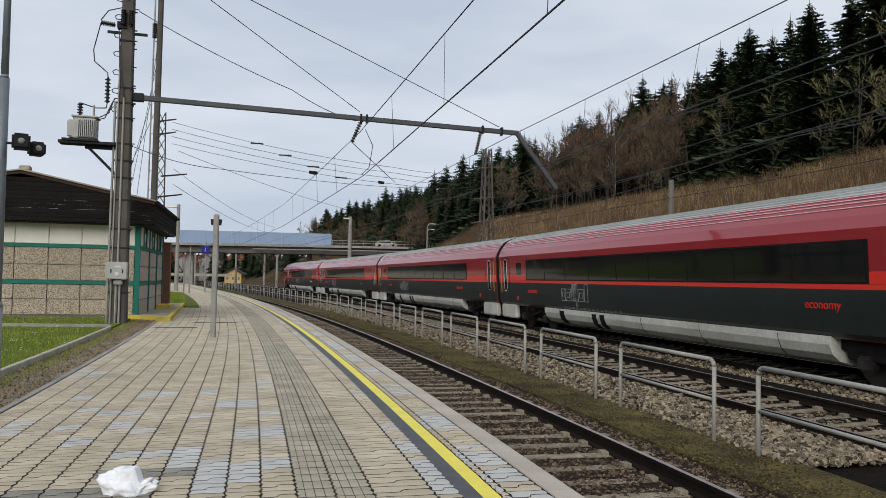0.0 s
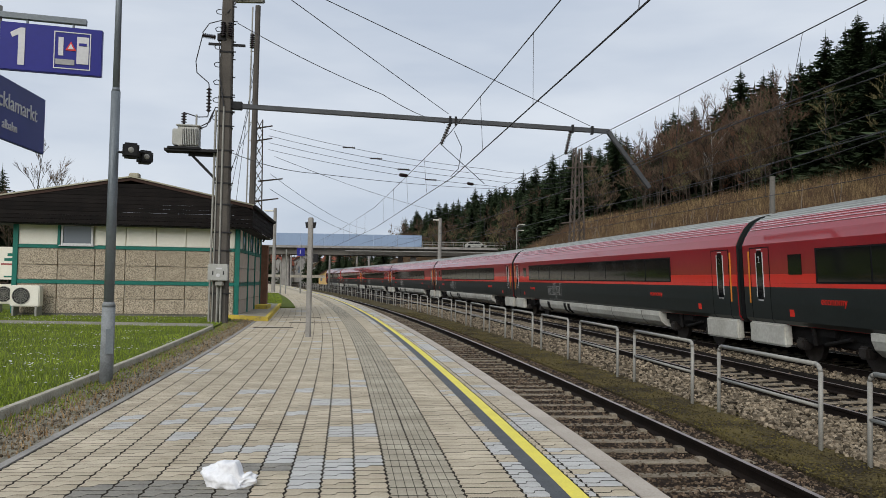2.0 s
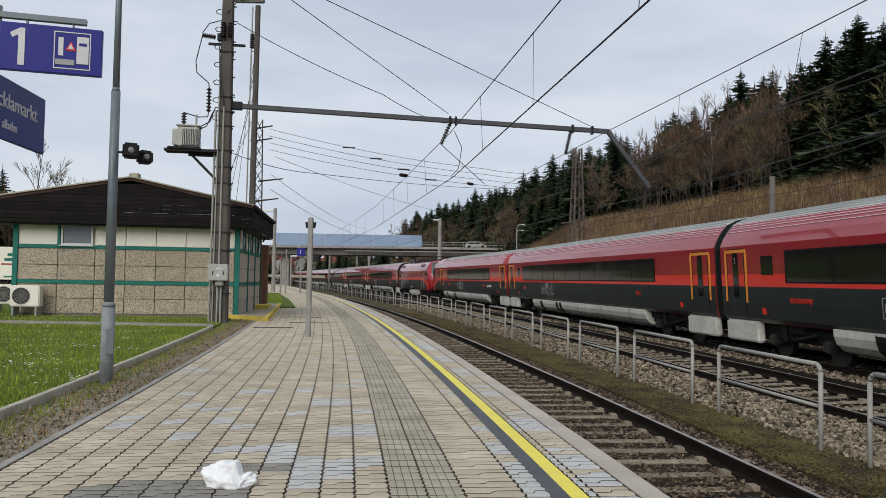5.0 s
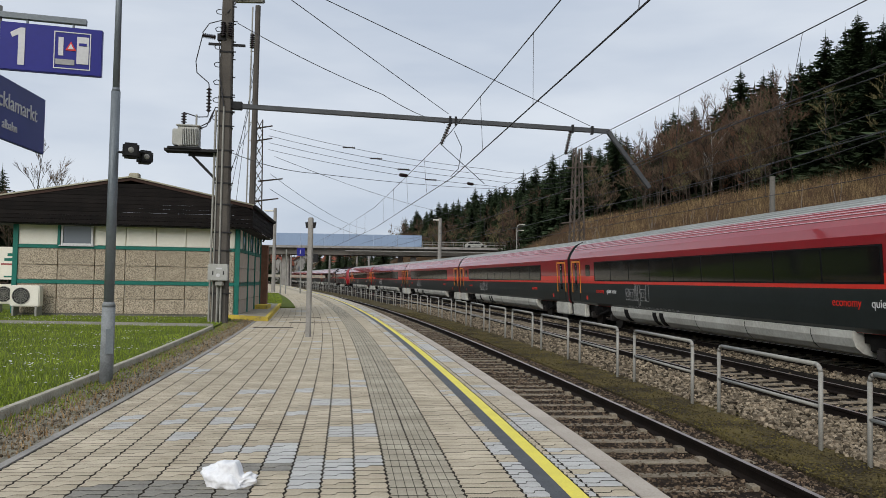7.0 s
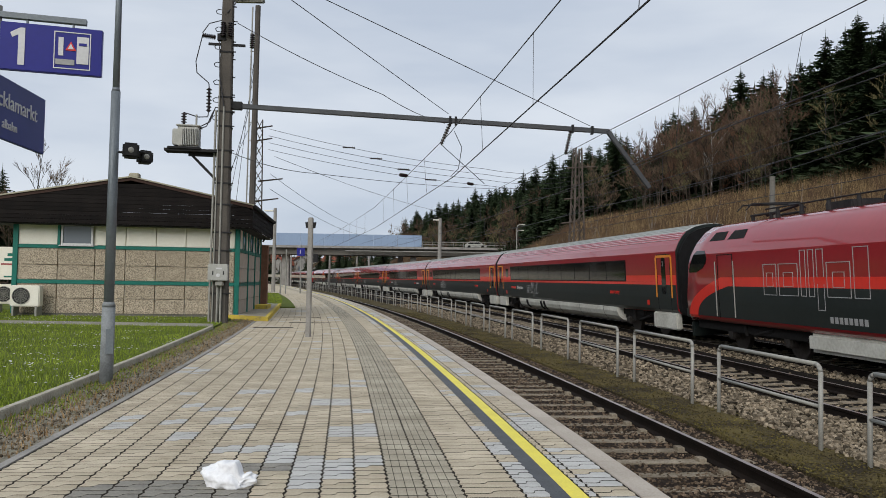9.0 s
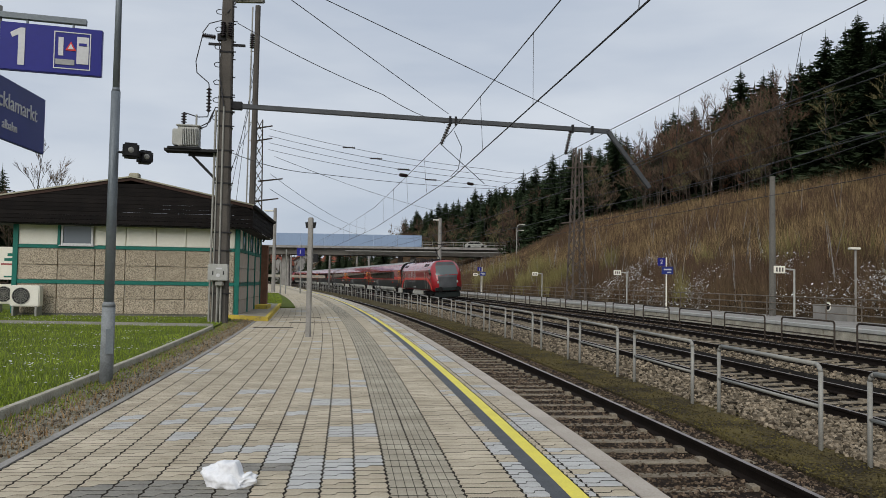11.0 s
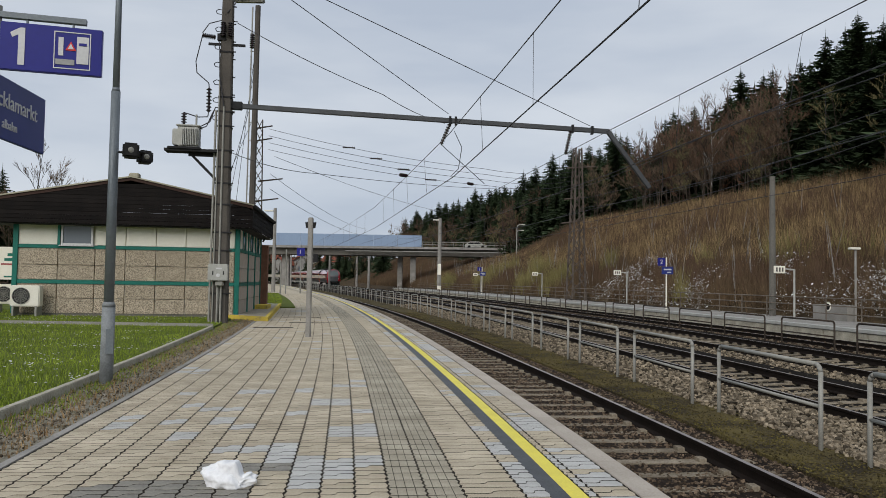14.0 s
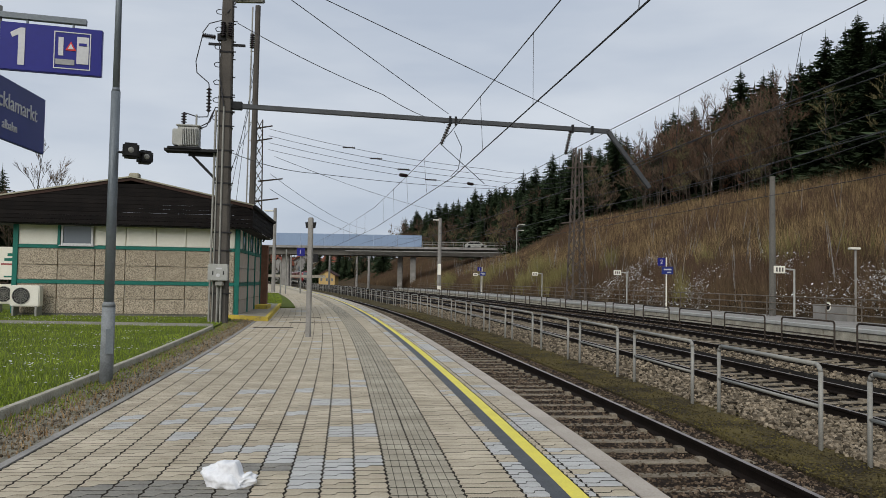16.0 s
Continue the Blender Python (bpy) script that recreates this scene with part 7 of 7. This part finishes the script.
stems("slope_brush", M["twig_brown"], "brown leafless brushwood on the slope", 46000, -10, 200, 11.5, 27, 1.7, 0.014, 21, 5)
stems("slope_brush", M["twig_red"], "reddish leafless brushwood on the slope", 20000, -10, 200, 13, 27, 1.9, 0.018, 22, 4, 0.5, -0.05)
stems("dry_grass_stems", M["twig_tan"], "tall dry tan stems along the top of the slope", 42000, -10, 130, 16.5, 29, 1.4, 0.018, 23, 3, 0.5, -0.3)
stems("willow_brush", M["twig_green"], "budding yellow-green willow shrubs", 9000, 0, 110, 11.6, 16.5, 2.8, 0.02, 24, 5, 0.5, 0.29)
stems("pale_stems", M["bark_birch"], "thin pale young birch stems", 160, -5, 150, 12, 22, 4.0, 0.028, 25, 2)


def build_snow_patches():
    """Thin remains of snow caught in the shrubs: small ragged flecks in loose drifts."""
    r = random.Random(8)
    vs, fs = [], []
    for _ in range(34000):
        s, o = r.uniform(3, 48), r.uniform(11.6, 17.0)
        f = noise.noise(Vector((s * 0.25, o * 0.45, 7.7))) + 0.5 * noise.noise(Vector((s * 1.1, o * 1.3, 3.1)))
        if f < -0.08 + 0.05 * (o - 11.6) + 0.25 * r.random():
            continue
        p = at(s, o, float(ground_height(np.array([s]), np.array([o]))[0]) + 1.3 * r.random() ** 1.5)
        k = 0.012 + 0.04 * r.random() ** 2
        i = len(vs)
        ax, tilt = r.uniform(0.6, 2.2), r.uniform(-0.8, 0.8)
        for j in range(5):
            t = j * 1.2566
            q = r.uniform(0.4, 1.3)
            vs.append(p + Vector((k * ax * math.cos(t) * q, k * math.sin(t) * q, k * (math.sin(t) * 0.8 + tilt * math.cos(t) * ax) * q)))
        fs.append((i, i + 1, i + 2, i + 3, i + 4))
    tagged(mesh_object("snow_remains", vs, fs, M["snow_grey"]), "scattered remains of snow among the shrubs", "snow", kind="stuff")


M["snow_grey"] = material("dirty_snow", (0.62, 0.62, 0.61), 0.85, 0, (0.36, 0.36, 0.35), 5, 30, 0.3, per_piece=0.35)
build_snow_patches()


def spruce_mesh(seed, h, fine=1.0, reach=0.25):
    """Crown of single boughs up the stem, uneven in length and tilt, each a spray of hanging needle twigs."""
    r = random.Random(seed)
    vs, fs = [], []
    count = int(h * 34 * fine)
    lean = [r.uniform(0.75, 1.2) for _ in range(14)]
    for k in range(count):
        t = (k + r.random()) / count
        z = h * (0.08 + 0.91 * t)
        a = k * 2.39996 + r.uniform(-0.5, 0.5)
        L = h * reach * (1 - t) ** 0.72 * r.choice((0.45, 0.7, 0.9, 1.0, 1.0, 1.3)) * lean[int(14 * t)] + 0.10
        d = Vector((math.cos(a), math.sin(a), 0))
        side = Vector((-d.y, d.x, 0))
        rise = 0.55 * t - 0.22 + r.uniform(-0.15, 0.15)
        steps = 4 if L > 0.6 else 2
        for q in range(steps):
            f = (q + 0.5) / steps
            p = d * (L * f) + Vector((0, 0, z + L * f * rise - 0.3 * L * f * f))
            w = L * 0.30 * (1.2 - f) + 0.07
            for sg in (-1, 1):
                tip = p + side * (sg * w * r.uniform(0.6, 1.2)) + d * (w * r.uniform(0.4, 1.0)) + Vector((0, 0, -w * r.uniform(0.1, 0.6)))
                i = len(vs)
                vs += [p - d * (0.16 * L), p + d * (0.16 * L), tip]
                fs.append((i, i + 1, i + 2))
            i = len(vs)
            hang = Vector((r.uniform(-0.1, 0.1), r.uniform(-0.1, 0.1), -w * r.uniform(0.5, 1.1)))
            vs += [p - d * (0.14 * L), p + d * (0.18 * L), p + hang]
            fs.append((i, i + 1, i + 2))
        e = d * (L * 1.12) + Vector((0, 0, z + 1.1 * L * rise - 0.25 * L))
        i = len(vs)
        c = d * (L * 0.7) + Vector((0, 0, z + 0.7 * L * rise - 0.15 * L))
        vs += [c + side * 0.07, c - side * 0.07, e]
        fs.append((i, i + 1, i + 2))
    i = len(vs)
    vs += [Vector((0.07, 0, h * 0.94)), Vector((-0.07, 0.03, h * 0.94)), Vector((0, 0, h * 1.05))]
    fs.append((i, i + 1, i + 2))
    me = bpy.data.meshes.new("crown")
    me.from_pydata(vs, [], fs)
    me.materials.append(M["needle"])
    return me


def bare_mesh(seed, h, spread, mat_trunk, mat_twig, detail=4, slim=1.0):
    """Leafless tree: tapered trunk with forking limbs, and a crown of fine twigs."""
    r = random.Random(seed)
    bm, tw = bmesh.new(), ([], [])

    def twig(p, q, w):
        d = (q - p)
        s = d.cross(Vector((r.uniform(-1, 1), r.uniform(-1, 1), 0.3)))
        s = s.normalized() * w if s.length > 1e-6 else Vector((w, 0, 0))
        i = len(tw[0])
        tw[0].extend([p - s, p + s, q])
        tw[1].append((i, i + 1, i + 2))

    def grow(p, d, L, rad, depth):
        q = p + d * L
        if depth <= 1:
            twig(p, q, max(0.018, rad))
        else:
            tube(bm, p, q, rad, rad * 0.65, 5 if depth < detail else 7, False)
        if depth == 0:
            return
        n = 4 if depth > 1 else 5
        for k in range(n + (1 if depth == detail else 0)):
            f = r.uniform(0.35, 1.0) if k else 1.0
            st = p.lerp(q, f)
            nd = (d + Vector((r.gauss(0, spread), r.gauss(0, spread), r.uniform(0.0, 0.35)))).normalized()
            grow(st, nd, L * r.uniform(0.5, 0.78), rad * 0.55, depth - 1)
    z, p, d = 0.0, Vector((0, 0, -0.2)), Vector((r.gauss(0, 0.03), r.gauss(0, 0.03), 1)).normalized()
    seg = h * 0.2
    rad = h * 0.011 * slim
    for k in range(4):
        q = p + d * seg
        tube(bm, p, q, rad, rad * 0.8, 7, False)
        if k > 0:
            for _ in range(3):
                a = r.uniform(0, 6.28)
                nd = Vector((math.cos(a) * spread * 1.6, math.sin(a) * spread * 1.6, r.uniform(0.5, 1.0))).normalized()
                grow(p.lerp(q, r.random()), nd, h * 0.17 * r.uniform(0.7, 1.2), rad * 0.5, detail - 1)
        p, rad = q, rad * 0.8
        d = (d + Vector((r.gauss(0, 0.06), r.gauss(0, 0.06), 0.1))).normalized()
    grow(p, d, h * 0.16, rad, detail - 1)
    me = bpy.data.meshes.new("trunk")
    bm.to_mesh(me)
    bm.free()
    me.materials.append(mat_trunk)
    mt = bpy.data.meshes.new("crown")
    mt.from_pydata(tw[0], [], tw[1])
    mt.materials.append(mat_twig)
    return me, mt


def build_forest():
    r = random.Random(19)
    protos = []
    for k, h in enumerate((11.0, 13.5, 15.5, 12.5, 12.0)):
        t = thing("spruce_tree", "slim young green spruce above the bank" if k == 4 else "tall dark green spruce on the slope", "spruce tree", "spruces on the hill")
        bm = bmesh.new()
        tube(bm, (0, 0, -0.8), (0, 0, h * 0.97), h * 0.012, 0.02, 7)
        part("trunk", bm, M["bark"], t)
        new("crown", spruce_mesh(40 + k, h, 0.55 if k == 4 else 1.0, 0.11 if k == 4 else 0.26)).parent = t
        protos.append(t)
    bare = []
    for k, (h, sp, mt, tm, lab) in enumerate(((9.5, 0.38, "bark", "twig_tree", "leafless grey-brown tree at the forest edge"), (10.5, 0.33, "bark", "twig_red", "leafless reddish-brown tree at the forest edge"),
                                             (12.0, 0.30, "bark_birch", "twig_red", "leafless white-stemmed birch at the forest edge"), (8.5, 0.42, "bark", "twig_olive", "budding olive-tinged tree at the forest edge"),
                                             (9.0, 0.34, "bark", "twig_rust", "leafless rust-brown tree at the forest edge"))):
        t = thing("bare_tree", lab, "bare tree", "bare trees on the hill")
        a, b = bare_mesh(70 + k, h, sp, M[mt], M[tm], 4, 0.8)
        new("trunk", a).parent = t
        new("crown", b).parent = t
        bare.append(t)
    used = set()

    heights = (11.0, 13.5, 15.5, 12.5, 12.0)

    def put(pool, k, s, o, tall=0.0):
        z = float(ground_height(np.array([s]), np.array([o]))[0]) - 0.2
        m = Matrix.Translation(at(s, o, z)) @ Matrix.Rotation(r.uniform(0, 6.28), 4, "Z")
        t = pool[k]
        sc = r.uniform(0.78, 1.05)
        high = sc * r.uniform(0.9, 1.1)
        if tall:
            high = tall / heights[k]
            sc = min(1.1, max(0.8, high))
        if id(t) in used:
            t = copy_thing(t, m)
        used.add(id(pool[k]))
        t.matrix_world = m @ Matrix.Diagonal((sc, sc, high, 1))
    far = []
    # spruces that stand out of the edge of the wood: along the line, behind it, height
    for s, o, h in ((69, 31, 12.3), (70.5, 33, 13.3), (69.5, 34, 12.0), (70.5, 36, 13.6), (66, 36, 12.4), (64.5, 37, 13.6), (61, 36, 15.6), (62, 35, 13.0), (57, 36, 14.0), (55.5, 36, 14.2),
                    (58.5, 37, 12.6), (64, 40, 14.0), (46, 32, 12.8), (48, 33, 11.5), (52.5, 36, 13.0), (41.5, 31, 14.0), (43.5, 31, 12.0), (42.5, 33, 13.3), (41.5, 33, 14.2), (39, 31, 12.2), (36, 29.5, 14.2), (37.5, 30.5, 13.0),
                    (34, 29, 11.7), (35, 31, 13.0), (32, 30, 13.5), (29.5, 29.5, 14.0), (27, 31, 14.0), (24, 30, 14.5), (20, 31, 14.0), (15, 30, 14.5), (10, 31, 14.0), (4, 30, 14.0),
                    (91.5, 28, 11.6), (94, 30, 9.0), (96.5, 28, 9.2), (102.5, 28, 11.0), (106, 31, 9.5), (112.5, 30, 10.4), (120, 30, 11.0), (128, 30, 11.6), (138.5, 30, 12.2), (149, 30, 13.0)):
        put(protos, r.randrange(4), s, o, h)
    for s, o, h in ((75, 30, 10.8), (72, 30, 11.0), (73.5, 32, 9.0)):
        put(protos, 4, s, o, h)
    for _ in range(330):
        s, o = r.uniform(-12, 250), r.uniform(33, 75)
        if 72 < s < 100 and o < 60 or 40 < s <= 72 and o < 36:
            continue
        if o > 42 or s > 130:
            far.append((at(s, o, float(ground_height(np.array([s]), np.array([o]))[0]) - 0.3), r.uniform(0.7, 0.95)))
        else:
            put(protos, r.randrange(4), s, o, r.uniform(8.5, 11.5))
    for s, o in ((2, 28.5), (7, 28.8), (11, 29.2), (14, 29.5), (6, 33), (-1, 29), (18, 30), (21, 33), (24, 34), (31, 31.5), (33, 33), (40, 35), (44, 36)):
        put(protos, r.randrange(4), s, o)
    # leafless brown wood before them
    for _ in range(70):
        s, o = r.uniform(100, 235), r.uniform(26, 34)
        put(bare, r.choice((0, 1, 1, 3)), s, o)
    for _ in range(95):
        s = r.uniform(41, 71)
        put(bare, r.choice((0, 0, 1, 1, 1, 3, 4)), s, r.uniform(27, 33.5))
    for _ in range(16):
        put(bare, r.choice((0, 3)), r.uniform(74, 97), r.uniform(28, 40))
    put(bare, 2, 54.5, 28)
    for s, o in ((15, 27), (17.5, 26.5), (20, 27.3), (22.5, 26.6), (26, 27.2), (31, 27.5), (35, 27)):
        put(bare, 3, s, o)
    # trees behind the station building and by the far platform end
    for x, y, k in ((-28.5, 56, 0), (-22.5, 58, 3), (-33, 60, 1), (-40, 70, 0), (-52, 66, 1), (-30, 170, 0), (-22, 190, 3), (-18, 215, 1), (-26, 240, 1), (-70, 250, 0), (-58, 270, 1)):
        m = pose(x, y, 0, 0, 0, r.uniform(0, 360))
        copy_thing(bare[k], m)
    # added wood and hedge round the station yard, and the wood on the hill, too dense to count
    # unseen row: keeps bright sky out of the train flank's reflections
    for k in range(120):
        far.append((Vector((-64 + 5.9 * math.sin(k * 1.7), -90 + 190 * k / 119, -0.1)), r.uniform(0.95, 1.25)))
    for k in range(150):
        s, o = r.uniform(92, 225), r.uniform(31, 50)
        far.append((at(s, o, float(ground_height(np.array([s]), np.array([o]))[0]) - 0.3), r.uniform(0.85, 1.12)))
    # added out of sight behind the building, so the flank reflects something dark
    for k in range(70):
        y = r.uniform(110, 265)
        far.append((Vector((-y * r.uniform(0.32, 0.75), y, -0.3)), r.uniform(0.8, 1.1)))
    for k in range(110):
        s, o = r.uniform(225, 330), (r.uniform(11, 60) if k % 3 else r.uniform(-70, -16))
        far.append((at(s, o, -0.5), r.uniform(0.6, 0.95)))
    kinds = [spruce_mesh(90 + k, h, 0.6) for k, h in enumerate((11.5, 13.5, 15.0))]
    shapes = []
    for me in kinds:
        co = np.zeros(len(me.vertices) * 3)
        me.vertices.foreach_get("co", co)
        shapes.append(co.reshape(-1, 3))
    vs = []
    for i, (p, sc) in enumerate(far):
        a = r.uniform(0, 6.283)
        c, q = math.cos(a) * sc, math.sin(a) * sc
        v = shapes[i % 3]
        vs.append(np.stack([v[:, 0] * c - v[:, 1] * q + p.x, v[:, 0] * q + v[:, 1] * c + p.y, v[:, 2] * sc + p.z], 1))
    v = np.concatenate(vs)
    tagged(mesh_object("far_woods", v.tolist(), np.arange(len(v)).reshape(-1, 3).tolist(), M["needle"]), "dense dark green spruce wood, with unseen trees added for train reflections", "wood", kind="stuff")
    for k in range(26):
        copy_thing(bare[k % 2] if k % 3 else protos[k % 4], pose(-78 + 2.6 * k + r.uniform(-2, 2), 262 + r.uniform(0, 70), -0.5, 0, 0, r.uniform(0, 360)))
    for x, y in ((-62, 300), (-30, 320), (-22, 300), (-80, 310), (-16, 205), (-19, 235)):
        copy_thing(protos[r.randrange(4)], pose(x, y, -0.5, 0, 0, r.uniform(0, 360)))


build_forest()


# ---- what moves ----
def vehicle_pose(s):
    a, b = at(s - 8.5, 0), at(s + 8.5, 0)
    turn = math.atan2(-(b.x - a.x), b.y - a.y)
    mid = (a + b) / 2
    mid.z = RAIL_Z + 0.03
    return Matrix.Translation(mid) @ Matrix.Rotation(turn, 4, "Z") @ Matrix.Rotation(radians(-3.6), 4, "Y")


def travelled(t):
    """Distance run by the train's head: it gathers a little speed over the first seconds."""
    return 92.35 + 33.816 * t + 2.6 * max(0.0, 1 - t / 4.2)


def motions():
    for vehicle, behind in TRAIN:
        walk(vehicle, [(0.5 * k, vehicle_pose(travelled(0.5 * k) - behind)) for k in range(33)])


motions()
